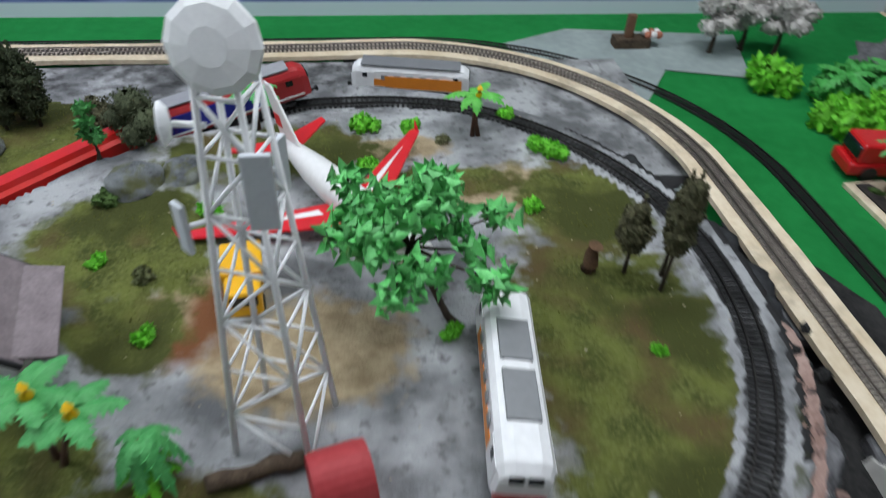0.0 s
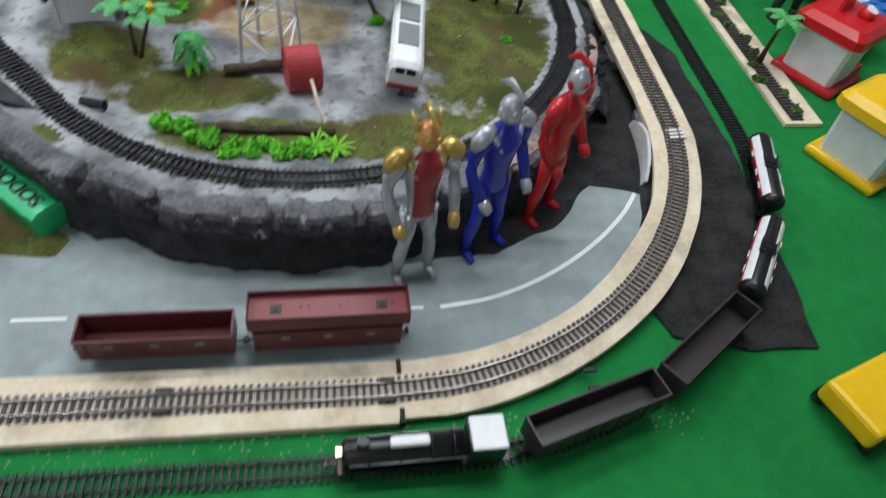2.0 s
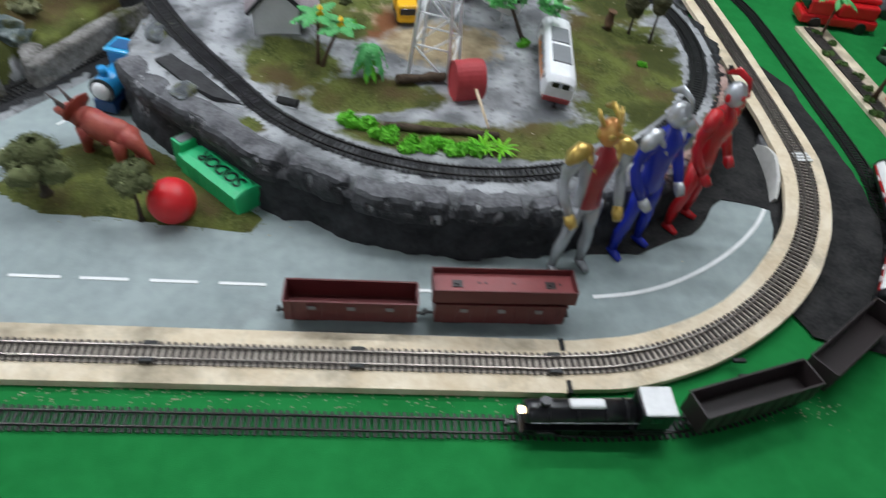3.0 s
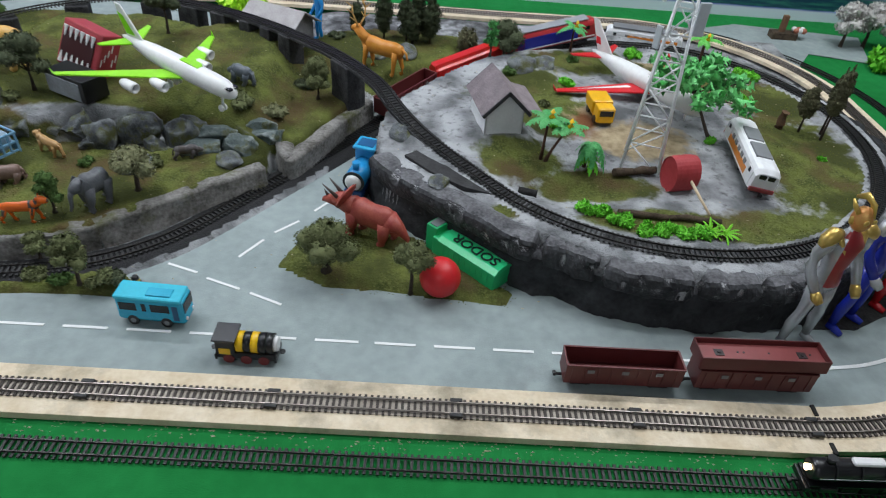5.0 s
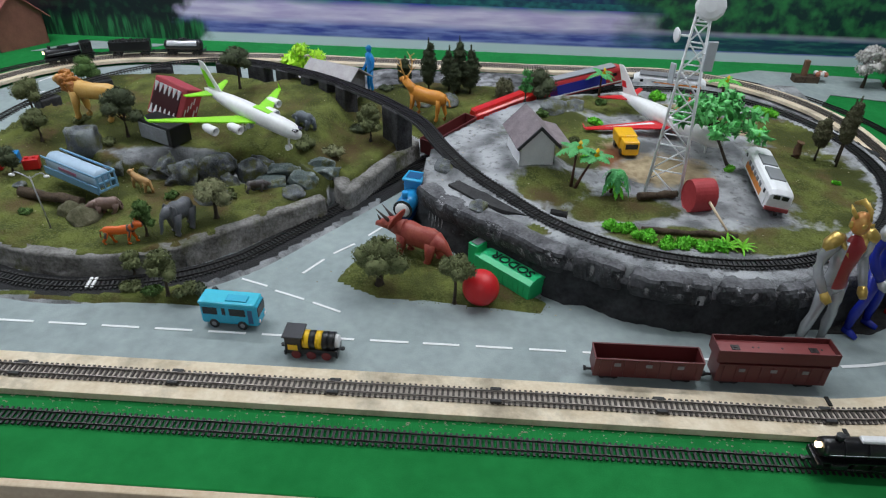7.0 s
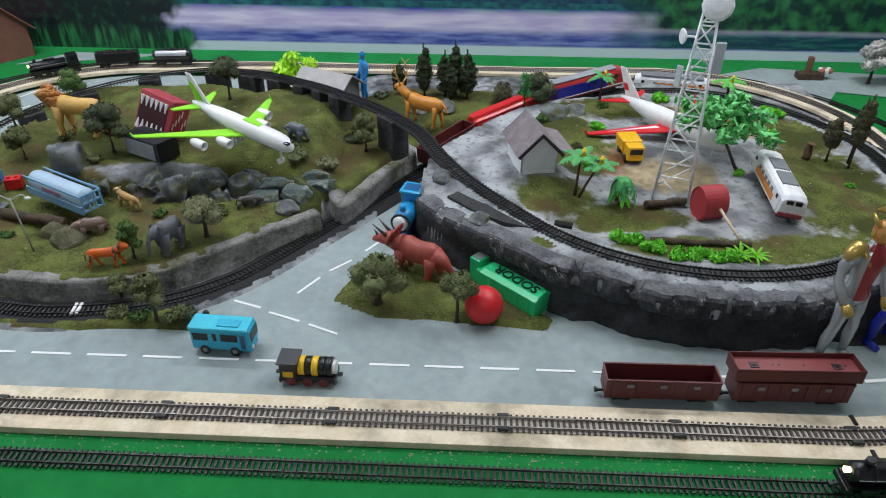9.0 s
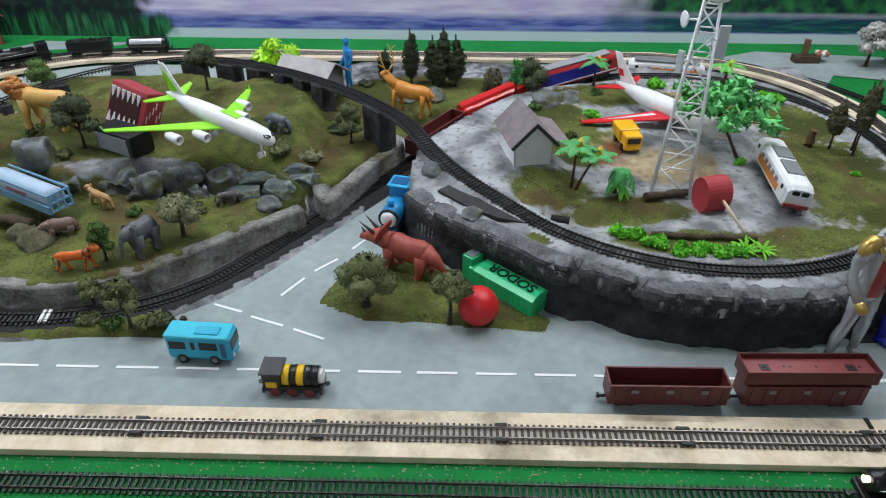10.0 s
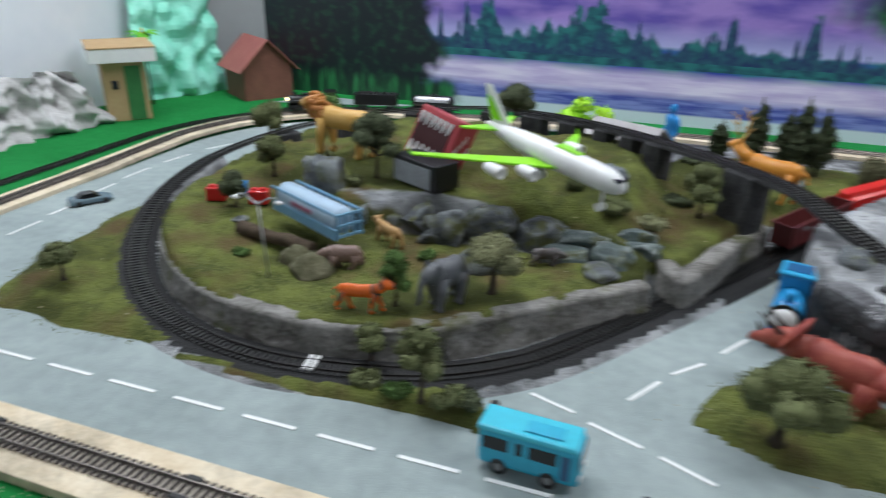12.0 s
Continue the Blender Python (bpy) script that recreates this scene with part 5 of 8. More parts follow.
bee = thing("toy_tank_engine", "yellow and black striped toy engine on grey road", "toy train", T(-0.083, -0.035, 0.003) @ pose(0, 0, 0, 0, 0, -1.5) @ Matrix.Diagonal((1.14, 1.14, 1.12, 1)))
b = B()
box(b, (0, 0, 0.0115), (0.07, 0.024, 0.010), bev=0.0015)
for s in (-1, 1):
    box(b, (s * 0.034, 0, 0.010), (0.003, 0.028, 0.008), bev=0.0008)
part("chassis", b, BLACKP, bee)
for k in range(5):
    b = B()
    x0 = -0.011 + k * 0.0085
    tube(b, (x0, 0, 0.0245), (x0 + 0.0083, 0, 0.0245), 0.0125, seg=20)
    part("boiler_band", b, YELP if k in (0, 2) else BLACKP, bee)
b = B()
box(b, (-0.023, 0, 0.024), (0.022, 0.025, 0.022), bev=0.001)
cab = part("cab", b, BLACKP, bee)
for s in (-1, 1):
    b = B()
    box(b, (-0.0235, s * 0.0127, 0.019), (0.013, 0.0008, 0.009))
    part("yellow_panel", b, YELP, cab)
b = B()
box(b, (-0.023, 0, 0.037), (0.027, 0.03, 0.003), bev=0.0012)
part("cab_roof", b, plastic("dark_grey_roof", (0.05, 0.05, 0.055), 0.25), bee)
b = B()
tube(b, (0.031, 0, 0.0245), (0.036, 0, 0.0245), 0.0098, 0.0085, 18)
part("front_disc", b, WHITEP, bee, "plain white disc at the front")
for s in (-1, 1):
    b = B()
    bmesh.ops.create_cone(b, cap_ends=True, segments=12, radius1=0.0035, radius2=0.0035, depth=0.0015, matrix=pose(s * 0.0395, 0, 0.012))
    part("hook", b, BLACKP, bee)
for x in (-0.02, 0.0, 0.02):
    for s in (-1, 1):
        b = B()
        tube(b, (x, s * 0.009, 0.0065), (x, s * 0.0128, 0.0065), 0.0065, seg=14)
        part("wheel", b, plastic("maroon_wheel", (0.2, 0.03, 0.03), 0.4), bee)

cone = thing("traffic_cone", "small yellow and black striped cone bollard", "cone", T(-0.274, 0.085, ground(-0.274, 0.085)))
for k, (r0, r1) in enumerate(((0.0085, 0.0078), (0.0078, 0.0068), (0.0068, 0.0058), (0.0058, 0.004))):
    b = B()
    tube(b, (0, 0, 0.002 + k * 0.0045), (0, 0, 0.002 + (k + 1) * 0.0045), r0, r1, 14)
    part("stripe_ring", b, BLACKP if k % 2 else plastic("cone_yellow", (0.55, 0.42, 0.08), 0.4), cone)
b = B()
tube(b, (0, 0, 0), (0, 0, 0.002), 0.0135, seg=16)
part("base", b, GREYP, cone)

b = B()
ball(b, (0, 0, 0.031), 0.031, u=32, v=20)
tagged(part("ball", b, plastic("red_ball", (0.62, 0.015, 0.02), 0.42), None, "plain bright red plastic ball on the turf", at=T(0.168, 0.112, 0.003)), category="ball")

GREENT = plastic("toy_green", (0.02, 0.50, 0.17), 0.3)
gb = thing("toy_wagon_box", "green plastic toy wagon with black lettering, leaning on the rock wall", "toy wagon", T(0.2105, 0.178, 0.003) @ pose(0, 0, 0, 0, 0, -42.5))
b = B()
box(b, (0.006, 0, 0.019), (0.128, 0.040, 0.036), bev=0.002)
part("body", b, GREENT, gb)
b = B()
rings = [[(x, y, z) for y, z in ((-0.021, 0.036), (-0.012, 0.0415), (0.0, 0.043), (0.012, 0.0415), (0.021, 0.036), (0.021, 0.034), (-0.021, 0.034))] for x in (-0.046, 0.0715)]
skin(b, rings, smooth=False)
part("roof", b, plastic("toy_green_roof", (0.03, 0.58, 0.22), 0.28), gb)
b = B()
box(b, (-0.066, 0, 0.026), (0.022, 0.030, 0.048), bev=0.0015)
part("end_block", b, GREENT, gb)
b = B()
box(b, (-0.066, 0, 0.0505), (0.016, 0.022, 0.0014))
part("top_plate", b, GREYP, gb)
cu = bpy.data.curves.new("lettering", "FONT")
cu.body, cu.size, cu.extrude, cu.align_x, cu.align_y = "SODOR", 0.026, 0.0003, "CENTER", "CENTER"
cu.offset = 0.0004
cu.materials.append(BLACKP)
tx = new("lettering", cu)
tx.parent = gb
tx.matrix_basis = pose(0.016, 0.0, 0.0436, 0, 0, 180)
for k in range(9):
    b = B()
    box(b, (-0.035 + k * 0.0115, -0.0203, 0.018), (0.0012, 0.0012, 0.026))
    part("side_rib", b, GREENT, gb)

tb = thing("toy_engine", "blue toy engine with white round front beside the wall", "toy train", T(0.024, 0.382, 0.003) @ pose(0, 0, 0, 0, 0, -104))
TBLUE = plastic("toy_engine_blue", (0.02, 0.28, 0.60), 0.3)
b = B()
box(b, (0.0, 0, 0.014), (0.10, 0.034, 0.020), bev=0.002)
part("chassis", b, plastic("dark_blue_chassis", (0.01, 0.06, 0.2), 0.35), tb)
b = B()
tube(b, (-0.01, 0, 0.040), (0.046, 0, 0.040), 0.019, seg=24)
part("boiler", b, TBLUE, tb)
b = B()
tube(b, (0.044, 0, 0.040), (0.047, 0, 0.040), 0.0195, seg=24)
part("boiler_ring", b, BLACKP, tb)
b = B()
ball(b, (0.047, 0, 0.040), 0.015, (0.55, 1, 1), 20, 12)
part("front_disc", b, WHITEP, tb, "plain white round front")
b = B()
tube(b, (0.032, 0, 0.057), (0.032, 0, 0.073), 0.0055, 0.0065, 14)
part("funnel", b, TBLUE, tb)
b = B()
box(b, (-0.028, 0, 0.048), (0.034, 0.036, 0.050), bev=0.002)
part("cab", b, TBLUE, tb)
for s in (-1, 1):
    b = B()
    box(b, (-0.028, s * 0.0182, 0.057), (0.018, 0.0012, 0.018), bev=0.002)
    part("cab_window", b, GLASSK, tb)
b = B()
box(b, (-0.028, 0, 0.076), (0.042, 0.042, 0.005), bev=0.002)
rf = part("cab_roof", b, plastic("toy_engine_roof", (0.03, 0.38, 0.66), 0.3), tb)
b = B()
box(b, (-0.028, 0, 0.0788), (0.026, 0.030, 0.001))
part("roof_recess", b, plastic("dark_blue_recess", (0.01, 0.10, 0.25), 0.4), rf)
for x in (-0.03, 0.0, 0.03):
    b = B()
    for s in (-1, 1):
        tube(b, (x, s * 0.0135, 0.009), (x, s * 0.0178, 0.009), 0.0088, seg=16)
    part("wheelset", b, BLACKP, tb)

tc_ = thing("toy_car", "small grey-blue toy car on the far road", "toy car", T(-1.128, 0.42, 0.003) @ pose(0, 0, 0, 0, 0, 58))
b = B()
CARC = plastic("car_grey_blue", (0.12, 0.18, 0.22), 0.25)
rings = [[(x, -w, 0.004), (x, -w, z * 0.75), (x, -w * 0.8, z), (x, w * 0.8, z), (x, w, z * 0.75), (x, w, 0.004)] for x, w, z in ((-0.036, 0.012, 0.010), (-0.032, 0.0145, 0.014), (0.02, 0.0145, 0.0135), (0.036, 0.012, 0.009))]
skin(b, rings, smooth=False)
part("body", b, CARC, tc_)
b = B()
rings = [[(x, -w, 0.0125), (x, w, 0.0125), (x, w * 0.85, z), (x, -w * 0.85, z)] for x, w, z in ((-0.024, 0.012, 0.013), (-0.014, 0.0125, 0.0205), (0.004, 0.0125, 0.0205), (0.017, 0.012, 0.013))]
skin(b, rings, smooth=False)
part("cabin", b, GLASSK, tc_)
for x in (-0.022, 0.022):
    for s in (-1, 1):
        b = B()
        tube(b, (x, s * 0.011, 0.005), (x, s * 0.0153, 0.005), 0.005, seg=12)
        part("tyre", b, BLACKP, tc_)

# ---------------------------------------------------------------- lattice tower
TOWERW = mat("tower_white", (0.90, 0.91, 0.92), 0.45, 0, (0.82, 0.83, 0.84), 60, 0.15)
tw = thing("lattice_tower", "white lattice radio tower with dishes and panels", "tower", T(0.5135, 0.378, 0.0955) @ pose(0, 0, 0, 0, 0, -18.7))
TH, TB, TT = 0.345, 0.0315, 0.0105
LEV = [0.0, 0.050, 0.100, 0.148, 0.194, 0.236, 0.276, 0.312, 0.345]


def tcorner(k, z):
    w = TB + (TT - TB) * z / TH
    return ((1 if k in (1, 2) else -1) * w, (1 if k in (2, 3) else -1) * w, z)


for k in range(4):
    b = B()
    tube(b, tcorner(k, 0), tcorner(k, TH), 0.0027, 0.0020, 8)
    part("tower_leg", b, TOWERW, tw)
for i, (z0, z1) in enumerate(zip(LEV, LEV[1:])):
    for k in range(4):
        j = (k + 1) % 4
        b = B()
        tube(b, tcorner(k, z1), tcorner(j, z1), 0.0014, seg=6)
        part("crossbar", b, TOWERW, tw)
        b = B()
        a, c = (k, j) if (i + k) % 2 else (j, k)
        tube(b, tcorner(a, z0), tcorner(c, z1), 0.0015, seg=6)
        part("brace", b, TOWERW, tw)


def dish(name, c, aim, r, parent, depth=0.4, seg=8, label=""):
    q = Vector(aim).normalized().to_track_quat("Z", "Y")
    g = B()
    prof = [(0.25, -depth * 1.2), (0.7, -depth), (1.0, -depth * 0.3), (1.0, 0.0), (0.82, depth * 0.25), (0.4, depth * 0.42)]
    skin(g, [[Vector(c) + q @ Vector((r * k * math.cos(2 * math.pi * j / seg), r * k * math.sin(2 * math.pi * j / seg), r * z)) for j in range(seg)] for k, z in prof], smooth=False)
    return part(name, g, TOWERW, parent, label)


dish("drum_dish", (0.008, -0.021, 0.346), (0.1, -1, 0.25), 0.0245, tw, 0.5, 12, "large white drum-shaped dish")
dish("small_dish", (-0.036, -0.013, 0.292), (-1, -0.5, 0), 0.0125, tw, 0.35, 16)
b = B()
tube(b, (-0.03, -0.011, 0.292), (-0.012, -0.008, 0.292), 0.002, seg=8)
part("dish_arm", b, TOWERW, tw)
for c, s, rz in (((0.025, -0.029, 0.268), (0.017, 0.004, 0.050), 20), ((-0.029, -0.027, 0.231), (0.011, 0.004, 0.036), -30), ((0.014, 0.024, 0.25), (0.012, 0.004, 0.04), 80)):
    b = B()
    box(b, (0, 0, 0), s, bev=0.0012)
    part("panel_antenna", b, mat("panel_grey", (0.62, 0.66, 0.70), 0.4, 0, (0.55, 0.58, 0.62), 50), tw, "pale grey panel antenna", at=T(*c) @ pose(0, 0, 0, 0, 0, rz))
    b = B()
    tube(b, (c[0] * 0.35, c[1] * 0.35, c[2]), (c[0] * 0.95, c[1] * 0.95, c[2]), 0.0018, seg=6)
    part("antenna_arm", b, TOWERW, tw)

# ---------------------------------------------------------------- model aeroplanes
def jet(nose, tail, label, trim, span, scale_w=1.0, engines=True, tips=(), red_mark=False):
    """An airliner from its nose to its tail cone, with wings in the trim colour."""
    n_, t_ = Vector(nose), Vector(tail)
    L = (n_ - t_).length
    x = (n_ - t_).normalized()
    y = Vector((0, 0, 1)).cross(x).normalized()
    z = x.cross(y)
    M_ = Matrix(((x.x, y.x, z.x, 0), (x.y, y.y, z.y, 0), (x.z, y.z, z.z, 0), (0, 0, 0, 1)))
    root = thing("toy_aeroplane", label, "toy aeroplane", Matrix.Translation((n_ + t_) / 2) @ M_)
    R = 0.065 * L * scale_w
    TIP = {s: (Matrix.Translation((n_ + t_) / 2) @ M_).inverted() @ Vector(q) for s, q in zip((1, -1), tips)}
    span = 0.5 * (abs(TIP[1].y) + abs(TIP[-1].y))
    g = B()
    prof = ((-0.5, 0.10, 0.35), (-0.47, 0.26, 0.30), (-0.36, 0.58, 0.20), (-0.22, 0.88, 0.06), (-0.1, 1, 0), (0.30, 1, 0), (0.40, 0.92, -0.03), (0.455, 0.72, -0.1), (0.485, 0.45, -0.16), (0.5, 0.12, -0.2))
    skin(g, [[(u * L, R * k * math.cos(2 * math.pi * j / 20), R * k * math.sin(2 * math.pi * j / 20) + dz * R) for j in range(20)] for u, k, dz in prof])
    part("fuselage", g, WHITEP, root)

    def foil(name, pts, th, col, parent, lab=""):
        g2 = B()
        top = [Vector(p) for p in pts]
        c = sum(top, Vector()) / len(top)
        nn = (top[1] - top[0]).cross(top[2] - top[0]).normalized() * th / 2
        va = [g2.verts.new(p + nn) for p in top]
        vb = [g2.verts.new(p - nn) for p in top]
        g2.faces.new(va)
        g2.faces.new(vb[::-1])
        for i in range(len(top)):
            g2.faces.new((va[i], va[(i + 1) % len(top)], vb[(i + 1) % len(top)], vb[i]))
        bmesh.ops.bevel(g2, geom=g2.edges[:], offset=th * 0.3, segments=2, affect="EDGES")
        return part(name, g2, col, parent, lab)

    for s in (-1, 1):
        w = foil("wing", [(0.13 * L, s * R * 0.6, -R * 0.45), (-0.04 * L, s * R * 0.6, -R * 0.45), (TIP[s].x - 0.035 * L, TIP[s].y * 0.96, TIP[s].z), (TIP[s].x - 0.03 * L, TIP[s].y, TIP[s].z), (TIP[s].x, TIP[s].y, TIP[s].z)], 0.0032, trim, root, "coloured swept wing")
        foil("winglet", [(TIP[s].x - 0.03 * L, TIP[s].y, TIP[s].z), (TIP[s].x, TIP[s].y, TIP[s].z), (TIP[s].x - 0.04 * L, TIP[s].y * 1.015, TIP[s].z + R * 0.6)], 0.002, trim, w)
        foil("tailplane", [(-0.36 * L, s * R * 0.3, R * 0.25), (-0.46 * L, s * R * 0.2, R * 0.3), (-0.5 * L, s * span * 0.40, R * 0.45), (-0.465 * L, s * span * 0.40, R * 0.45)], 0.0026, trim, root)
        if red_mark:
            ra, rb_ = Vector((0.10 * L, s * R * 0.6, -R * 0.45)), Vector((-0.02 * L, s * R * 0.6, -R * 0.45))
            ta, tb_ = TIP[s] - Vector((0.006 * L, 0, 0)), TIP[s] - Vector((0.03 * L, 0, 0))
            q = lambda u, v_: ra.lerp(ta, u).lerp(rb_.lerp(tb_, u), v_)
            foil("wing_stripe", [q(0.12, 0.5), q(0.12, 0.9), q(0.75, 0.75), q(0.75, 0.55)], 0.0042, WHITEP, w)
        if engines:
            for ey, ex in (((0.36, 0.03), (0.62, -0.08)) if span > 0.1 else ((0.4, 0.04),)):
                g = B()
                xx, yy, zz = ex * L, s * ey * span, -R * 0.85
                skin(g, [[(xx + u, yy + r * math.cos(2 * math.pi * j / 16), zz + r * math.sin(2 * math.pi * j / 16)) for j in range(16)] for u, r in ((-0.02, 0.005), (-0.012, 0.0085), (0.008, 0.0095), (0.013, 0.009), (0.013, 0.007), (0.004, 0.006))])
                en = part("engine", g, WHITEP, root)
                g = B()
                tube(g, (xx + 0.003, yy, zz), (xx + 0.0045, yy, zz), 0.0065, seg=14)
                part("engine_fan", g, GREYP, en)
        g = B()
        box(g, (0.462 * L, s * R * 0.35, R * 0.42), (0.012, R * 0.45, 0.004), bev=0.001)
        part("cockpit_window", g, GLASSK, root)
    foil("tail_fin", [(-0.30 * L, 0, R * 0.7), (-0.45 * L, 0, R * 0.5), (-0.545 * L, 0, R * 3.6), (-0.49 * L, 0, R * 3.6)], 0.003, WHITEP, root)
    for s in (-1, 1):
        foil("fin_panel", [(-0.37 * L, s * 0.0019, R * 1.0), (-0.45 * L, s * 0.0019, R * 0.9), (-0.52 * L, s * 0.0019, R * 2.8), (-0.47 * L, s * 0.0019, R * 2.6)] if not red_mark else [(-0.425 * L, s * 0.0019, R * 1.3), (-0.47 * L, s * 0.0019, R * 1.3), (-0.485 * L, s * 0.0019, R * 2.0), (-0.445 * L, s * 0.0019, R * 2.0)], 0.001, trim, root)
    g = B()
    box(g, (0.12 * L, 0, R * 0.985), (0.16 * L, R * 0.7, 0.002), bev=0.0006)
    part("roof_patch", g, trim if not red_mark else WHITEP, root)
    for k, (u, yy) in enumerate(((0.38, 0), (-0.06, 0.55), (-0.06, -0.55))):
        g = B()
        tube(g, (u * L, yy * R, -R * 0.7), (u * L, yy * R, -R * 2.2), 0.0025, 0.002, 8)
        st = part("landing_strut", g, WHITEP, root)
        g = B()
        for s in (-1, 1):
            tube(g, (u * L, yy * R + s * 0.002, -R * 2.25), (u * L, yy * R + s * 0.0055, -R * 2.25), 0.006, seg=14)
        part("landing_wheel", g, WHITEP if not red_mark else BLACKP, st)
    return root


LIME = plastic("lime_wing", (0.28, 0.72, 0.02), 0.3)
jet((-0.193, 0.411, 0.158), (-0.422, 0.536, 0.190), "white toy airliner with lime green wings", LIME, 0.152, 1.05, tips=((-0.288, 0.628, 0.165), (-0.498, 0.4215, 0.165)))
jet((0.656, 0.518, 0.133), (0.487, 0.785, 0.126), "white toy airliner with red wings behind the tower", plastic("scarlet_wing", (0.66, 0.02, 0.03), 0.3), 0.170, 1.0, False, tips=((0.667, 0.797, 0.122), (0.393, 0.619, 0.106)), red_mark=True)

# ---------------------------------------------------------------- buildings
ROOFM = mat("purple_grey_roof", (0.17, 0.14, 0.15), 0.8, 0, (0.27, 0.23, 0.24), 50, 0.6, 300, 0.2)
HWALL = mat("house_white", (0.84, 0.85, 0.86), 0.7, 0, (0.74, 0.75, 0.76), 40, 0.2)


def gable_house(m, label, lx, ly, h, rise, over, wallm, roofm, category="model house", door=None, open_front=False, trimm=None):
    """A gabled house, ridge along x."""
    root = thing("model_house", label, category, m)
    g = B()
    t = 0.003
    for s in (-1, 1):
        box(g, (0, s * (ly / 2 - t / 2), h / 2), (lx, t, h))
        vs = [g.verts.new((s * lx / 2, y, z)) for y, z in ((-ly / 2, 0), (ly / 2, 0), (ly / 2, h), (0, h + rise), (-ly / 2, h))]
        ws = [g.verts.new((s * (lx / 2 - t), v.co.y, v.co.z)) for v in vs]
        g.faces.new(vs if s > 0 else vs[::-1])
        g.faces.new(ws[::-1] if s > 0 else ws)
        for i in range(5):
            g.faces.new((vs[i], vs[(i + 1) % 5], ws[(i + 1) % 5], ws[i]))
    part("wall_shell", g, wallm, root)
    for s in (-1, 1):
        g = B()
        slope = math.atan2(rise, ly / 2)
        Lr = (ly / 2 + over) / math.cos(slope)
        box(g, (0, 0, 0), (lx + 2 * over, Lr, 0.003), bev=0.0006)
        mm = T(0, s * (ly / 2 + over) / 2, h + rise - (ly / 2 + over) / 2 * math.tan(slope) + 0.002) @ Matrix.Rotation(-s * slope, 4, "X")
        for v in g.verts:
            v.co = mm @ v.co
        part("roof_slope", g, roofm, root)
        if trimm:
            for e in (-1, 1):
                g = B()
                box(g, (e * (lx / 2 + over + 0.001), 0, -0.002), (0.002, Lr, 0.006))
                for v in g.verts:
                    v.co = mm @ v.co
                part("bargeboard", g, trimm, root)
    if door:
        # No opening is cut; a black panel paints the shade inside the doorway.
        g = B()
        x, y, w, hh, e = door
        box(g, (e * (lx / 2 + 0.0004), y, hh / 2 + 0.003), (0.002, w, hh), bev=0.0006)
        part("doorway", g, BLACKGROUND, root, "dark panel standing for the shaded doorway opening")
    return root


DARKT = mat("dark_trim", (0.03, 0.03, 0.035), 0.6)
gable_house(T(0.2585, 0.463, 0.1115) @ pose(0, 0, 0, 0, 0, -77.5), "small white model house with purple-grey gable roof", 0.097, 0.069, 0.051, 0.034, 0.010, HWALL, ROOFM, trimm=DARKT)
hs_ = bpy.data.objects["model_house"]
b = B()
box(b, (0, 0, 0), (0.112, 0.034, 0.003), bev=0.0006)
mm = T(0.0, 0.0520, 0.0455) @ Matrix.Rotation(-0.30, 4, "X")
for v in b.verts:
    v.co = mm @ v.co
part("annex_roof", b, ROOFM, hs_, "lean-to roof on the side")
GREYHUT = mat("grey_hut_wall", (0.10, 0.10, 0.105), 0.8, 0, (0.22, 0.22, 0.22), 40, 0.5)
gable_house(T(-0.235, 0.952, 0.003) @ pose(0, 0, 0, 0, 0, -25), "dark grey model shed with pale grey roof behind bridge", 0.128, 0.095, 0.085, 0.030, 0.015, GREYHUT, mat("pale_grey_roof", (0.32, 0.30, 0.30), 0.8, 0, (0.42, 0.40, 0.40), 40, 0.3))

# bridge piers under the raised track
PIERM = mat("dark_pier", (0.018, 0.018, 0.02), 0.8, 0, (0.07, 0.07, 0.072), 40, 0.7, 160, 0.2)
for x, y, rz, w in ((-0.888, 0.71, 75, 0.05), (-0.80, 0.81, 75, 0.045), (-0.675, 0.882, 75, 0.05), (-0.505, 0.903, 75, 0.05), (-0.415, 0.888, 75, 0.05), (-0.335, 0.850, 62, 0.04), (-0.265, 0.808, 55, 0.03), (-0.215, 0.777, 50, 0.03), (-0.165, 0.742, 48, 0.035), (-0.032, 0.618, 40, 0.062)):
    k = min(range(len(EIGHT)), key=lambda q: (EIGHT[q].x - x) ** 2 + (EIGHT[q].y - y) ** 2 + (0 if EIGHT[q].z > 0.03 else 1))
    p = EIGHT[k]
    gz = 0.0
    b = B()
    hgt = p.z - 0.0025 - gz
    box(b, (0, 0, hgt / 2), (0.042, w, hgt), bev=0.003)
    bmesh.ops.subdivide_edges(b, edges=b.edges[:], cuts=2, use_grid_fill=True)
    for v in b.verts:
        v.co += 0.002 * Vector((noise.noise(v.co * 70 + Vector((x * 90, 0, 0))), noise.noise(v.co * 70 + Vector((0, x * 90, 3))), 0))
    dr = EIGHT[(k + 4) % len(EIGHT)] - EIGHT[k - 4]
    tagged(part("bridge_pier", b, PIERM, None, "dark rough pier holding up the raised track", at=T(p.x, p.y, gz) @ Matrix.Rotation(math.atan2(dr.y, dr.x) + math.pi / 2, 4, "Z")), category="bridge pier", group="bridge piers")
sel = [p for p in EIGHT if p.z > 0.104 and -0.46 < p.x < 0.15]
V, Q = [], []
for k, p in enumerate(sel):
    d = (sel[min(k + 1, len(sel) - 1)] - sel[max(k - 1, 0)]).normalized()
    s_ = Vector((d.y, -d.x, 0)).normalized() * 0.0165
    V += [p - s_ + Vector((0, 0, -0.0005)), p + s_ + Vector((0, 0, -0.0005)), p + s_ - Vector((0, 0, 0.006)), p - s_ - Vector((0, 0, 0.006))]
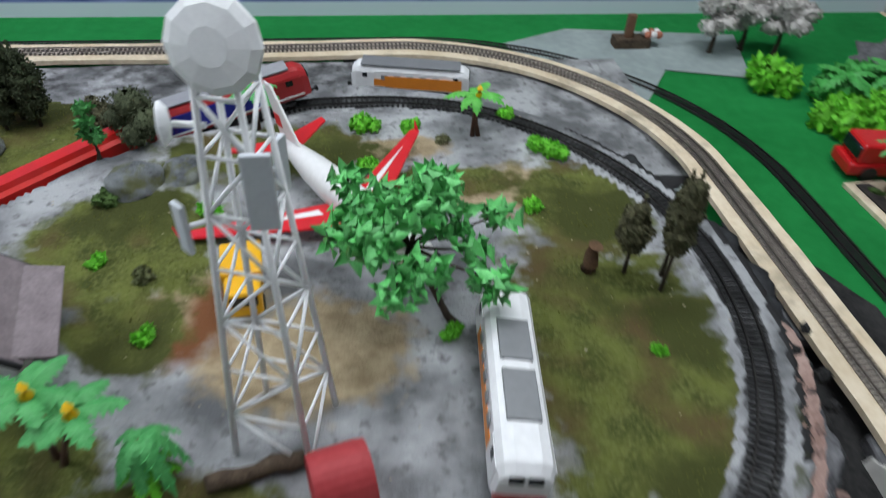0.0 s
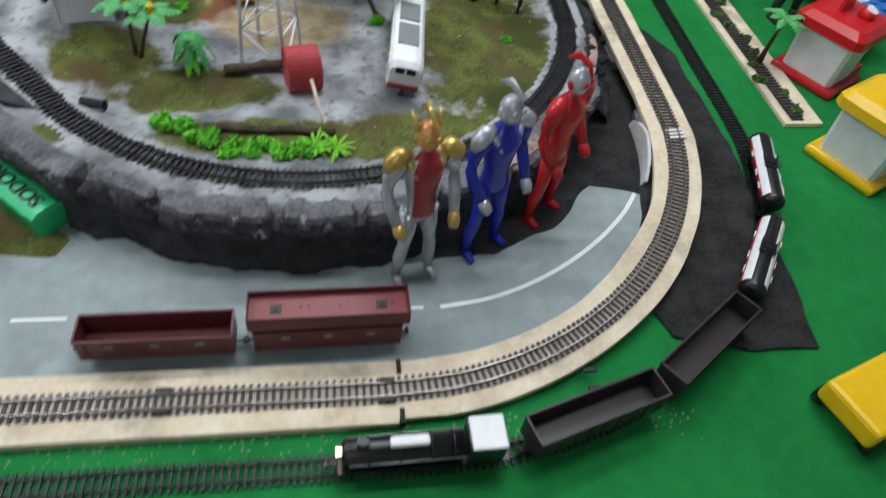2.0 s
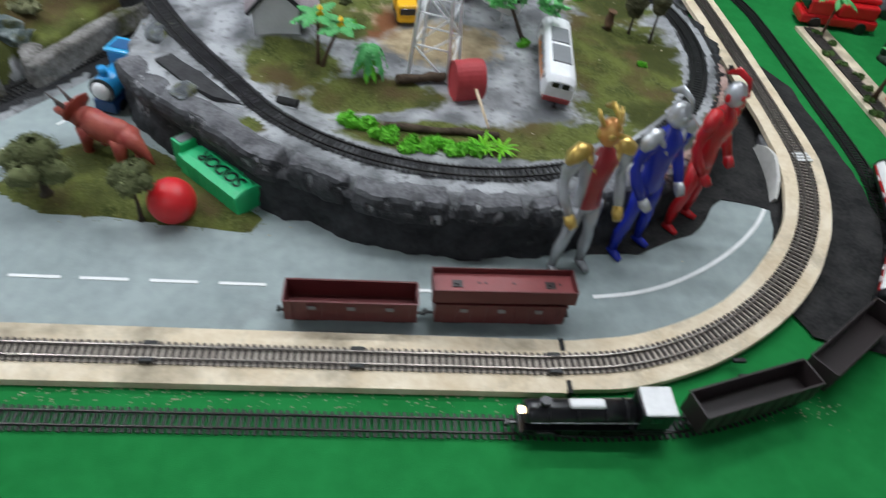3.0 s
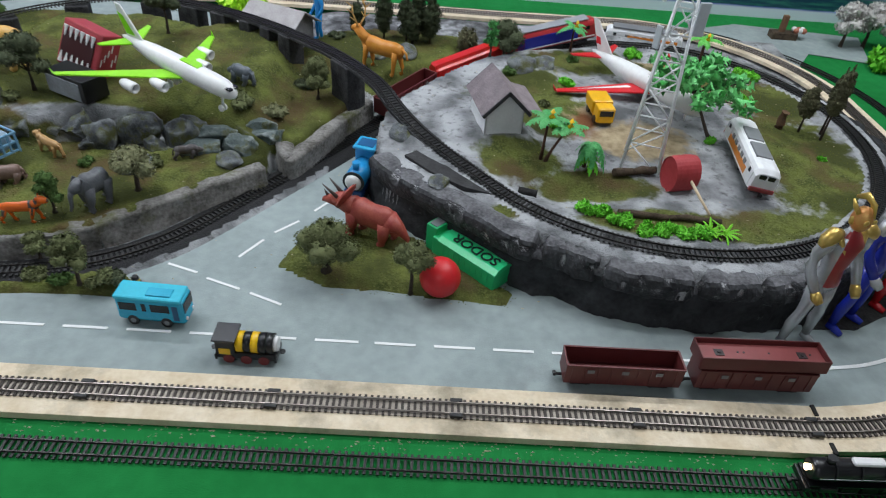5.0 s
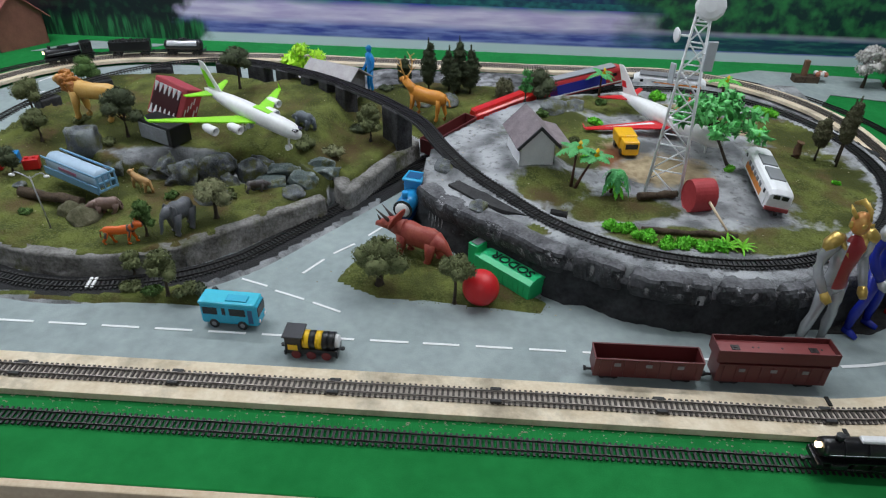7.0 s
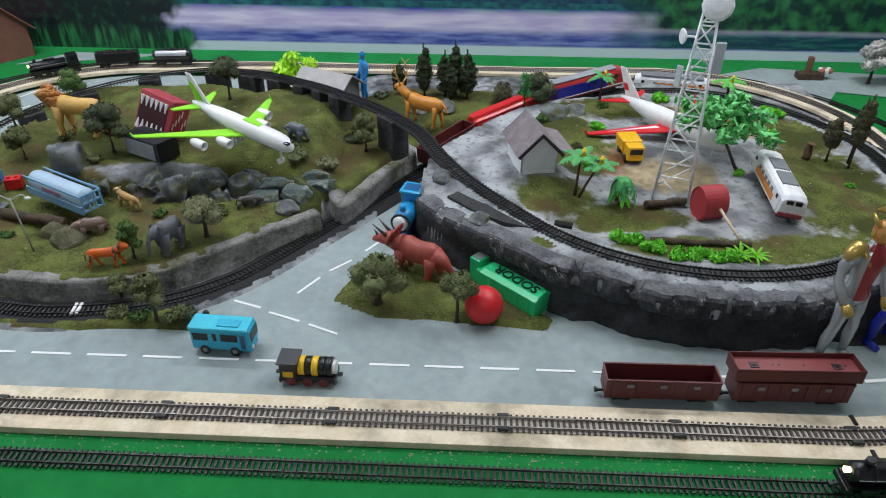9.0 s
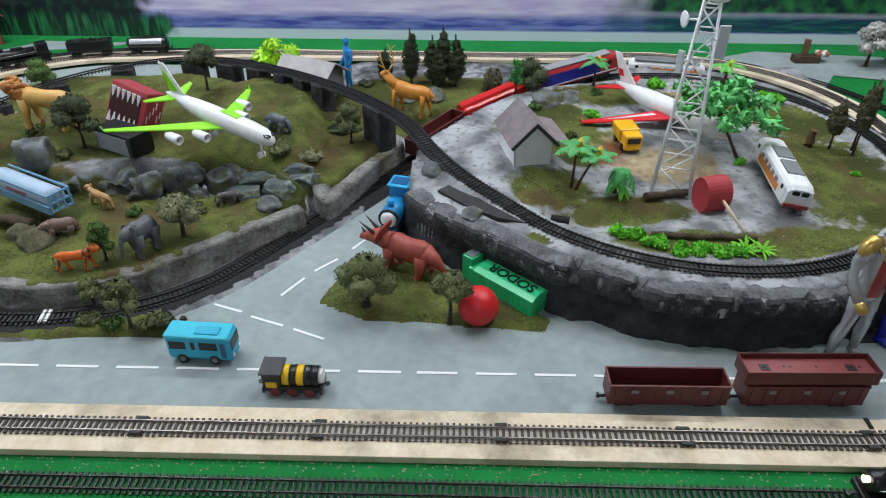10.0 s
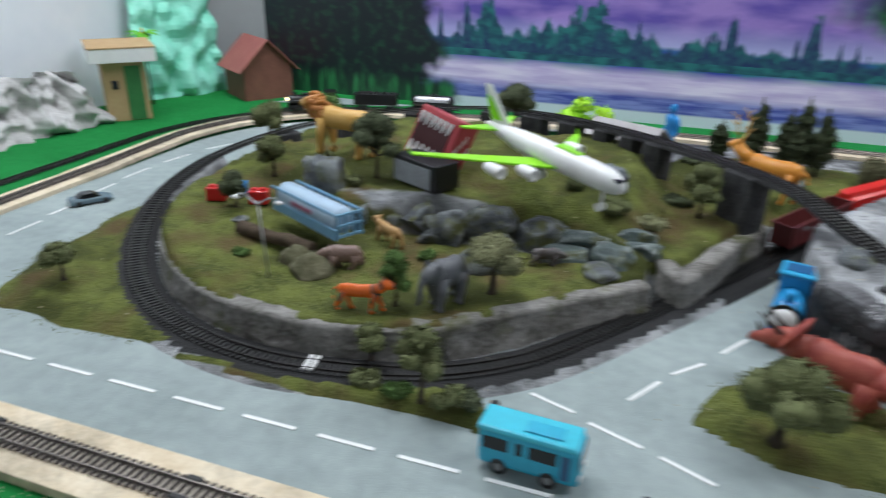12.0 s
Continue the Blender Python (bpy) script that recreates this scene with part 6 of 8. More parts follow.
for k in range(len(sel) - 1):
    a = 4 * k
    Q += [(a + j, a + (j + 1) % 4, a + 4 + (j + 1) % 4, a + 4 + j) for j in range(4)]
tagged(raw("bridge_deck", V, Q, PIERM, None, "thin dark deck under the bridge track"), category="bridge deck")

# red drum with its stick, logs, stump, pipe
WOODB = mat("dark_bark", (0.035, 0.024, 0.016), 0.85, 0, (0.11, 0.08, 0.055), 60, 0.9, 160, 0.2)
dm = thing("cable_drum", "dull red painted drum lying on its side", "drum", T(0.558, 0.308, 0.122) @ pose(0, 0, 0, 0, 0, 14) @ Matrix.Diagonal((1.05, 1.0, 1.22, 1)))
b = B()
skin(b, [[(x, r * math.cos(2 * math.pi * j / 28), r * math.sin(2 * math.pi * j / 28)) for j in range(28)] for x, r in ((-0.019, 0.0235), (-0.021, 0.025), (-0.014, 0.026), (0.014, 0.026), (0.021, 0.025), (0.019, 0.0235))], smooth=False)
part("shell", b, mat("dull_red_card", (0.33, 0.025, 0.03), 0.65, 0, (0.42, 0.045, 0.05), 30, 0.2), dm)
b = B()
tube(b, (0.006, -0.012, 0.002), (0.004, -0.096, -0.0145), 0.0026, 0.0018, 6)
part("stick", b, EDGEWOOD, dm, "thin pale wooden stick")
for (p0, p1, r) in (((0.455, 0.327, 0.103), (0.53, 0.345, 0.103), 0.007), ((0.44, 0.212, 0.101), (0.60, 0.205, 0.101), 0.0055), ((-0.72, 0.30, 0.064), (-0.585, 0.275, 0.062), 0.010)):
    b = B()
    a, c = Vector(p0), Vector(p1)
    bodytube(b, [(*(a.lerp(c, k / 6) + Vector((0, 0.002 * math.sin(k * 2), 0.0008 * math.cos(k * 3)))), r * (1 + 0.12 * math.sin(k * 1.7))) for k in range(7)], 10)
    tagged(part("log", b, WOODB, None, "dark brown bark-covered log on the ground"), category="log", group="logs")
b = B()
bodytube(b, [(0, 0, 0, 0.010), (0.001, 0, 0.008, 0.0085), (0.0, 0.001, 0.022, 0.0075), (0.002, 0, 0.034, 0.0085)], 10)
tagged(part("tree_stump", b, mat("stump_brown", (0.06, 0.03, 0.015), 0.85, 0, (0.16, 0.085, 0.04), 60, 0.8), None, "upright brown tree stump on the turf", at=T(0.826, 0.548, ground(0.826, 0.548) - 0.001)), category="stump")
b = B()
rings = [[(x, r * math.cos(2 * math.pi * j / 16), r * math.sin(2 * math.pi * j / 16)) for j in range(16)] for x, r in ((0.0, 0.006), (0.028, 0.006), (0.03, 0.0075), (0.03, 0.0045), (0.012, 0.0045))]
skin(b, rings)
tagged(part("drain_pipe", b, BLACKGROUND, None, "short dark drain pipe poking from bank", at=T(0.288, 0.263, 0.098) @ pose(0, 0, 0, 0, 0, -15)), category="pipe")

# yellow toy truck
yt = thing("toy_truck", "bright yellow toy dump truck on the sand", "toy truck", T(0.466, 0.540, 0.0965) @ pose(0, 0, 0, 0, 0, 97))
YT = plastic("toy_truck_yellow", (0.85, 0.45, 0.01), 0.35)
for c, s, nm in (((-0.022, 0, 0.020), (0.028, 0.034, 0.030), "cab"), ((0.016, 0, 0.024), (0.044, 0.037, 0.026), "skip"), ((0, 0, 0.009), (0.074, 0.030, 0.008), "chassis")):
    b = B()
    box(b, c, s, bev=0.003, taper=1.0 if nm != "skip" else 1.12)
    part(nm, b, YT, yt)
b = B()
box(b, (-0.0365, 0, 0.025), (0.002, 0.026, 0.011), bev=0.0008)
part("windscreen", b, GLASSK, yt)
for x in (-0.022, 0.02):
    for s in (-1, 1):
        b = B()
        tube(b, (x, s * 0.013, 0.0075), (x, s * 0.0185, 0.0075), 0.0075, seg=14)
        part("tyre", b, BLACKP, yt)

# toothed box and black box on the upper terrace
mb = thing("toothed_box", "dark red cardboard box with painted white teeth", "toy box", T(-0.522, 0.548, 0.113) @ pose(0, 0, 0, 0, 0, -22) @ pose(0, 0, 0, -22, 12, 0))
REDB = mat("box_red", (0.30, 0.03, 0.04), 0.6, 0, (0.38, 0.05, 0.06), 40, 0.2)
b = B()
box(b, (0, 0.008, 0.045), (0.088, 0.05, 0.085), bev=0.003)
part("body", b, REDB, mb)
b = B()
box(b, (-0.004, -0.0178, 0.042), (0.070, 0.002, 0.05), bev=0.001)
mo = part("mouth", b, plastic("dark_mouth", (0.05, 0.01, 0.012), 0.5), mb, "dark painted mouth")
for k in range(6):
    for zz, up in ((0.067, -1), (0.018, 1)):
        b = B()
        x = -0.034 + k * 0.012
        bmesh.ops.create_cone(b, cap_ends=True, segments=8, radius1=0.0052, radius2=0.0012, depth=0.020, matrix=T(x, -0.0195, zz) @ pose(0, 0, 0, 0 if up > 0 else 180, 0, 0) @ Matrix.Diagonal((1, 0.45, 1, 1)))
        part("tooth", b, WHITEP, mo)
for k in range(6):
    b = B()
    box(b, (0.0445, -0.01 + 0.007 * k, 0.035 + 0.009 * (k % 4)), (0.0012, 0.0022, 0.014))
    part("white_slash", b, WHITEP, mb)
bb = thing("black_box", "black carton with grey side on the terrace", "box", T(-0.502, 0.487, 0.100) @ pose(0, 0, 0, 0, 0, -28))
b = B()
box(b, (0, 0, 0.022), (0.10, 0.05, 0.042), bev=0.002)
part("body", b, BLACKP, bb)
b = B()
box(b, (-0.004, -0.0258, 0.020), (0.085, 0.0012, 0.033))
part("side_panel", b, mat("grey_carton", (0.30, 0.32, 0.34), 0.6, 0, (0.2, 0.21, 0.22), 40), bb)

# blue tanker lying on the slope
TANKB = plastic("pale_blue_plastic", (0.16, 0.34, 0.50), 0.35)
tk = thing("tanker_body", "pale blue plastic tanker body lying askew", "toy tanker", look((-0.611, 0.335, 0.090), (-0.53, 0.29, 0.079)) @ pose(0, 0, 0, -90, 0, 0) @ pose(0, 0, 0, 0, -8, 90))
b = B()
skin(b, [[(x, 0.019 * k * math.cos(2 * math.pi * j / 20), 0.019 * k * math.sin(2 * math.pi * j / 20) + 0.008) for j in range(20)] for x, k in ((-0.088, 0.5), (-0.084, 0.95), (-0.08, 1), (0.066, 1), (0.07, 0.95), (0.074, 0.5))])
part("barrel", b, plastic("tanker_pale", (0.40, 0.53, 0.66), 0.3), tk)
for s in (-1, 1):
    b = B()
    box(b, (-0.004, s * 0.0205, -0.006), (0.172, 0.003, 0.016), bev=0.0008)
    part("side_rail", b, TANKB, tk)
    b = B()
    box(b, (-0.004, s * 0.0205, 0.022), (0.172, 0.003, 0.004), bev=0.0008)
    part("top_rail", b, TANKB, tk)
    b = B()
    box(b, (-0.01, s * 0.0195, 0.009), (0.055, 0.0012, 0.006))
    part("lettering_bar", b, plastic("faded_red_print", (0.35, 0.12, 0.2), 0.5), tk)
for k in range(4):
    b = B()
    box(b, (0.083, -0.018 + 0.012 * k, 0.007), (0.003, 0.003, 0.034))
    part("end_bar", b, TANKB, tk)
for zz in (-0.008, 0.007, 0.022):
    b = B()
    box(b, (0.083, 0, zz), (0.0034, 0.042, 0.003))
    part("end_bar", b, TANKB, tk)
# small red and blue blocks, street lamps
for (x, y, c, l) in ((-0.806, 0.42, BLUEP, "small blue plastic block on the turf"), (-0.752, 0.40, REDP, "small red plastic block on the turf"), (-0.82, 0.385, REDP, "small red plastic block on the turf")):
    b = B()
    box(b, (0, 0, 0.012), (0.03, 0.022, 0.022), bev=0.002)
    for k in (-1, 1):
        tube(b, (k * 0.007, 0, 0.022), (k * 0.007, 0, 0.026), 0.004, seg=10)
    tagged(part("toy_block", b, c, None, l, at=T(x, y, ground(x, y)) @ pose(0, 0, 0, 0, 0, 20)), category="toy block", group="toy blocks")
lp = thing("street_lamp", "thin pale double-armed street lamp", "street lamp", T(-0.615, 0.209, ground(-0.615, 0.209)))
b = B()
tube(b, (0, 0, 0), (-0.006, 0.0, 0.105), 0.0016, 0.0012, 8)
part("post", b, SILVER, lp)
for s in (-1, 1):
    b = B()
    pts = [(-0.006 + s * 0.028 * math.sin(a), 0.0, 0.100 + 0.012 * math.sin(a * 1.6)) for a in (k * math.pi / 12 for k in range(7))]
    for a, c in zip(pts, pts[1:]):
        tube(b, a, c, 0.0011, seg=6)
    arm = part("arm", b, SILVER, lp)
    b = B()
    ball(b, (pts[-1][0] + s * 0.003, 0, pts[-1][2] - 0.001), 0.0045, (1.4, 0.8, 0.6), 10, 6)
    part("lamp_head", b, WHITEP, arm)

# ---------------------------------------------------------------- toy animals, each one plain moulding
def animal(name, label, m, col, L, H, leg, rb, neck, head, hr, col2=None, tail=None, extra=None, lr=None):
    """A four-legged toy: body along x, head at +x."""
    g = B()
    zb = leg + (H - leg) * 0.45
    bodytube(g, [(-L * 0.5, 0, zb, rb * 0.35), (-L * 0.46, 0, zb, rb * 0.8), (-L * 0.3, 0, zb, rb), (0, 0, zb - rb * 0.05, rb * 0.95), (L * 0.28, 0, zb + rb * 0.05, rb * 1.05), (L * 0.44, 0, zb + rb * 0.15, rb * 0.8), (L * 0.5, 0, zb + rb * 0.2, rb * 0.4)], 14, 0, 0.8)
    hx, hz = head
    bodytube(g, [(L * 0.36, 0, zb + rb * 0.3, rb * 0.75), (L * 0.36 * 0.5 + hx * 0.5, 0, zb * 0.45 + hz * 0.55, neck), (hx, 0, hz, neck * 0.9)], 12)
    bodytube(g, [(hx - hr, 0, hz + hr * 0.2, hr * 0.5), (hx - hr * 0.4, 0, hz + hr * 0.15, hr), (hx + hr * 0.5, 0, hz, hr * 0.85), (hx + hr * 1.3, 0, hz - hr * 0.25, hr * 0.55), (hx + hr * 1.6, 0, hz - hr * 0.3, hr * 0.25)], 12)
    lr = lr or rb * 0.33
    for sx, off in ((1, 0.004), (1, -0.006), (-1, 0.005), (-1, -0.007)):
        sy = 1 if off > 0 else -1
        x0 = sx * L * 0.36
        bodytube(g, [(x0, sy * rb * 0.5, zb, lr * 1.6), (x0 + off * 0.5, sy * rb * 0.55, leg * 0.75, lr * 1.15), (x0 + off + sx * 0.001, sy * rb * 0.55, leg * 0.4, lr * 0.85), (x0 + off, sy * rb * 0.55, 0.003, lr * 0.85), (x0 + off + 0.003, sy * rb * 0.55, 0.0, lr)], 9)
    for s in (-1, 1):
        ball(g, (hx - hr * 0.5, s * hr * 0.85, hz + hr * 0.8), hr * 0.38, (0.5, 1, 1), 8, 6)
    if tail:
        bodytube(g, [(-L * 0.48, 0, zb + rb * 0.3, rb * 0.2), (-L * 0.58, 0, zb, rb * 0.13), (-L * 0.6, 0, zb - tail, rb * 0.1), (-L * 0.61, 0, zb - tail - 0.004, rb * 0.18)], 8)
    if extra:
        extra(g, L, zb, rb, hx, hz, hr)
    for f in g.faces:
        f.smooth = True
    ob = part(name, g, [col, col2 or col], None, label, at=m)
    return tagged(ob, category="toy animal")


def mane(g, L, zb, rb, hx, hz, hr):
    for k in range(90):
        a, u = random.uniform(0, 2 * math.pi), random.uniform(-0.1, 1)
        c = Vector((hx - hr * 0.5 - u * hr * 2.0, math.cos(a) * hr * (1.25 - 0.2 * u), hz + math.sin(a) * hr * 1.35 - u * hr * 1.5))
        ball(g, c, hr * random.uniform(0.38, 0.62), (1.6, 0.7, 0.8), 7, 5, 1, 0.3, Matrix.Rotation(0.7, 3, "Y"))


def antlers(g, L, zb, rb, hx, hz, hr):
    for s in (-1, 1):
        pts = [(hx - hr * 0.5, s * hr * 0.5, hz + hr * 0.7), (hx - hr * 0.9, s * hr * 1.8, hz + hr * 2.2), (hx - hr * 0.6, s * hr * 2.6, hz + hr * 4.2), (hx - hr * 0.2, s * hr * 2.2, hz + hr * 5.6)]
        for i, (a, c) in enumerate(zip(pts, pts[1:])):
            tube(g, a, c, hr * 0.22, hr * 0.18, 7, 1)
            v = Vector(c)
            tube(g, c, v + Vector((hr * 1.3, s * hr * 0.5, hr * 0.9)), hr * 0.16, hr * 0.07, 6, 1)
            tube(g, c, v + Vector((-hr * 0.8, s * hr * 0.9, hr * 0.8)), hr * 0.15, hr * 0.07, 6, 1)


def trike(g, L, zb, rb, hx, hz, hr):
    ball(g, (hx - hr * 0.75, 0, hz + hr * 0.8), hr * 1.75, (0.20, 1.0, 1.0), 20, 12, 0, 0.12, Matrix.Rotation(math.radians(-28), 4, 'Y'))
    bodytube(g, [(hx + hr * 0.4, 0, hz - hr * 0.1, hr * 0.85), (hx + hr * 1.5, 0, hz - hr * 0.35, hr * 0.6), (hx + hr * 2.3, 0, hz - hr * 0.65, hr * 0.36), (hx + hr * 2.6, 0, hz - hr * 0.95, hr * 0.12)], 12)
    for s in (-1, 1):
        tube(g, (hx + hr * 0.1, s * hr * 0.5, hz + hr * 0.6), (hx + hr * 2.0, s * hr * 0.75, hz + hr * 1.9), hr * 0.28, hr * 0.05, 8, 1)
    tube(g, (hx + hr * 1.7, 0, hz - hr * 0.1), (hx + hr * 2.3, 0, hz + hr * 0.7), hr * 0.25, hr * 0.05, 8, 1)
    bodytube(g, [(-L * 0.38, 0, zb + rb * 0.1, rb * 0.8), (-L * 0.62, 0, zb - rb * 0.3, rb * 0.45), (-L * 0.78, 0, zb - rb * 0.9, rb * 0.22), (-L * 0.88, 0, zb - rb * 1.4, rb * 0.06)], 12)


def trunk_(g, L, zb, rb, hx, hz, hr):
    bodytube(g, [(hx + hr, 0, hz, hr * 0.5), (hx + hr * 1.7, 0, hz - hr * 0.9, hr * 0.38), (hx + hr * 1.9, 0, hz - hr * 2.2, hr * 0.28), (hx + hr * 2.3, 0, hz - hr * 2.8, hr * 0.2)], 10)
    for s in (-1, 1):
        ball(g, (hx - hr * 0.6, s * hr * 1.15, hz), hr * 0.95, (0.7, 0.2, 1), 12, 8)


def stripes(g, L, zb, rb, hx, hz, hr):
    for f in g.faces:
        c = f.calc_center_median()
        if math.sin(c.x * 900) > 0.45 and c.z > zb * 0.6:
            f.material_index = 1


def two(name, c1, c2, rough=0.4):
    return mat(name, c1, rough, 0, c2, 55, 0.25, 220)


BONE = plastic("horn_dark", (0.06, 0.045, 0.04), 0.45)
animal("lion_figure", "golden toy lion with brown mane on terrace", T(-0.680, 0.565, ground(-0.680, 0.565) - 0.002) @ pose(0, 0, 0, 0, 0, 172) @ Matrix.Diagonal((1.12, 1.12, 1.0, 1)), two("lion_gold", (0.55, 0.30, 0.06), (0.62, 0.38, 0.12)), 0.10, 0.085, 0.042, 0.019, 0.016, (0.064, 0.082), 0.0115, two("mane_brown", (0.30, 0.10, 0.018), (0.46, 0.19, 0.035)), 0.03, mane)
animal("deer_figure", "orange-brown toy stag with antlers beside bridge", T(0.026, 0.800, ground(0.026, 0.80)) @ pose(0, 0, 0, 0, 0, 152), two("stag_orange", (0.55, 0.20, 0.02), (0.62, 0.27, 0.04)), 0.105, 0.075, 0.038, 0.019, 0.011, (0.068, 0.083), 0.0095, two("antler_tan", (0.45, 0.25, 0.06), (0.55, 0.33, 0.1)), 0.01, antlers, 0.0048)
animal("triceratops_figure", "brick-red toy three-horned dinosaur on the turf", T(0.055, 0.232, 0.007) @ pose(0, 0, 0, 0, 0, 154) @ Matrix.Diagonal((0.92, 0.92, 0.95, 1)), two("dino_red", (0.27, 0.036, 0.030), (0.40, 0.095, 0.06), 0.5), 0.090, 0.074, 0.026, 0.0245, 0.0165, (0.064, 0.056), 0.0150, BONE, None, trike, 0.0082)
animal("tiger_figure", "small bright orange toy tiger on the turf", T(-0.463, 0.168, ground(-0.463, 0.168)) @ pose(0, 0, 0, 0, 0, 12) @ Matrix.Diagonal((1.15, 1.2, 1.25, 1)), plastic("tiger_orange", (0.72, 0.13, 0.01), 0.35), 0.046, 0.030, 0.016, 0.0068, 0.0055, (0.027, 0.030), 0.0058, BONE, 0.006, stripes)
animal("elephant_figure", "dark grey toy elephant on the turf", T(-0.375, 0.225, ground(-0.375, 0.225)) @ pose(0, 0, 0, 0, 0, 244) @ Matrix.Diagonal((0.85, 0.95, 1.08, 1)), two("elephant_grey", (0.07, 0.075, 0.085), (0.14, 0.145, 0.155)), 0.055, 0.058, 0.024, 0.018, 0.013, (0.032, 0.045), 0.011, None, 0.012, trunk_, 0.0068)
animal("lioness_figure", "sandy toy lioness below the rock cliff", T(-0.510, 0.362, ground(-0.51, 0.362)) @ pose(0, 0, 0, 0, 0, 150), two("sandy", (0.48, 0.29, 0.12), (0.40, 0.22, 0.08)), 0.05, 0.034, 0.017, 0.0085, 0.006, (0.03, 0.032), 0.0062, None, 0.012)
animal("hippo_figure", "brown toy hippo standing on the turf", T(-0.532, 0.266, ground(-0.532, 0.266)) @ pose(0, 0, 0, 0, 0, 200), two("hippo_brown", (0.16, 0.10, 0.08), (0.24, 0.16, 0.13)), 0.04, 0.032, 0.012, 0.0125, 0.009, (0.024, 0.021), 0.0085, None, 0.004)
animal("badger_figure", "small grey and black toy animal on turf", T(-0.284, 0.376, ground(-0.284, 0.376)) @ pose(0, 0, 0, 0, 0, 20), two("badger_grey", (0.05, 0.042, 0.042), (0.13, 0.115, 0.115)), 0.036, 0.024, 0.010, 0.0085, 0.006, (0.021, 0.014), 0.0055, BONE, 0.004, stripes)
animal("rhino_figure", "dark blue-grey toy rhino on upper terrace", T(-0.222, 0.560, ground(-0.222, 0.56)) @ pose(0, 0, 0, 0, 0, 150), two("rhino_slate", (0.07, 0.085, 0.10), (0.13, 0.15, 0.17)), 0.04, 0.036, 0.014, 0.013, 0.009, (0.025, 0.02), 0.008, None, 0.006)

# ---------------------------------------------------------------- toy figures, one plain moulding each
def figure(name, label, m, H, mats, lean=0.0, crest=True, stance=1.0, horns=False):
    """A standing toy figure facing +y with plain colour areas: 0 body, 1 limbs, 2 head, 3 trim."""
    g = B()
    k = H / 0.25
    for s in (-1, 1):
        w = s * stance
        bodytube(g, [(s * 0.013 * k, 0, 0.125 * k, 0.0135 * k), (w * 0.019 * k, 0.003 * k, 0.090 * k, 0.0112 * k), (w * 0.023 * k, 0.004 * k, 0.066 * k, 0.0088 * k), (w * 0.026 * k, 0, 0.042 * k, 0.0098 * k), (w * 0.029 * k, -0.001 * k, 0.012 * k, 0.0068 * k)], 12, 1)
        bodytube(g, [(w * 0.029 * k, -0.006 * k, 0.006 * k, 0.0062 * k), (w * 0.030 * k, 0.008 * k, 0.006 * k, 0.0068 * k), (w * 0.032 * k, 0.022 * k, 0.004 * k, 0.0045 * k)], 10, 1)
        bodytube(g, [(s * 0.028 * k, 0, 0.203 * k, 0.0100 * k), (s * 0.037 * k, 0, 0.197 * k, 0.0118 * k), (s * 0.043 * k, -0.003 * k, 0.180 * k, 0.0100 * k), (s * 0.046 * k, -0.002 * k, 0.160 * k, 0.0080 * k), (s * 0.045 * k, 0.006 * k, 0.146 * k, 0.0086 * k), (s * 0.040 * k, 0.022 * k, 0.126 * k, 0.0070 * k)], 12, 1)
        bodytube(g, [(s * 0.040 * k, 0.021 * k, 0.127 * k, 0.0066 * k), (s * 0.038 * k, 0.028 * k, 0.119 * k, 0.0088 * k), (s * 0.035 * k, 0.036 * k, 0.113 * k, 0.0060 * k)], 10, 3)
        if crest:
            bodytube(g, [(s * 0.020 * k, 0, 0.212 * k, 0.007 * k), (s * 0.032 * k, 0, 0.212 * k, 0.0125 * k), (s * 0.044 * k, 0, 0.203 * k, 0.0115 * k), (s * 0.050 * k, 0, 0.194 * k, 0.005 * k)], 10, 3)
        bodytube(g, [(s * 0.018 * k, -0.008 * k, 0.211 * k, 0.0045 * k), (s * 0.024 * k, 0.004 * k, 0.208 * k, 0.0055 * k), (s * 0.016 * k, 0.014 * k, 0.192 * k, 0.0040 * k), (s * 0.006 * k, 0.016 * k, 0.176 * k, 0.0025 * k)], 8, 3)
    bodytube(g, [(0, 0, 0.108 * k, 0.011 * k), (0, 0, 0.124 * k, 0.0185 * k), (0, 0, 0.148 * k, 0.0155 * k), (0, 0, 0.175 * k, 0.0195 * k), (0, 0, 0.196 * k, 0.0225 * k), (0, 0, 0.208 * k, 0.0150 * k), (0, 0, 0.216 * k, 0.0075 * k), (0, 0, 0.224 * k, 0.0065 * k)], 16, 0, 1.25)
    ball(g, (0, 0.003 * k, 0.236 * k), 0.0168 * k, (0.86, 0.98, 1.14), 18, 12, 2)
    for s in (-1, 1):
        ball(g, (s * 0.0075 * k, 0.0185 * k, 0.239 * k), 0.0058 * k, (0.9, 0.4, 0.7), 8, 6, 3)
    for s in (-1, 1):
        ball(g, (s * 0.0135 * k, -0.001 * k, 0.233 * k), 0.005 * k, (0.5, 1, 1.3), 8, 6, 3)
    if crest:
        bodytube(g, [(0, 0.020 * k, 0.247 * k, 0.002 * k), (0, 0.012 * k, 0.262 * k, 0.0045 * k), (0, -0.006 * k, 0.268 * k, 0.006 * k), (0, -0.022 * k, 0.258 * k, 0.0025 * k)], 8, 3, 0.5)
        for s in (-1, 1) if horns else ():
            bodytube(g, [(s * 0.013 * k, 0.004 * k, 0.246 * k, 0.004 * k), (s * 0.016 * k, -0.004 * k, 0.254 * k, 0.0042 * k), (s * 0.017 * k, -0.012 * k, 0.262 * k, 0.0015 * k)], 8, 3, 0.6)
    if horns:
        for f in g.faces:
            c = f.calc_center_median()
            if f.material_index == 0 and (c.y < 0.004 * k or c.z < 0.135 * k or abs(c.x) > 0.017 * k):
                f.material_index = 1
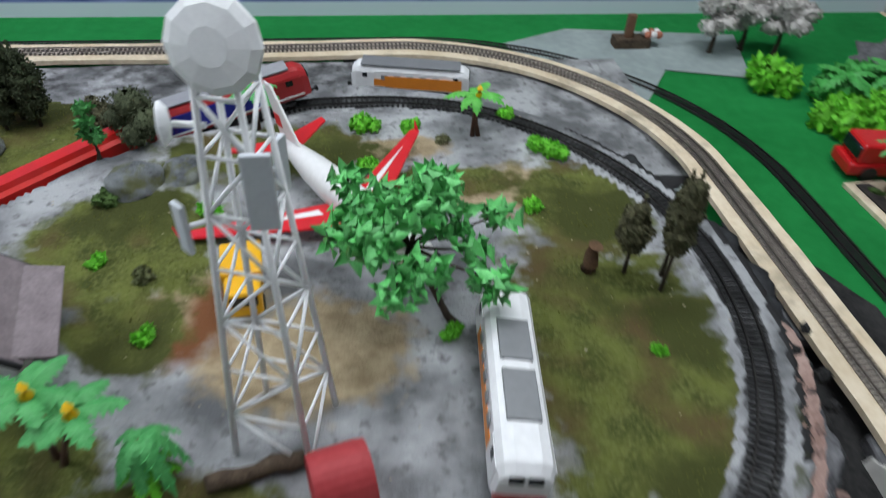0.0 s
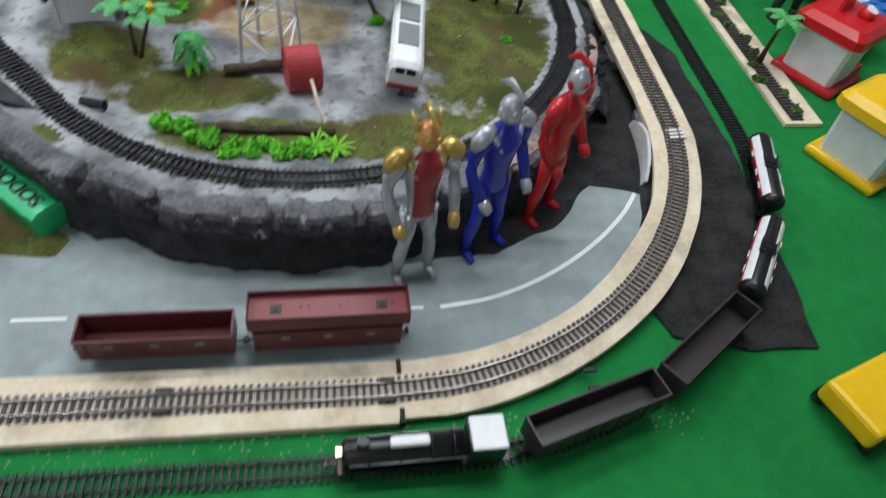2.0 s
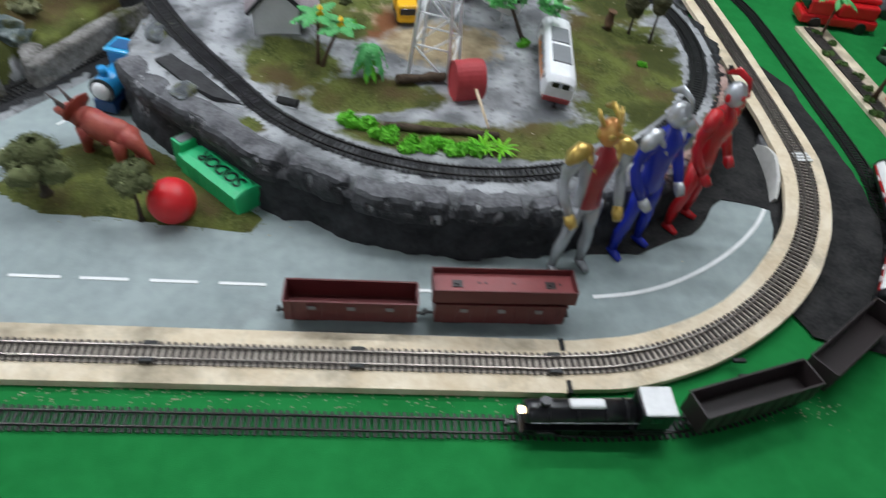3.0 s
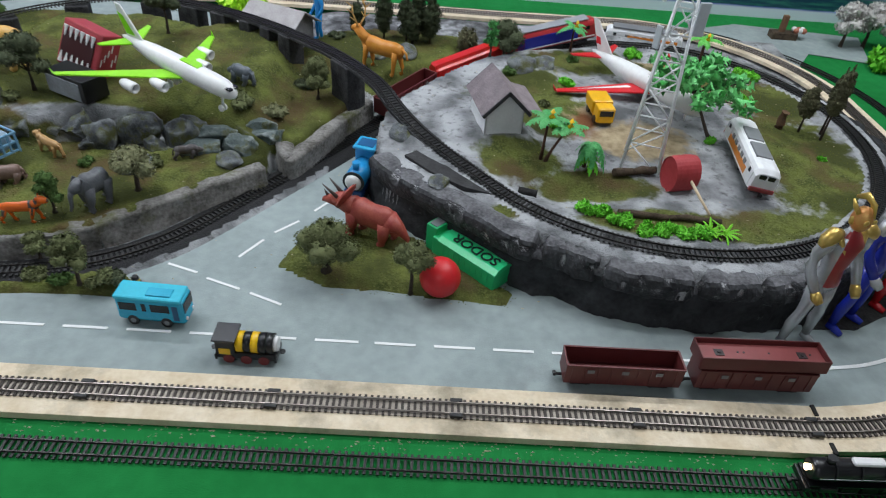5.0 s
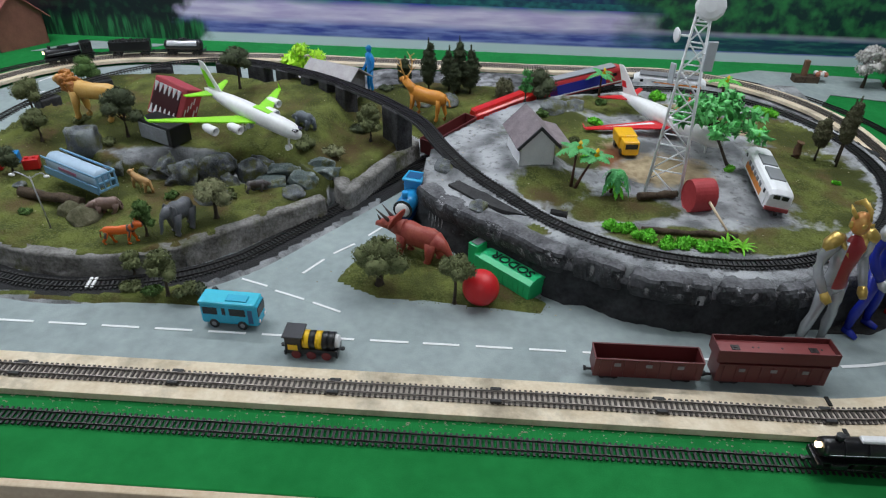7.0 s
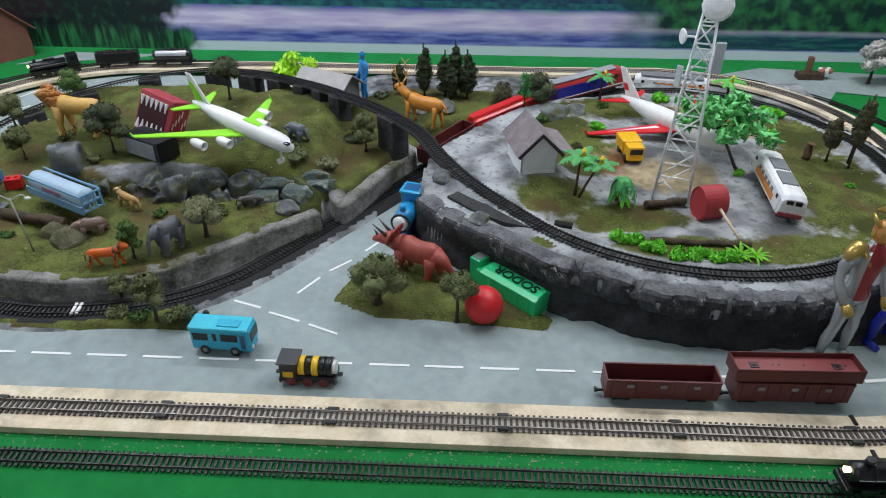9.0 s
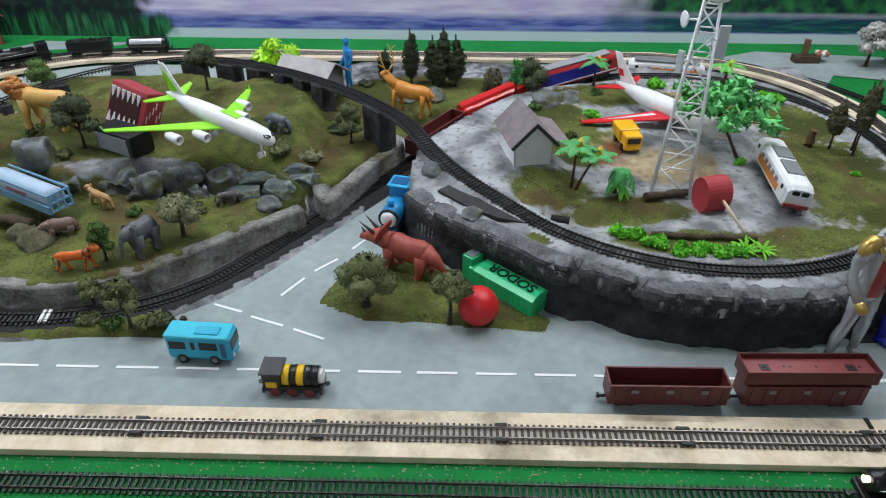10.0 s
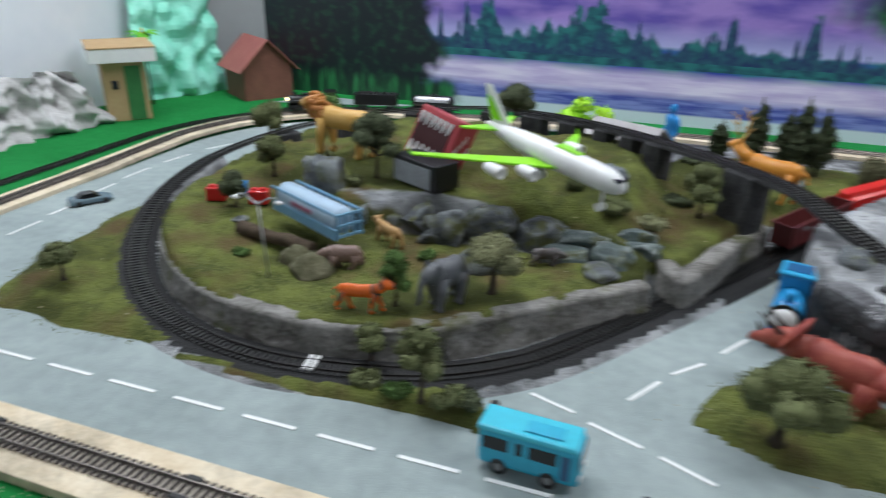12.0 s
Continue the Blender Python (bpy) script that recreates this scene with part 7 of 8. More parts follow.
    for v in g.verts:
        v.co.x *= 0.90
        v.co.y = v.co.y * 0.9 + v.co.z * lean
    return tagged(part(name, g, mats, None, label, at=m), category="toy figure", group="")


FSILV = mat("figure_silver", (0.52, 0.53, 0.55), 0.25, 0.5, (0.45, 0.46, 0.48), 30)
FGOLD = mat("figure_gold", (0.55, 0.36, 0.08), 0.28, 0.6, (0.62, 0.44, 0.14), 30)
FRED = plastic("figure_red", (0.50, 0.015, 0.02), 0.25)
FBLUE = plastic("figure_blue", (0.015, 0.03, 0.36), 0.25)
f1 = figure("toy_figure", "silver toy figure with red torso and gold head", T(0.690, 0.052, 0.004) @ pose(0, 0, 0, 0, 0, 197), 0.237, [plastic("figure_crimson", (0.34, 0.025, 0.03), 0.3), FSILV, mat("figure_amber", (0.55, 0.20, 0.07), 0.3, 0.3, (0.60, 0.36, 0.10), 60), FGOLD], 0.0, True, 0.85, True)
f2 = figure("toy_figure", "glossy blue toy figure with silver head", T(0.781, 0.094, 0.0045) @ pose(0, 0, 0, 0, 0, 212), 0.237, [FBLUE, FBLUE, FSILV, FSILV])
f3 = figure("toy_figure", "glossy red toy figure with silver head", T(0.872, 0.153, 0.0045) @ pose(0, 0, 0, 0, 0, 222), 0.232, [FRED, FRED, FSILV, FRED])
figure("toy_figure", "small plain blue toy figure behind the shed", T(-0.150, 1.015, ground(-0.150, 1.015)) @ pose(0, 0, 0, 0, 0, 120), 0.135, [BLUEP, BLUEP, BLUEP, BLUEP], crest=False)
f5 = figure("toy_figure", "large toy figure in dark olive clothing on felt", T(1.505, 0.70, 0.0) @ pose(0, 0, 0, 0, 0, 200), 0.30, [plastic("olive_cloth", (0.03, 0.045, 0.03), 0.8), plastic("olive_cloth", (0.03, 0.045, 0.03), 0.8), BLACKP, BLACKP], crest=False)
f6 = figure("toy_figure", "large toy figure in navy clothing on felt", T(1.60, 0.78, 0.0) @ pose(0, 0, 0, 0, 0, 190), 0.28, [plastic("navy_cloth", (0.012, 0.02, 0.05), 0.8), plastic("navy_cloth", (0.012, 0.02, 0.05), 0.8), BLACKP, BLACKP], crest=False)

# ---------------------------------------------------------------- plants
def leafmat(name, c1, c2, rough=0.75, spec=0.25, vary=0.3):
    m = mat(name, c1, rough, 0, c2, 90, 0.3, 400, spec)
    nt = m.node_tree
    g = nt.nodes.new("ShaderNodeNewGeometry")
    hs = nt.nodes.new("ShaderNodeHueSaturation")
    mr = nt.nodes.new("ShaderNodeMapRange")
    mr.inputs[3].default_value, mr.inputs[4].default_value = 1 - vary, 1 + vary
    nt.links.new(g.outputs["Random Per Island"], mr.inputs[0])
    nt.links.new(mr.outputs[0], hs.inputs["Value"])
    b_ = nt.nodes["Principled BSDF"]
    src = b_.inputs["Base Color"].links[0].from_socket
    nt.links.new(src, hs.inputs["Color"])
    nt.links.new(hs.outputs[0], b_.inputs["Base Color"])
    return m


OLIVE = leafmat("olive_foam", (0.095, 0.112, 0.045), (0.155, 0.17, 0.08), 0.95)
DARKOLIVE = leafmat("dark_foam", (0.055, 0.07, 0.038), (0.09, 0.105, 0.058), 0.95)
PALEFOAM = leafmat("pale_olive_foam", (0.16, 0.17, 0.085), (0.24, 0.24, 0.135), 0.95)
MIDGREEN = leafmat("mid_green_foam", (0.06, 0.115, 0.03), (0.10, 0.17, 0.05), 0.95)
CONIFER = leafmat("conifer_foam", (0.03, 0.042, 0.022), (0.055, 0.068, 0.034), 0.95)
BROWNTREE = leafmat("brown_foam", (0.075, 0.078, 0.042), (0.115, 0.11, 0.06), 0.95)
LEAFG = leafmat("plastic_leaf_green", (0.045, 0.30, 0.055), (0.085, 0.42, 0.09), 0.5, 0.4)
LIMEG = leafmat("lime_leaf", (0.42, 0.78, 0.03), (0.52, 0.86, 0.06), 0.45, 0.4, 0.15)
MINT = leafmat("fern_green", (0.045, 0.29, 0.07), (0.12, 0.46, 0.15), 0.5, 0.35)
BRIGHT = leafmat("bright_shrub", (0.10, 0.42, 0.02), (0.16, 0.55, 0.04), 0.6, 0.3)
BLOSSOM = leafmat("grey_blossom", (0.40, 0.38, 0.36), (0.58, 0.56, 0.53), 0.8)
TRUNK = mat("tree_trunk", (0.028, 0.02, 0.013), 0.9, 0, (0.06, 0.045, 0.03), 90, 0.6)
PALMTRUNK = mat("palm_trunk", (0.06, 0.025, 0.014), 0.8, 0, (0.11, 0.05, 0.03), 120, 0.5)


def leaves(name, lumps, n, size, material, parent, rng, flat=0.35, fill=0.55, core=0.82):
    """A crown of many small folded leaves about the lumps (x, y, z, rx, ry, rz)."""
    V, Q = [], []
    vol = [a[3] * a[4] * a[5] for a in lumps]
    tot = sum(v ** 0.67 for v in vol)
    for (cx, cy, cz, rx, ry, rz), v in zip(lumps, vol):
        if core:
            base = len(V)
            for i in range(5):
                for j in range(8):
                    th, ph = math.pi * (i + 0.5) / 5, 2 * math.pi * j / 8
                    k = core * (1 + 0.22 * rng.uniform(-1, 1))
                    V.append((cx + rx * k * math.sin(th) * math.cos(ph), cy + ry * k * math.sin(th) * math.sin(ph), cz + rz * k * math.cos(th)))
            for i in range(4):
                for j in range(8):
                    Q.append((base + i * 8 + j, base + i * 8 + (j + 1) % 8, base + (i + 1) * 8 + (j + 1) % 8, base + (i + 1) * 8 + j))
        for _ in range(max(6, int(2.2 * n * v ** 0.67 / tot))):
            d = Vector((rng.gauss(0, 1), rng.gauss(0, 1), rng.gauss(0, 1))).normalized()
            r = fill + (1.06 - fill) * rng.random() ** 0.45
            c = Vector((cx + rx * d.x * r, cy + ry * d.y * r, cz + rz * d.z * r))
            a = Vector((rng.gauss(0, 1), rng.gauss(0, 1), rng.gauss(0, 1))).normalized()
            w = a.cross(d)
            w = w.normalized() if w.length > 0.1 else Vector((1, 0, 0))
            s = size * rng.uniform(0.6, 1.3)
            nrm = a.cross(w)
            b0 = len(V)
            V += [c - a * s, c + w * s * 0.55 + nrm * s * flat, c + a * s, c - w * s * 0.55 + nrm * s * flat]
            Q += [(b0, b0 + 1, b0 + 2), (b0, b0 + 2, b0 + 3)]
    return raw(name, V, Q, material, parent, "", "", True)


def tree(x, y, h, crown, material, label, seed, trunk_h=0.5, n=1300, size=0.0025, z=None, rt=0.0028, lean=(0, 0), category="model tree", forks=3, spread=0.62, flat=0.35, core=0.82, lump=1.0):
    """A small scenic tree: tapered trunk, limbs, and an uneven crown."""
    rng = random.Random(seed)
    root = thing("tree", label, category, T(x, y, (ground(x, y) if z is None else z) - 0.001))
    g = B()
    top = Vector((lean[0], lean[1], h * trunk_h))
    bodytube(g, [(0, 0, 0, rt * 1.8), (lean[0] * 0.2, lean[1] * 0.2, h * 0.06, rt * 1.15), (lean[0] * 0.6 + 0.001, lean[1] * 0.6, h * trunk_h * 0.55, rt * 0.9), (*top, rt * 0.7)], 8)
    lumps = []
    for k in range(forks + 4):
        a = 2.399 * k + rng.uniform(-0.4, 0.4)
        rr = crown * spread * (0.35 + 0.65 * (k % 3) / 2)
        e = top + Vector((rr * math.cos(a), rr * math.sin(a), (h - h * trunk_h) * rng.uniform(0.15, 0.72)))
        bodytube(g, [(*top, rt * 0.6), (*(top.lerp(e, 0.5) + Vector((0, 0, -0.002))), rt * 0.45), (*e, rt * 0.2)], 6)
        s = crown * rng.uniform(0.36, 0.55) * lump
        lumps.append((e.x, e.y, e.z, s, s * rng.uniform(0.85, 1.1), s * rng.uniform(0.6, 0.85)))
    lumps.append((top.x, top.y, h - crown * 0.35, crown * 0.55 * lump, crown * 0.55 * lump, crown * 0.4 * lump))
    part("trunk", g, TRUNK, root)
    leaves("crown", lumps, n, size, material, root, rng, flat, 0.55 if core else 0.2, core)
    return root


def conifer(x, y, h, r, material, label, seed, z=None, n=800, bare=0.2):
    rng = random.Random(seed)
    root = thing("tree", label, "model tree", T(x, y, (ground(x, y) if z is None else z) - 0.001))
    g = B()
    bodytube(g, [(0, 0, 0, 0.0028), (0, 0, h * 0.2, 0.002), (0.001, 0, h * 0.6, 0.0014), (0, 0, h * 0.96, 0.0006)], 7)
    part("trunk", g, TRUNK, root)
    lumps = []
    m = 7
    for k in range(m):
        f = bare + (1 - bare) * (k + 0.3) / m
        w = r * (math.sin(math.pi * min(1, (f - bare) / (1 - bare) * 0.85 + 0.22)) ** 0.8) * rng.uniform(0.85, 1.1)
        lumps.append((rng.uniform(-1, 1) * r * 0.18, rng.uniform(-1, 1) * r * 0.18, h * f, w, w, h * (1 - bare) / m * 0.85))
    leaves("crown", lumps, int(n * 1.5), 0.0027, material, root, rng)
    return root


def frond(g, base, az, L, droop, w, lift=0.9):
    """One palm leaf with a folded rib and cut edges."""
    d = Vector((math.cos(az), math.sin(az), 0))
    s = Vector((-d.y, d.x, 0))
    n = 7
    prev = None
    for k in range(n + 1):
        t = k / n
        p = Vector(base) + d * (L * t) + Vector((0, 0, L * (lift * t - droop * t * t)))
        ww = w * math.sin(math.pi * (0.12 + 0.86 * t)) ** 0.7 if t < 1 else 0.0005
        row = [g.verts.new(p + s * ww - Vector((0, 0, ww * 0.45))), g.verts.new(p), g.verts.new(p - s * ww - Vector((0, 0, ww * 0.45)))]
        mid = [g.verts.new(p + d * (L / n * 0.42) + s * ww * 0.55 - Vector((0, 0, ww * 0.2))), g.verts.new(p + d * (L / n * 0.42) - s * ww * 0.55 - Vector((0, 0, ww * 0.2)))]
        if prev:
            pr, pm = prev
            g.faces.new((pr[1], pr[0], pm[0]))
            g.faces.new((pr[1], pm[0], row[1]))
            g.faces.new((pr[2], pr[1], pm[1]))
            g.faces.new((pm[1], pr[1], row[1]))
            g.faces.new((pm[0], row[0], row[1]))
            g.faces.new((pm[1], row[1], row[2]))
        prev = (row, mid)


def palm(x, y, h, L, label, seed, nfr=7, z=None, lean=(0.0, 0.0), nut=True, material=None, droop=0.75, trunks=1, w=0.010):
    rng = random.Random(seed)
    root = thing("palm_tree", label, "model palm", T(x, y, (ground(x, y) if z is None else z) - 0.001))
    for q in range(trunks):
        g = B()
        bx_ = 0.004 * q
        bodytube(g, [(bx_ * 2, 0, 0, 0.0036), (bx_ + lean[0] * 0.3, lean[1] * 0.3, h * 0.35, 0.0024), (lean[0] * 0.7 + bx_ * 0.5, lean[1] * 0.7, h * 0.7, 0.0022), (lean[0], lean[1], h, 0.002)], 8)
        part("trunk", g, PALMTRUNK, root)
    for k in range(nfr):
        g = B()
        frond(g, (lean[0], lean[1], h), 2 * math.pi * k / nfr + rng.uniform(-0.25, 0.25), L * rng.uniform(0.85, 1.12), droop * rng.uniform(0.8, 1.25), w, rng.uniform(0.35, 0.85))
        part("frond", g, material or MINT, root)
    if nut:
        g = B()
        bodytube(g, [(lean[0] + 0.003, lean[1] - 0.004, h - 0.003, 0.002), (lean[0] + 0.004, lean[1] - 0.005, h + 0.004, 0.0055), (lean[0] + 0.004, lean[1] - 0.005, h + 0.012, 0.0042), (lean[0] + 0.004, lean[1] - 0.005, h + 0.018, 0.001)], 10)
        part("fruit", g, YELP, root, "yellow plastic fruit")
    return root


def bush(x, y, r, material, label, seed, n=260, z=None, size=0.0042, lumps=5, squat=0.7, group=""):
    rng = random.Random(seed)
    ls = [(rng.uniform(-1, 1) * r * 0.6, rng.uniform(-1, 1) * r * 0.6, r * squat * rng.uniform(0.4, 0.7), r * rng.uniform(0.4, 0.6), r * rng.uniform(0.4, 0.6), r * squat * rng.uniform(0.5, 0.7)) for _ in range(lumps)]
    ob = leaves("bush", ls, n, size, material, None, rng)
    ob.matrix_basis = T(x, y, (ground(x, y) if z is None else z) - 0.001)
    return tagged(ob, label, "shrub", group)


# plateau
rng_ = random.Random(3)
CRINKLE = leafmat("crinkled_leaf_green", (0.07, 0.38, 0.08), (0.17, 0.58, 0.19), 0.45, 0.4, 0.35)
bt = tree(0.672, 0.482, 0.148, 0.078, CRINKLE, "broad bright green plastic-leaved tree", 11, 0.52, 430, 0.0090, rt=0.0032, lean=(-0.045, 0.035), forks=11, spread=1.18, flat=0.6, core=0.0, lump=0.66)
palm(0.335, 0.368, 0.080, 0.038, "green palm with yellow fruit by house", 1, 7, lean=(0.002, 0.002), w=0.0115, droop=0.55)
palm(0.342, 0.362, 0.072, 0.036, "green palm with yellow fruit by house", 2, 7, lean=(0.026, -0.006), w=0.0115, droop=0.6)
palm(0.408, 0.352, 0.050, 0.030, "dark green fern with bright hanging leaf", 5, 9, lean=(0.004, -0.008), nut=False, droop=1.9, w=0.009)
palm(0.412, 0.338, 0.026, 0.024, "bright green hanging fern frond", 6, 7, nut=False, droop=1.1, material=BRIGHT, w=0.007)
palm(0.745, 0.830, 0.062, 0.040, "bright palm with a yellow fruit", 3, 8, material=leafmat("palm_lime", (0.08, 0.42, 0.06), (0.16, 0.55, 0.10), 0.45), trunks=2)
palm(0.455, 0.865, 0.058, 0.038, "green palm at the back of the loop", 4, 8)
conifer(0.866, 0.545, 0.105, 0.0185, BROWNTREE, "dark brown-green conifer on the plateau turf", 21, bare=0.35)
conifer(0.895, 0.512, 0.155, 0.0155, BROWNTREE, "tall dark green conifer on the plateau turf", 22, bare=0.4)
conifer(0.904, 0.534, 0.138, 0.0145, BROWNTREE, "tall dark conifer beside another one", 23, bare=0.4)
for k in range(9):
    bush(0.395 + 0.021 * k + rng_.uniform(-0.006, 0.006), 0.222 - 0.05 * smooth01(0, 5, k) + rng_.uniform(-0.006, 0.006), 0.0165, BRIGHT, "bright green shrub in a row beside the track", 40 + k, 240, size=0.0048, group="front shrub row")
for k, (x, y) in enumerate(((0.575, 0.178), (0.600, 0.176))):
    palm(x, y, 0.006, 0.026, "spiky bright green grass tuft", 60 + k, 13, nut=False, droop=0.5, material=leafmat("spiky_lime", (0.14, 0.50, 0.02), (0.22, 0.62, 0.03), 0.5), w=0.0028)
for k, (x, y, r, m_) in enumerate(((0.60, 0.86, 0.022, BRIGHT), (0.66, 0.845, 0.015, BRIGHT), (0.85, 0.77, 0.020, BRIGHT), (0.83, 0.785, 0.018, BRIGHT), (0.60, 0.755, 0.016, BRIGHT), (0.80, 0.87, 0.014, BRIGHT), (0.42, 0.665, 0.018, BRIGHT), (0.665, 0.47, 0.012, BRIGHT), (0.375, 0.49, 0.010, BRIGHT), (0.86, 0.43, 0.006, BRIGHT), (0.30, 0.70, 0.016, MIDGREEN), (0.45, 0.80, 0.013, MIDGREEN), (0.70, 0.81, 0.010, PALEFOAM), (0.79, 0.66, 0.012, BRIGHT), (0.36, 0.57, 0.012, OLIVE), (0.31, 0.60, 0.012, BRIGHT))):
    bush(x, y, r, m_, "low leafy green shrub on the plateau", 80 + k, 200, size=0.0045, group="plateau shrubs")
# between the loops
tree(0.300, 0.862, 0.108, 0.050, DARKOLIVE, "round dark foam tree behind the low track", 31, 0.45, 1530)
tree(0.265, 0.80, 0.082, 0.020, leafmat("vine_green", (0.04, 0.20, 0.05), (0.08, 0.30, 0.08), 0.5), "thin light green leafy plant", 32, 0.3, 160, 0.0058, forks=4, core=0.0)
bush(0.212, 0.955, 0.034, BROWNTREE, "round brown-green foam bush", 33, 500, squat=1.3, size=0.0036)
for k, (x, y, h, r) in enumerate(((-0.052, 1.0, 0.088, 0.022), (0.014, 0.992, 0.145, 0.022), (0.070, 0.985, 0.128, 0.022), (0.098, 0.995, 0.150, 0.024), (0.128, 0.975, 0.135, 0.024), (0.085, 0.965, 0.10, 0.02))):
    conifer(x, y, h, r, CONIFER, "dark conifer in a group behind the bridge", 50 + k, bare=0.18, n=700)
tree(-0.335, 1.0, 0.150, 0.044, LIMEG, "vivid lime plastic plant behind the track", 34, 0.3, 420, 0.0075, z=0.003, forks=6, spread=1.0, flat=0.1, core=0.0)
tree(-0.088, 0.604, 0.088, 0.036, OLIVE, "olive foam tree beside the bridge", 35, 0.3, 1190)
# island by the dinosaur
tree(-0.006, 0.140, 0.088, 0.050, OLIVE, "clumpy olive foam tree on the turf wedge", 36, 0.42, 1530, rt=0.0055)
tree(0.125, 0.105, 0.090, 0.035, OLIVE, "small green foam tree beside red ball", 37, 0.68, 884)
# left island
tree(-0.330, 0.270, 0.080, 0.041, PALEFOAM, "pale mushroom-shaped foam tree on the turf", 38, 0.55, 1360, rt=0.004)
tree(-0.430, 0.195, 0.072, 0.024, MIDGREEN, "small green tree among toy animals", 39, 0.35, 714)
tree(-0.432, 0.128, 0.05, 0.024, OLIVE, "small olive shrub tree by the kerb", 41, 0.3, 714)
tree(-0.350, 0.074, 0.088, 0.034, OLIVE, "thin olive tree beside the track", 42, 0.5, 816)
tree(-0.424, 0.748, 0.102, 0.044, DARKOLIVE, "dark flat-topped foam tree behind the airliner", 43, 0.5, 1190)
tree(-0.877, 0.878, 0.135, 0.042, MIDGREEN, "round green foam tree beside the road", 44, 0.6, 1020)
tree(-0.592, 0.50, 0.108, 0.048, DARKOLIVE, "dark scraggly foam tree beside the lion", 45, 0.35, 1530)
tree(-0.850, 0.592, 0.10, 0.038, OLIVE, "tall olive foam tree at island edge", 46, 0.6, 1020)
tree(-0.80, 0.52, 0.075, 0.034, OLIVE, "olive foam tree at the island edge", 47, 0.4, 850)
tree(-0.775, 0.37, 0.06, 0.028, DARKOLIVE, "low dark foam tree by toy blocks", 48, 0.3, 850)
tree(-0.905, 0.15, 0.058, 0.030, OLIVE, "small dark tree on the road verge", 49, 0.5, 544)
for k, (x, y, r, m_) in enumerate(((-0.70, 0.44, 0.03, PALEFOAM), (-0.62, 0.46, 0.02, OLIVE), (-0.36, 0.33, 0.022, PALEFOAM), (-0.20, 0.50, 0.03, OLIVE), (-0.16, 0.52, 0.026, PALEFOAM), (-0.28, 0.55, 0.02, OLIVE), (-0.44, 0.34, 0.016, MIDGREEN), (-0.33, 0.35, 0.02, OLIVE), (-0.12, 0.66, 0.026, DARKOLIVE), (-0.32, 0.080, 0.022, OLIVE), (-0.42, 0.085, 0.018, OLIVE), (-0.30, 0.085, 0.018, DARKOLIVE), (-0.38, 0.075, 0.016, MIDGREEN), (-0.74, 0.60, 0.022, OLIVE), (-0.35, 0.60, 0.02, OLIVE), (0.16, 0.86, 0.02, DARKOLIVE), (-0.10, 0.97, 0.02, DARKOLIVE), (-0.68, 0.245, 0.012, MIDGREEN))):
    bush(x, y, r, m_, "low olive foam bush on the turf", 120 + k, 220, size=0.0036, squat=0.55, group="island bushes")
# rocks
for k, (x, y, r, s) in enumerate(((-0.655, 0.445, 0.036, 1.1), (-0.57, 0.245, 0.032, 0.55), (-0.60, 0.265, 0.03, 0.6), (-0.21, 0.375, 0.026, 0.4), (-0.365, 0.345, 0.034, 0.6), (0.33, 0.72, 0.035, 0.5), (0.38, 0.74, 0.03, 0.5), (0.07, 0.90, 0.035, 0.5), (0.0, 0.88, 0.03, 0.5), (0.10, 0.42, 0.03, 0.5), (0.06, 0.70, 0.02, 0.5), (0.16, 0.27, 0.02, 0.35), (-0.74, 0.33, 0.014, 0.5), (-0.70, 0.31, 0.008, 0.6), (-0.69, 0.318, 0.007, 0.6))):
    dusted = k in (1, 2)
    crag("rock", mat("turf_dusted_rock", (0.06, 0.06, 0.028), 0.9, 0, (0.15, 0.14, 0.09), 35, 0.8, 200, 0.2) if dusted else CRAGM, "turf-dusted boulder on the layout" if dusted else "rough blue-grey boulder on the layout", T(x, y, ground(x, y) + r * s * 0.25) @ pose(0, 0, 0, 0, 0, 40 * k), (r * 1.1, r * 0.95, r * s * 1.1), 400 + k, 9, 3, (0.6, 0.9))

PINK = mat("pinkish_rubble", (0.16, 0.10, 0.085), 0.85, 0, (0.30, 0.20, 0.17), 40, 0.8)
V, Q = [], []
for k in range(141):
    a = math.radians(-64 + 0.42 * k)
    fade = smooth01(0, 12, k) * (1 - smooth01(120, 140, k))
    for j in range(8):
        r_ = 0.4345 + 0.0042 * j * (0.35 + 0.65 * fade)
        c = Vector((RCX + r_ * math.cos(a), RCY + r_ * math.sin(a), 0))
        V.append(c + Vector((0.002 * noise.noise(c * 90), 0.002 * noise.noise(c * 90 + Vector((5, 0, 0))), 0.0945 + 0.0045 * abs(noise.noise(c * 70)) + 0.0022 * noise.noise(c * 190) - (0.03 if j == 7 else 0.004 if j == 0 else 0))))
for k in range(140):
    for j in range(7):
        Q.append((k * 8 + j, k * 8 + j + 1, k * 8 + j + 9, k * 8 + j + 8))
raw("trim", V, Q, mat("pink_plaster", (0.24, 0.15, 0.125), 0.9, 0, (0.42, 0.30, 0.26), 45, 1.0, 170, 0.2, 8), None, "crumbly pinkish plaster strip edging the raised track", "structure")
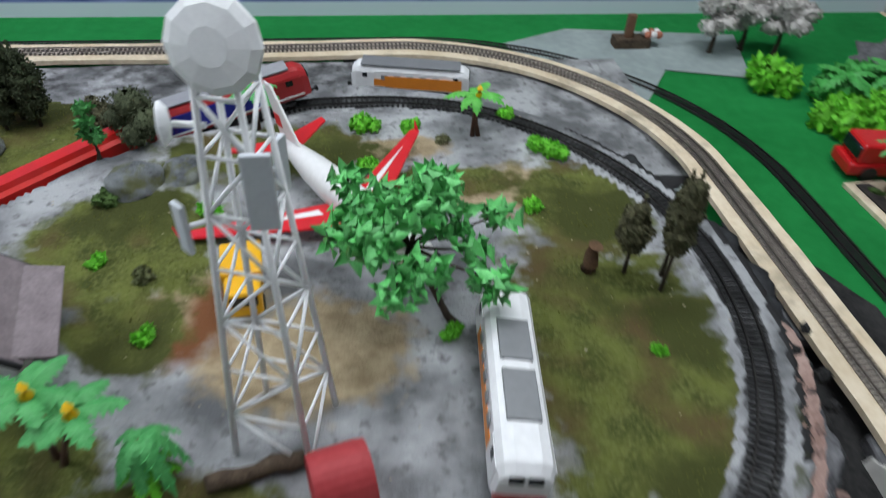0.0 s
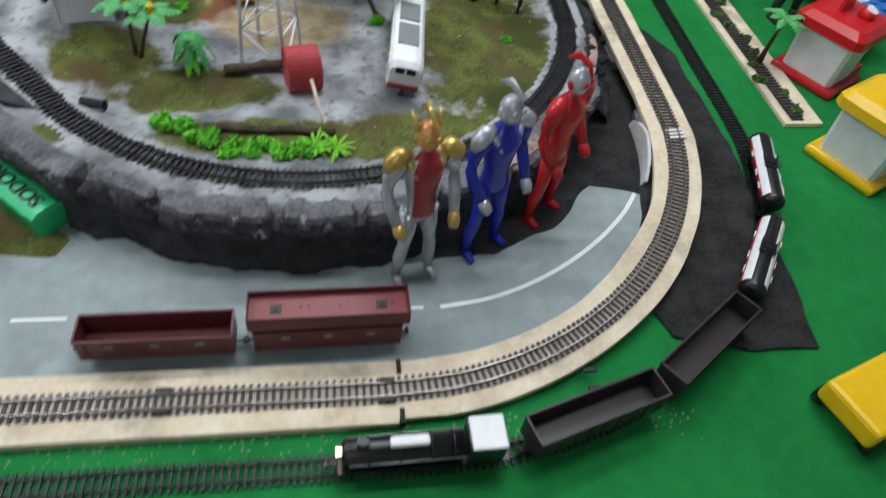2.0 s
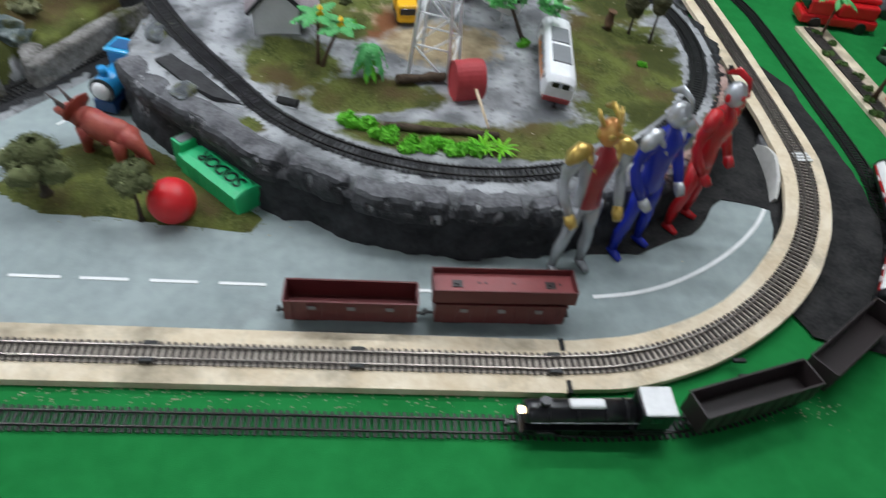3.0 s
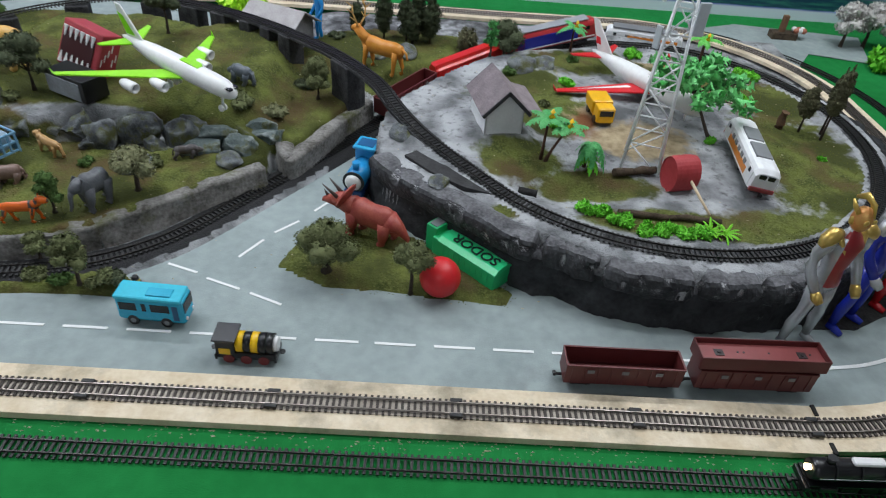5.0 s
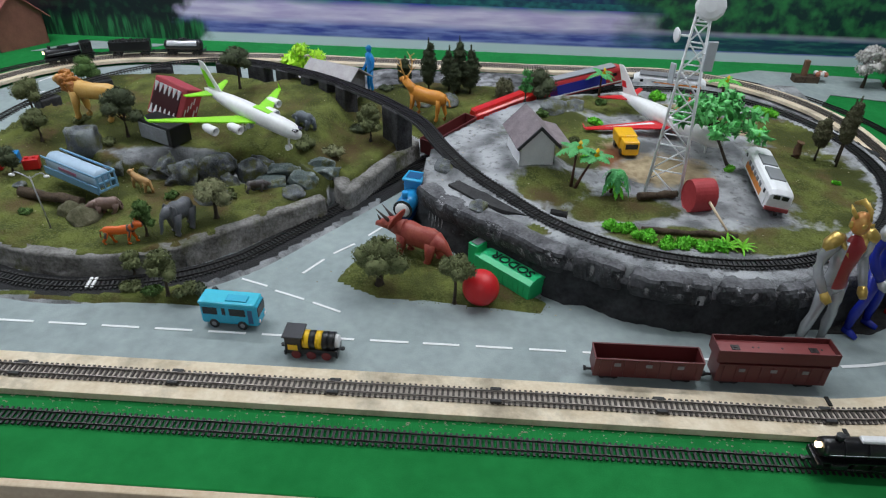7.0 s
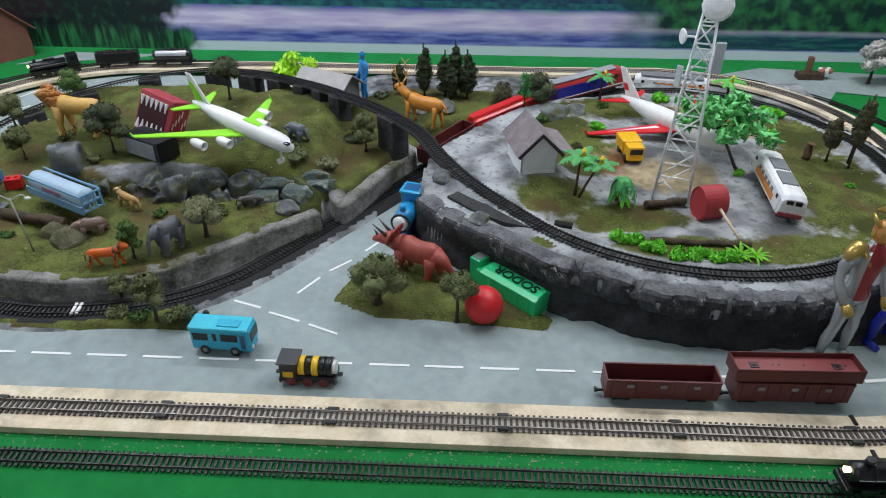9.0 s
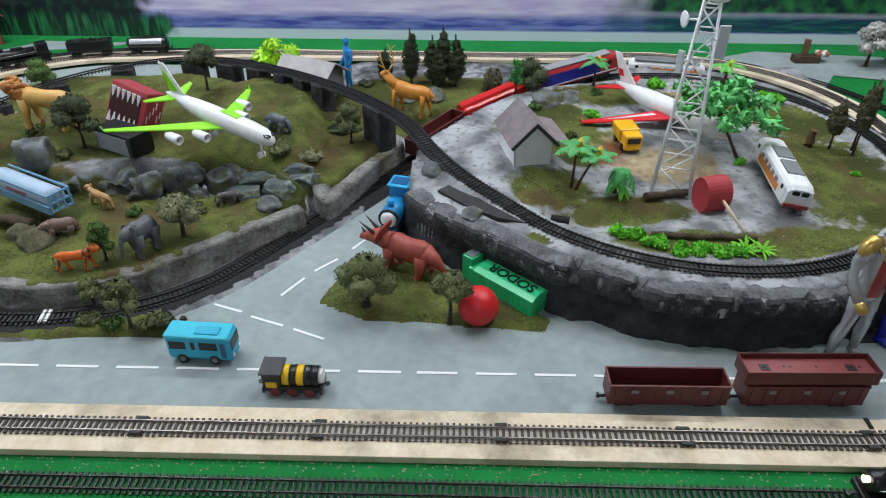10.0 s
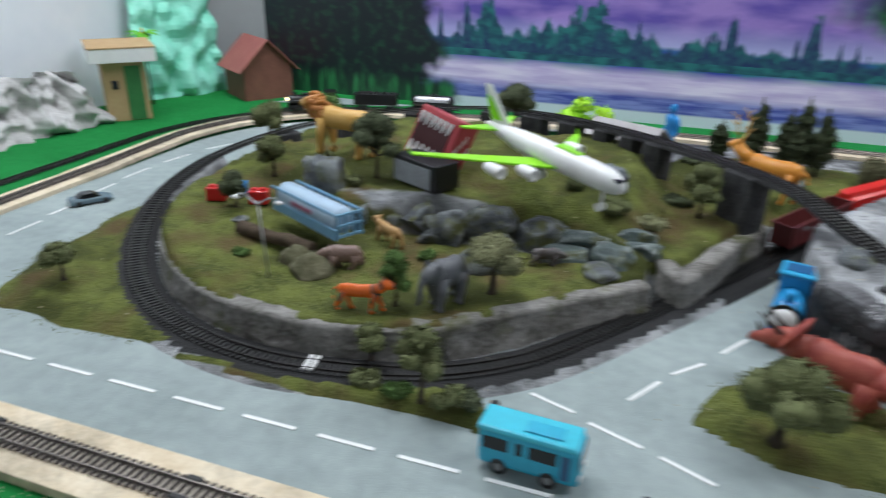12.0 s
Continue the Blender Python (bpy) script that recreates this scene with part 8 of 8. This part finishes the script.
for k in range(14):
    a = math.radians(-58 + 3.6 * k + rng_.uniform(-1, 1))
    r_ = 0.452 + rng_.uniform(-0.006, 0.022)
    x, y, s = RCX + r_ * math.cos(a), RCY + r_ * math.sin(a), rng_.uniform(0.004, 0.008)
    b = B()
    ball(b, (0, 0, 0), s, (1, 0.8, 0.7), 9, 6, jit=0.7)
    for f in b.faces:
        f.smooth = False
    tagged(part("rubble_stone", b, PINK if k < 10 else BLACKGROUND, None, "small pinkish rubble stone edging the raised track", at=T(x, y, 0.0935) @ pose(0, 0, 0, 0, 0, 50 * k)), category="stone", group="rubble edging")
# turf fibres and loose scatter over the ground
rng_ = random.Random(9)
V, Q = [], []
tries = 0
while len(Q) < 42000 and tries < 160000:
    tries += 1
    j, k = rng_.randrange(ny - 1), rng_.randrange(nx - 1)
    if turf[j, k] + 0.35 * NZ[j, k] < 0.62 or Z[j, k] < 0.0 or near[j, k] < 0.022:
        continue
    x, y = GX[j, k] + rng_.uniform(-1, 1) * RES * 0.5, GY[j, k] + rng_.uniform(-1, 1) * RES * 0.5
    z = ground(x, y)
    s = rng_.uniform(0.0008, 0.0016)
    a = rng_.uniform(0, 6.28)
    b0 = len(V)
    h = s * rng_.uniform(0.7, 1.9)
    for q in range(3):
        V.append((x + s * math.cos(a + 2.09 * q), y + s * math.sin(a + 2.09 * q), z - 0.0006))
    V.append((x + rng_.uniform(-1, 1) * s, y + rng_.uniform(-1, 1) * s, z + h))
    Q += [(b0, b0 + 1, b0 + 3), (b0 + 1, b0 + 2, b0 + 3), (b0 + 2, b0, b0 + 3)]
TUFT = leafmat("turf_fibre", (0.092, 0.106, 0.021), (0.155, 0.168, 0.036), 0.95, 0.25, 0.16)
raw("turf", V, Q, TUFT, None, "short olive-green turf fibres over the ground", "stuff")
V, Q = [], []
for _ in range(1100):
    if rng_.random() < 0.7:
        x, y, z = rng_.uniform(-0.9, 1.0), rng_.gauss(-0.155, 0.010), 0.0
    else:
        x, y = rng_.uniform(-1.0, 0.95), rng_.uniform(0.07, 0.95)
        z = ground(x, y)
    s, a = rng_.uniform(0.0006, 0.0018), rng_.uniform(0, 6.28)
    b0 = len(V)
    for q in range(3):
        V.append((x + s * math.cos(a + 2.09 * q) * 1.5, y + s * math.sin(a + 2.09 * q), z))
    V.append((x, y, z + s * 0.8))
    Q += [(b0, b0 + 1, b0 + 3), (b0 + 1, b0 + 2, b0 + 3), (b0 + 2, b0, b0 + 3)]
raw("debris", V, Q, mat("pale_crumbs", (0.38, 0.33, 0.22), 0.9, 0, (0.5, 0.45, 0.34), 200), None, "pale sawdust crumbs scattered on felt and ground", "stuff")

# ---------------------------------------------------------------- right-hand felt: planting strip, toy houses, toys
st = thing("planting_strip", "thin plywood strip with dark track bed", "plywood strip", T(1.372, 0.575, 0.0) @ pose(0, 0, 0, 0, 0, 91.5))
b = B()
box(b, (0, 0, 0.004), (0.455, 0.07, 0.008), bev=0.001)
part("board", b, PLY, st)
b = B()
box(b, (0, 0.010, 0.0095), (0.44, 0.022, 0.003), bev=0.0008)
part("dark_bed", b, BLACKGROUND, st)
for k in range(52):
    b = B()
    box(b, (-0.21 + k * 0.0082, 0.010, 0.0118), (0.0035, 0.026, 0.0016))
    part("sleeper", b, SLEEPER, st)
palm(1.374, 0.765, 0.085, 0.042, "green palm on plywood strip", 7, 8, z=0.008, nut=False)
palm(1.362, 0.515, 0.095, 0.044, "green palm on plywood strip", 8, 9, z=0.008, nut=False, trunks=2, lean=(0.01, 0.0))
for k in range(10):
    bush(1.345 + rng_.uniform(0, 0.035), 0.38 + 0.043 * k, 0.011, MIDGREEN, "small moss clump on the plywood strip", 160 + k, 120, z=0.0085, group="moss clumps")


def toy_house(m, col, label):
    root = thing("toy_house", label, "toy house", m, "plastic toy houses")
    g = B()
    box(g, (0, 0, 0.008), (0.125, 0.115, 0.016), bev=0.006)
    part("base", g, col, root)
    g = B()
    box(g, (0.0, 0.055, 0.006), (0.085, 0.10, 0.010), bev=0.004)
    part("ramp", g, col, root)
    g = B()
    box(g, (0.0, 0.055, 0.0115), (0.02, 0.05, 0.0012))
    part("ramp_stripe", g, WHITEP, root)
    g = B()
    skin(g, [[(x * k, y * k, z) for x, y in ((-0.042, -0.046), (0.042, -0.046), (0.048, -0.04), (0.048, 0.03), (0.03, 0.046), (-0.03, 0.046), (-0.048, 0.03), (-0.048, -0.04))] for z, k in ((0.014, 1.0), (0.098, 1.06))], smooth=False)
    w = part("wall_shell", g, WHITEP, root, "glossy white plastic walls")
    g = B()
    box(g, (0.022, 0.0405, 0.065), (0.02, 0.014, 0.03), rz=-0.72, bev=0.001)
    part("window", g, mat("teal_window", (0.08, 0.25, 0.3), 0.2), w, "teal printed window")
    g = B()
    box(g, (0.022, 0.0405, 0.032), (0.024, 0.014, 0.026), rz=-0.72, bev=0.001)
    part("print_panel", g, mat("green_yellow_print", (0.35, 0.45, 0.15), 0.3, 0, (0.5, 0.5, 0.3), 60), w)
    g = B()
    skin(g, [[(x * k, y * k, z) for x, y in ((-0.05, -0.058), (0.05, -0.058), (0.06, -0.048), (0.06, 0.045), (0.045, 0.058), (-0.045, 0.058), (-0.06, 0.045), (-0.06, -0.048))] for z, k in ((0.096, 0.98), (0.099, 1.06), (0.115, 1.05), (0.126, 0.86), (0.128, 0.6))], smooth=False)
    rf_ = part("roof", g, col, root)
    g = B()
    box(g, (-0.012, 0.0, 0.142), (0.010, 0.05, 0.04), bev=0.004, taper=0.7)
    part("roof_fin", g, col, rf_)
    g = B()
    tube(g, (0.022, 0.006, 0.126), (0.026, 0.008, 0.142), 0.014, 0.012, 16)
    part("chimney_cup", g, col, rf_)
    g = B()
    tube(g, (0.0262, 0.008, 0.142), (0.0267, 0.008, 0.1435), 0.0105, seg=16)
    part("cup_plate", g, WHITEP, rf_)
    return root


toy_house(T(1.475, 0.50, 0.0) @ pose(0, 0, 0, 0, 0, -58), REDP, "white toy house with red roof and base")
toy_house(T(1.425, 0.26, 0.0) @ pose(0, 0, 0, 0, 0, -62), YELP, "white toy house with yellow roof and base")
tk2 = thing("toy_fire_truck", "red toy rescue truck with grey windows on felt", "toy truck", T(1.43, 0.835, 0.0) @ pose(0, 0, 0, 0, 0, 172))
for c, s, nm, m_ in (((0.0, 0, 0.020), (0.17, 0.06, 0.022), "chassis", REDP), ((0.045, 0, 0.046), (0.06, 0.056, 0.034), "cab", REDP), ((-0.035, 0, 0.045), (0.085, 0.054, 0.03), "body", REDP), ((0.072, 0, 0.048), (0.012, 0.05, 0.02), "windscreen", GLASSK), ((-0.03, 0, 0.066), (0.10, 0.02, 0.012), "ladder_block", REDP)):
    b = B()
    box(b, c, s, bev=0.005 if nm != "windscreen" else 0.002)
    part(nm, b, m_, tk2)
for x in (-0.05, 0.05):
    for s in (-1, 1):
        b = B()
        tube(b, (x, s * 0.022, 0.013), (x, s * 0.032, 0.013), 0.013, seg=16)
        part("tyre", b, BLACKP, tk2)
sk = thing("toy_block_cart", "blue studded toy block resting on tan toy", "toy block", T(1.60, 0.585, 0.0) @ pose(0, 0, 0, 0, 0, 25))
b = B()
box(b, (0, 0, 0.078), (0.095, 0.05, 0.03), bev=0.008)
bl = part("blue_block", b, plastic("toy_mid_blue", (0.02, 0.17, 0.50), 0.3), sk)
for x in (-0.028, 0.0, 0.028):
    for y in (-0.012, 0.012):
        b = B()
        tube(b, (x, y, 0.092), (x, y, 0.098), 0.007, seg=12)
        part("stud", b, plastic("toy_mid_blue", (0.02, 0.17, 0.50), 0.3), bl)
b = B()
ball(b, (-0.02, -0.012, 0.032), 0.032, (1, 0.8, 1), 16, 10)
ball(b, (0.03, 0.012, 0.034), 0.034, (0.9, 0.8, 1), 16, 10)
part("tan_body", b, plastic("toy_tan", (0.50, 0.27, 0.08), 0.4), sk)
pb = thing("paper_sheet", "torn white paper sheets lying on the felt", "paper", T(1.67, 0.76, 0.0) @ pose(0, 0, 0, 0, 0, 15))
for k in range(2):
    b = B()
    vs = [b.verts.new((x, y, 0.004 + 0.045 * (k + 1) * (0.5 + 0.5 * y / 0.07) + 0.004 * noise.noise(Vector((x * 30, y * 30, k))))) for x, y in wobble([(-0.08, -0.06), (0.08, -0.05), (0.085, 0.075), (-0.07, 0.07)], 0.007, 40, 3.0 + k, n=6)]
    f = b.faces.new(vs)
    r = bmesh.ops.extrude_face_region(b, geom=[f])
    for v in r["geom"]:
        if isinstance(v, bmesh.types.BMVert):
            v.co.z += 0.0008
    part("sheet", b, mat("white_paper", (0.8, 0.81, 0.84), 0.7, 0, (0.72, 0.74, 0.78), 30), pb)
yb = thing("toy_cart", "yellow plastic toy cart with dark wheels at edge", "toy cart", T(1.195, -0.165, 0.0) @ pose(0, 0, 0, 0, 0, 20))
b = B()
box(b, (0, 0, 0.036), (0.11, 0.075, 0.032), bev=0.006)
part("body", b, YELP, yb)
for x in (-0.035, 0.035):
    for s in (-1, 1):
        b = B()
        tube(b, (x, s * 0.026, 0.015), (x, s * 0.04, 0.015), 0.015, seg=16)
        part("tyre", b, BLACKP, yb)
# far right planting and ornaments
for k, (x, y, r, m_) in enumerate(((1.38, 1.13, 0.05, BRIGHT), (1.46, 1.06, 0.055, LEAFG), (1.54, 1.1, 0.055, LEAFG), (1.42, 0.96, 0.05, BRIGHT), (1.52, 0.97, 0.05, BRIGHT), (1.60, 1.02, 0.06, LEAFG), (1.48, 0.92, 0.045, BRIGHT))):
    bush(x, y, r, m_, "large crinkled bright green plastic shrub", 180 + k, 420, z=0.0, size=0.011, squat=1.0, group="felt shrubs")
palm(1.55, 1.03, 0.07, 0.06, "big leafy green plastic plant", 12, 9, z=0.0, nut=False, material=LEAFG, w=0.014)
palm(1.47, 1.05, 0.06, 0.06, "big leafy green plastic plant", 13, 9, z=0.0, nut=False, material=LEAFG, w=0.014)
for k, (x, y) in enumerate(((1.325, 1.275), (1.40, 1.29), (1.46, 1.26))):
    tree(x, y, 0.13, 0.055, BLOSSOM, "grey-white blossom tree at the far corner", 70 + k, 0.4, 700, 0.006, z=0.0, rt=0.005)
for k, (x, y, r) in enumerate(((1.62, 1.14, 0.06), (1.70, 1.05, 0.05), (1.6, 0.92, 0.05))):
    b = B()
    ball(b, (0, 0, 0), r, (1, 0.9, 0.8), 18, 12, jit=0.5)
    tagged(part("rock", b, ROCKTOP, None, "crumpled grey paper rock on felt", at=T(x, y, r * 0.5)), category="rock", group="boulders")
wl = thing("wishing_well", "small brown ornament stand with pale pots", "ornament", T(1.165, 1.312, 0.0))
b = B()
box(b, (0, 0, 0.012), (0.075, 0.035, 0.022), bev=0.002)
part("base", b, WOODB, wl)
b = B()
box(b, (-0.008, 0, 0.045), (0.016, 0.014, 0.05), bev=0.002)
part("post", b, mat("brown_block", (0.12, 0.06, 0.03), 0.7, 0, (0.18, 0.09, 0.05), 50), wl)
for k in range(6):
    b = B()
    ball(b, (0.03 + 0.012 * (k % 3), -0.01 + 0.014 * (k // 3), 0.03), 0.008, u=10, v=7)
    part("pot", b, WHITEP if k % 2 else mat("terracotta", (0.35, 0.12, 0.07), 0.7), wl)
sheet("pavement", [(0.95, 1.20), (1.02, 1.16), (1.12, 1.08), (1.2, 1.2), (1.36, 1.16), (1.42, 1.36), (1.05, 1.40), (0.9, 1.33)], 0.0035, ROAD, "pale grey painted patch on the felt")
sheet("pavement", [(0.95, 1.18), (1.03, 1.08), (1.06, 0.98), (1.02, 0.90), (0.96, 0.97), (0.86, 1.08)], 0.0065, mat("pale_card", (0.55, 0.57, 0.6), 0.6, 0, (0.45, 0.47, 0.5), 20), "pale card strip between the tracks")

# ---------------------------------------------------------------- far left: hut, kiosk, rockwork, wall panel
BRICKM = mat("brown_red_board", (0.17, 0.065, 0.045), 0.75, 0, (0.23, 0.09, 0.06), 30, 0.3)
gable_house(T(-1.40, 1.38, 0.0) @ pose(0, 0, 0, 0, 0, 145), "brown toy hut with red-brown roof and dark doorway", 0.16, 0.155, 0.10, 0.075, 0.018, BRICKM, mat("red_brown_roof", (0.30, 0.09, 0.08), 0.75, 0, (0.36, 0.12, 0.10), 30, 0.3), "toy hut", (0, 0.0, 0.05, 0.065, 1))
kk = thing("kiosk", "tan card kiosk with flat white roof", "kiosk", T(-1.56, 0.99, 0.0) @ pose(0, 0, 0, 0, 0, -42))
KTAN = mat("tan_card", (0.42, 0.27, 0.13), 0.75, 0, (0.5, 0.34, 0.18), 30, 0.2)
b = B()
box(b, (0, 0, 0.0775), (0.12, 0.105, 0.155), bev=0.001)
part("wall_shell", b, KTAN, kk)
b = B()
box(b, (0, 0, 0.172), (0.19, 0.16, 0.034), bev=0.001)
part("roof_fascia", b, WHITEP, kk)
b = B()
box(b, (0, 0, 0.1915), (0.192, 0.162, 0.004), bev=0.0008)
part("roof_top", b, KTAN, kk)
b = B()
box(b, (0.0607, 0.02, 0.072), (0.0022, 0.04, 0.14))
part("door", b, mat("green_door", (0.03, 0.16, 0.05), 0.5, 0, (0.05, 0.22, 0.07), 40), kk)
b = B()
box(b, (0.0607, -0.026, 0.095), (0.0022, 0.016, 0.022))
part("window", b, GLASSK, kk)
b = B()
box(b, (0, 0, 0.85), (0.01, 2.6, 1.75))
tagged(part("wall_panel", b, mat("white_board", (0.80, 0.83, 0.87), 0.6, 0, (0.74, 0.78, 0.83), 4, 0.1, 40), None, "tall white board standing beside the table", "structure", at=T(-1.735, 0.2, -0.05)))


def crumpled(name, m, w, h, amp, s, material, label, seed):
    """A crumpled rock-like sheet standing up."""
    g = B()
    n1, n2 = 40, 40
    vv = []
    for i in range(n1 + 1):
        row = []
        for j in range(n2 + 1):
            x, z = (i / n1 - 0.5) * w, j / n2 * h
            edge = 1 - 0.35 * (j / n2) * abs(i / n1 - 0.5) * 2
            d = amp * (abs(noise.noise(Vector((x * s, z * s, seed)))) * 1.6 + 0.6 * noise.noise(Vector((x * s * 2.3, z * s * 2.3, seed)))) + 0.07 * (1 - j / n2)
            row.append(g.verts.new((x * edge, -d, z * (1 - 0.06 * abs(noise.noise(Vector((x * 20, seed, 0))))))))
        vv.append(row)
    for i in range(n1):
        for j in range(n2):
            g.faces.new((vv[i][j], vv[i + 1][j], vv[i + 1][j + 1], vv[i][j + 1]))
    r = bmesh.ops.extrude_face_region(g, geom=g.faces[:])
    for v in r["geom"]:
        if isinstance(v, bmesh.types.BMVert):
            v.co.y += 0.004
    return part(name, g, material, None, label, at=m)


tagged(crumpled("paper_cliff", T(-1.665, 1.30, 0.0) @ pose(0, 0, 0, 0, 0, 68), 0.30, 0.52, 0.045, 9, mat("mint_paint", (0.18, 0.62, 0.46), 0.6, 0, (0.32, 0.76, 0.62), 12, 0.4), "mint green crumpled paper cliff against the wall", 3.0), category="paper cliff")
tagged(crumpled("paper_cliff", T(-1.66, 0.72, 0.0) @ pose(0, 0, 0, 0, 0, 80), 0.44, 0.14, 0.06, 16, mat("grey_crumple", (0.34, 0.33, 0.32), 0.8, 0, (0.62, 0.61, 0.60), 22, 0.6), "grey-white crumpled paper rocks along wall", 8.0), category="paper cliff")
palm(-1.60, 1.13, 0.20, 0.05, "leafy green plant behind the kiosk", 14, 9, z=0.0, nut=True, material=BRIGHT, w=0.012)
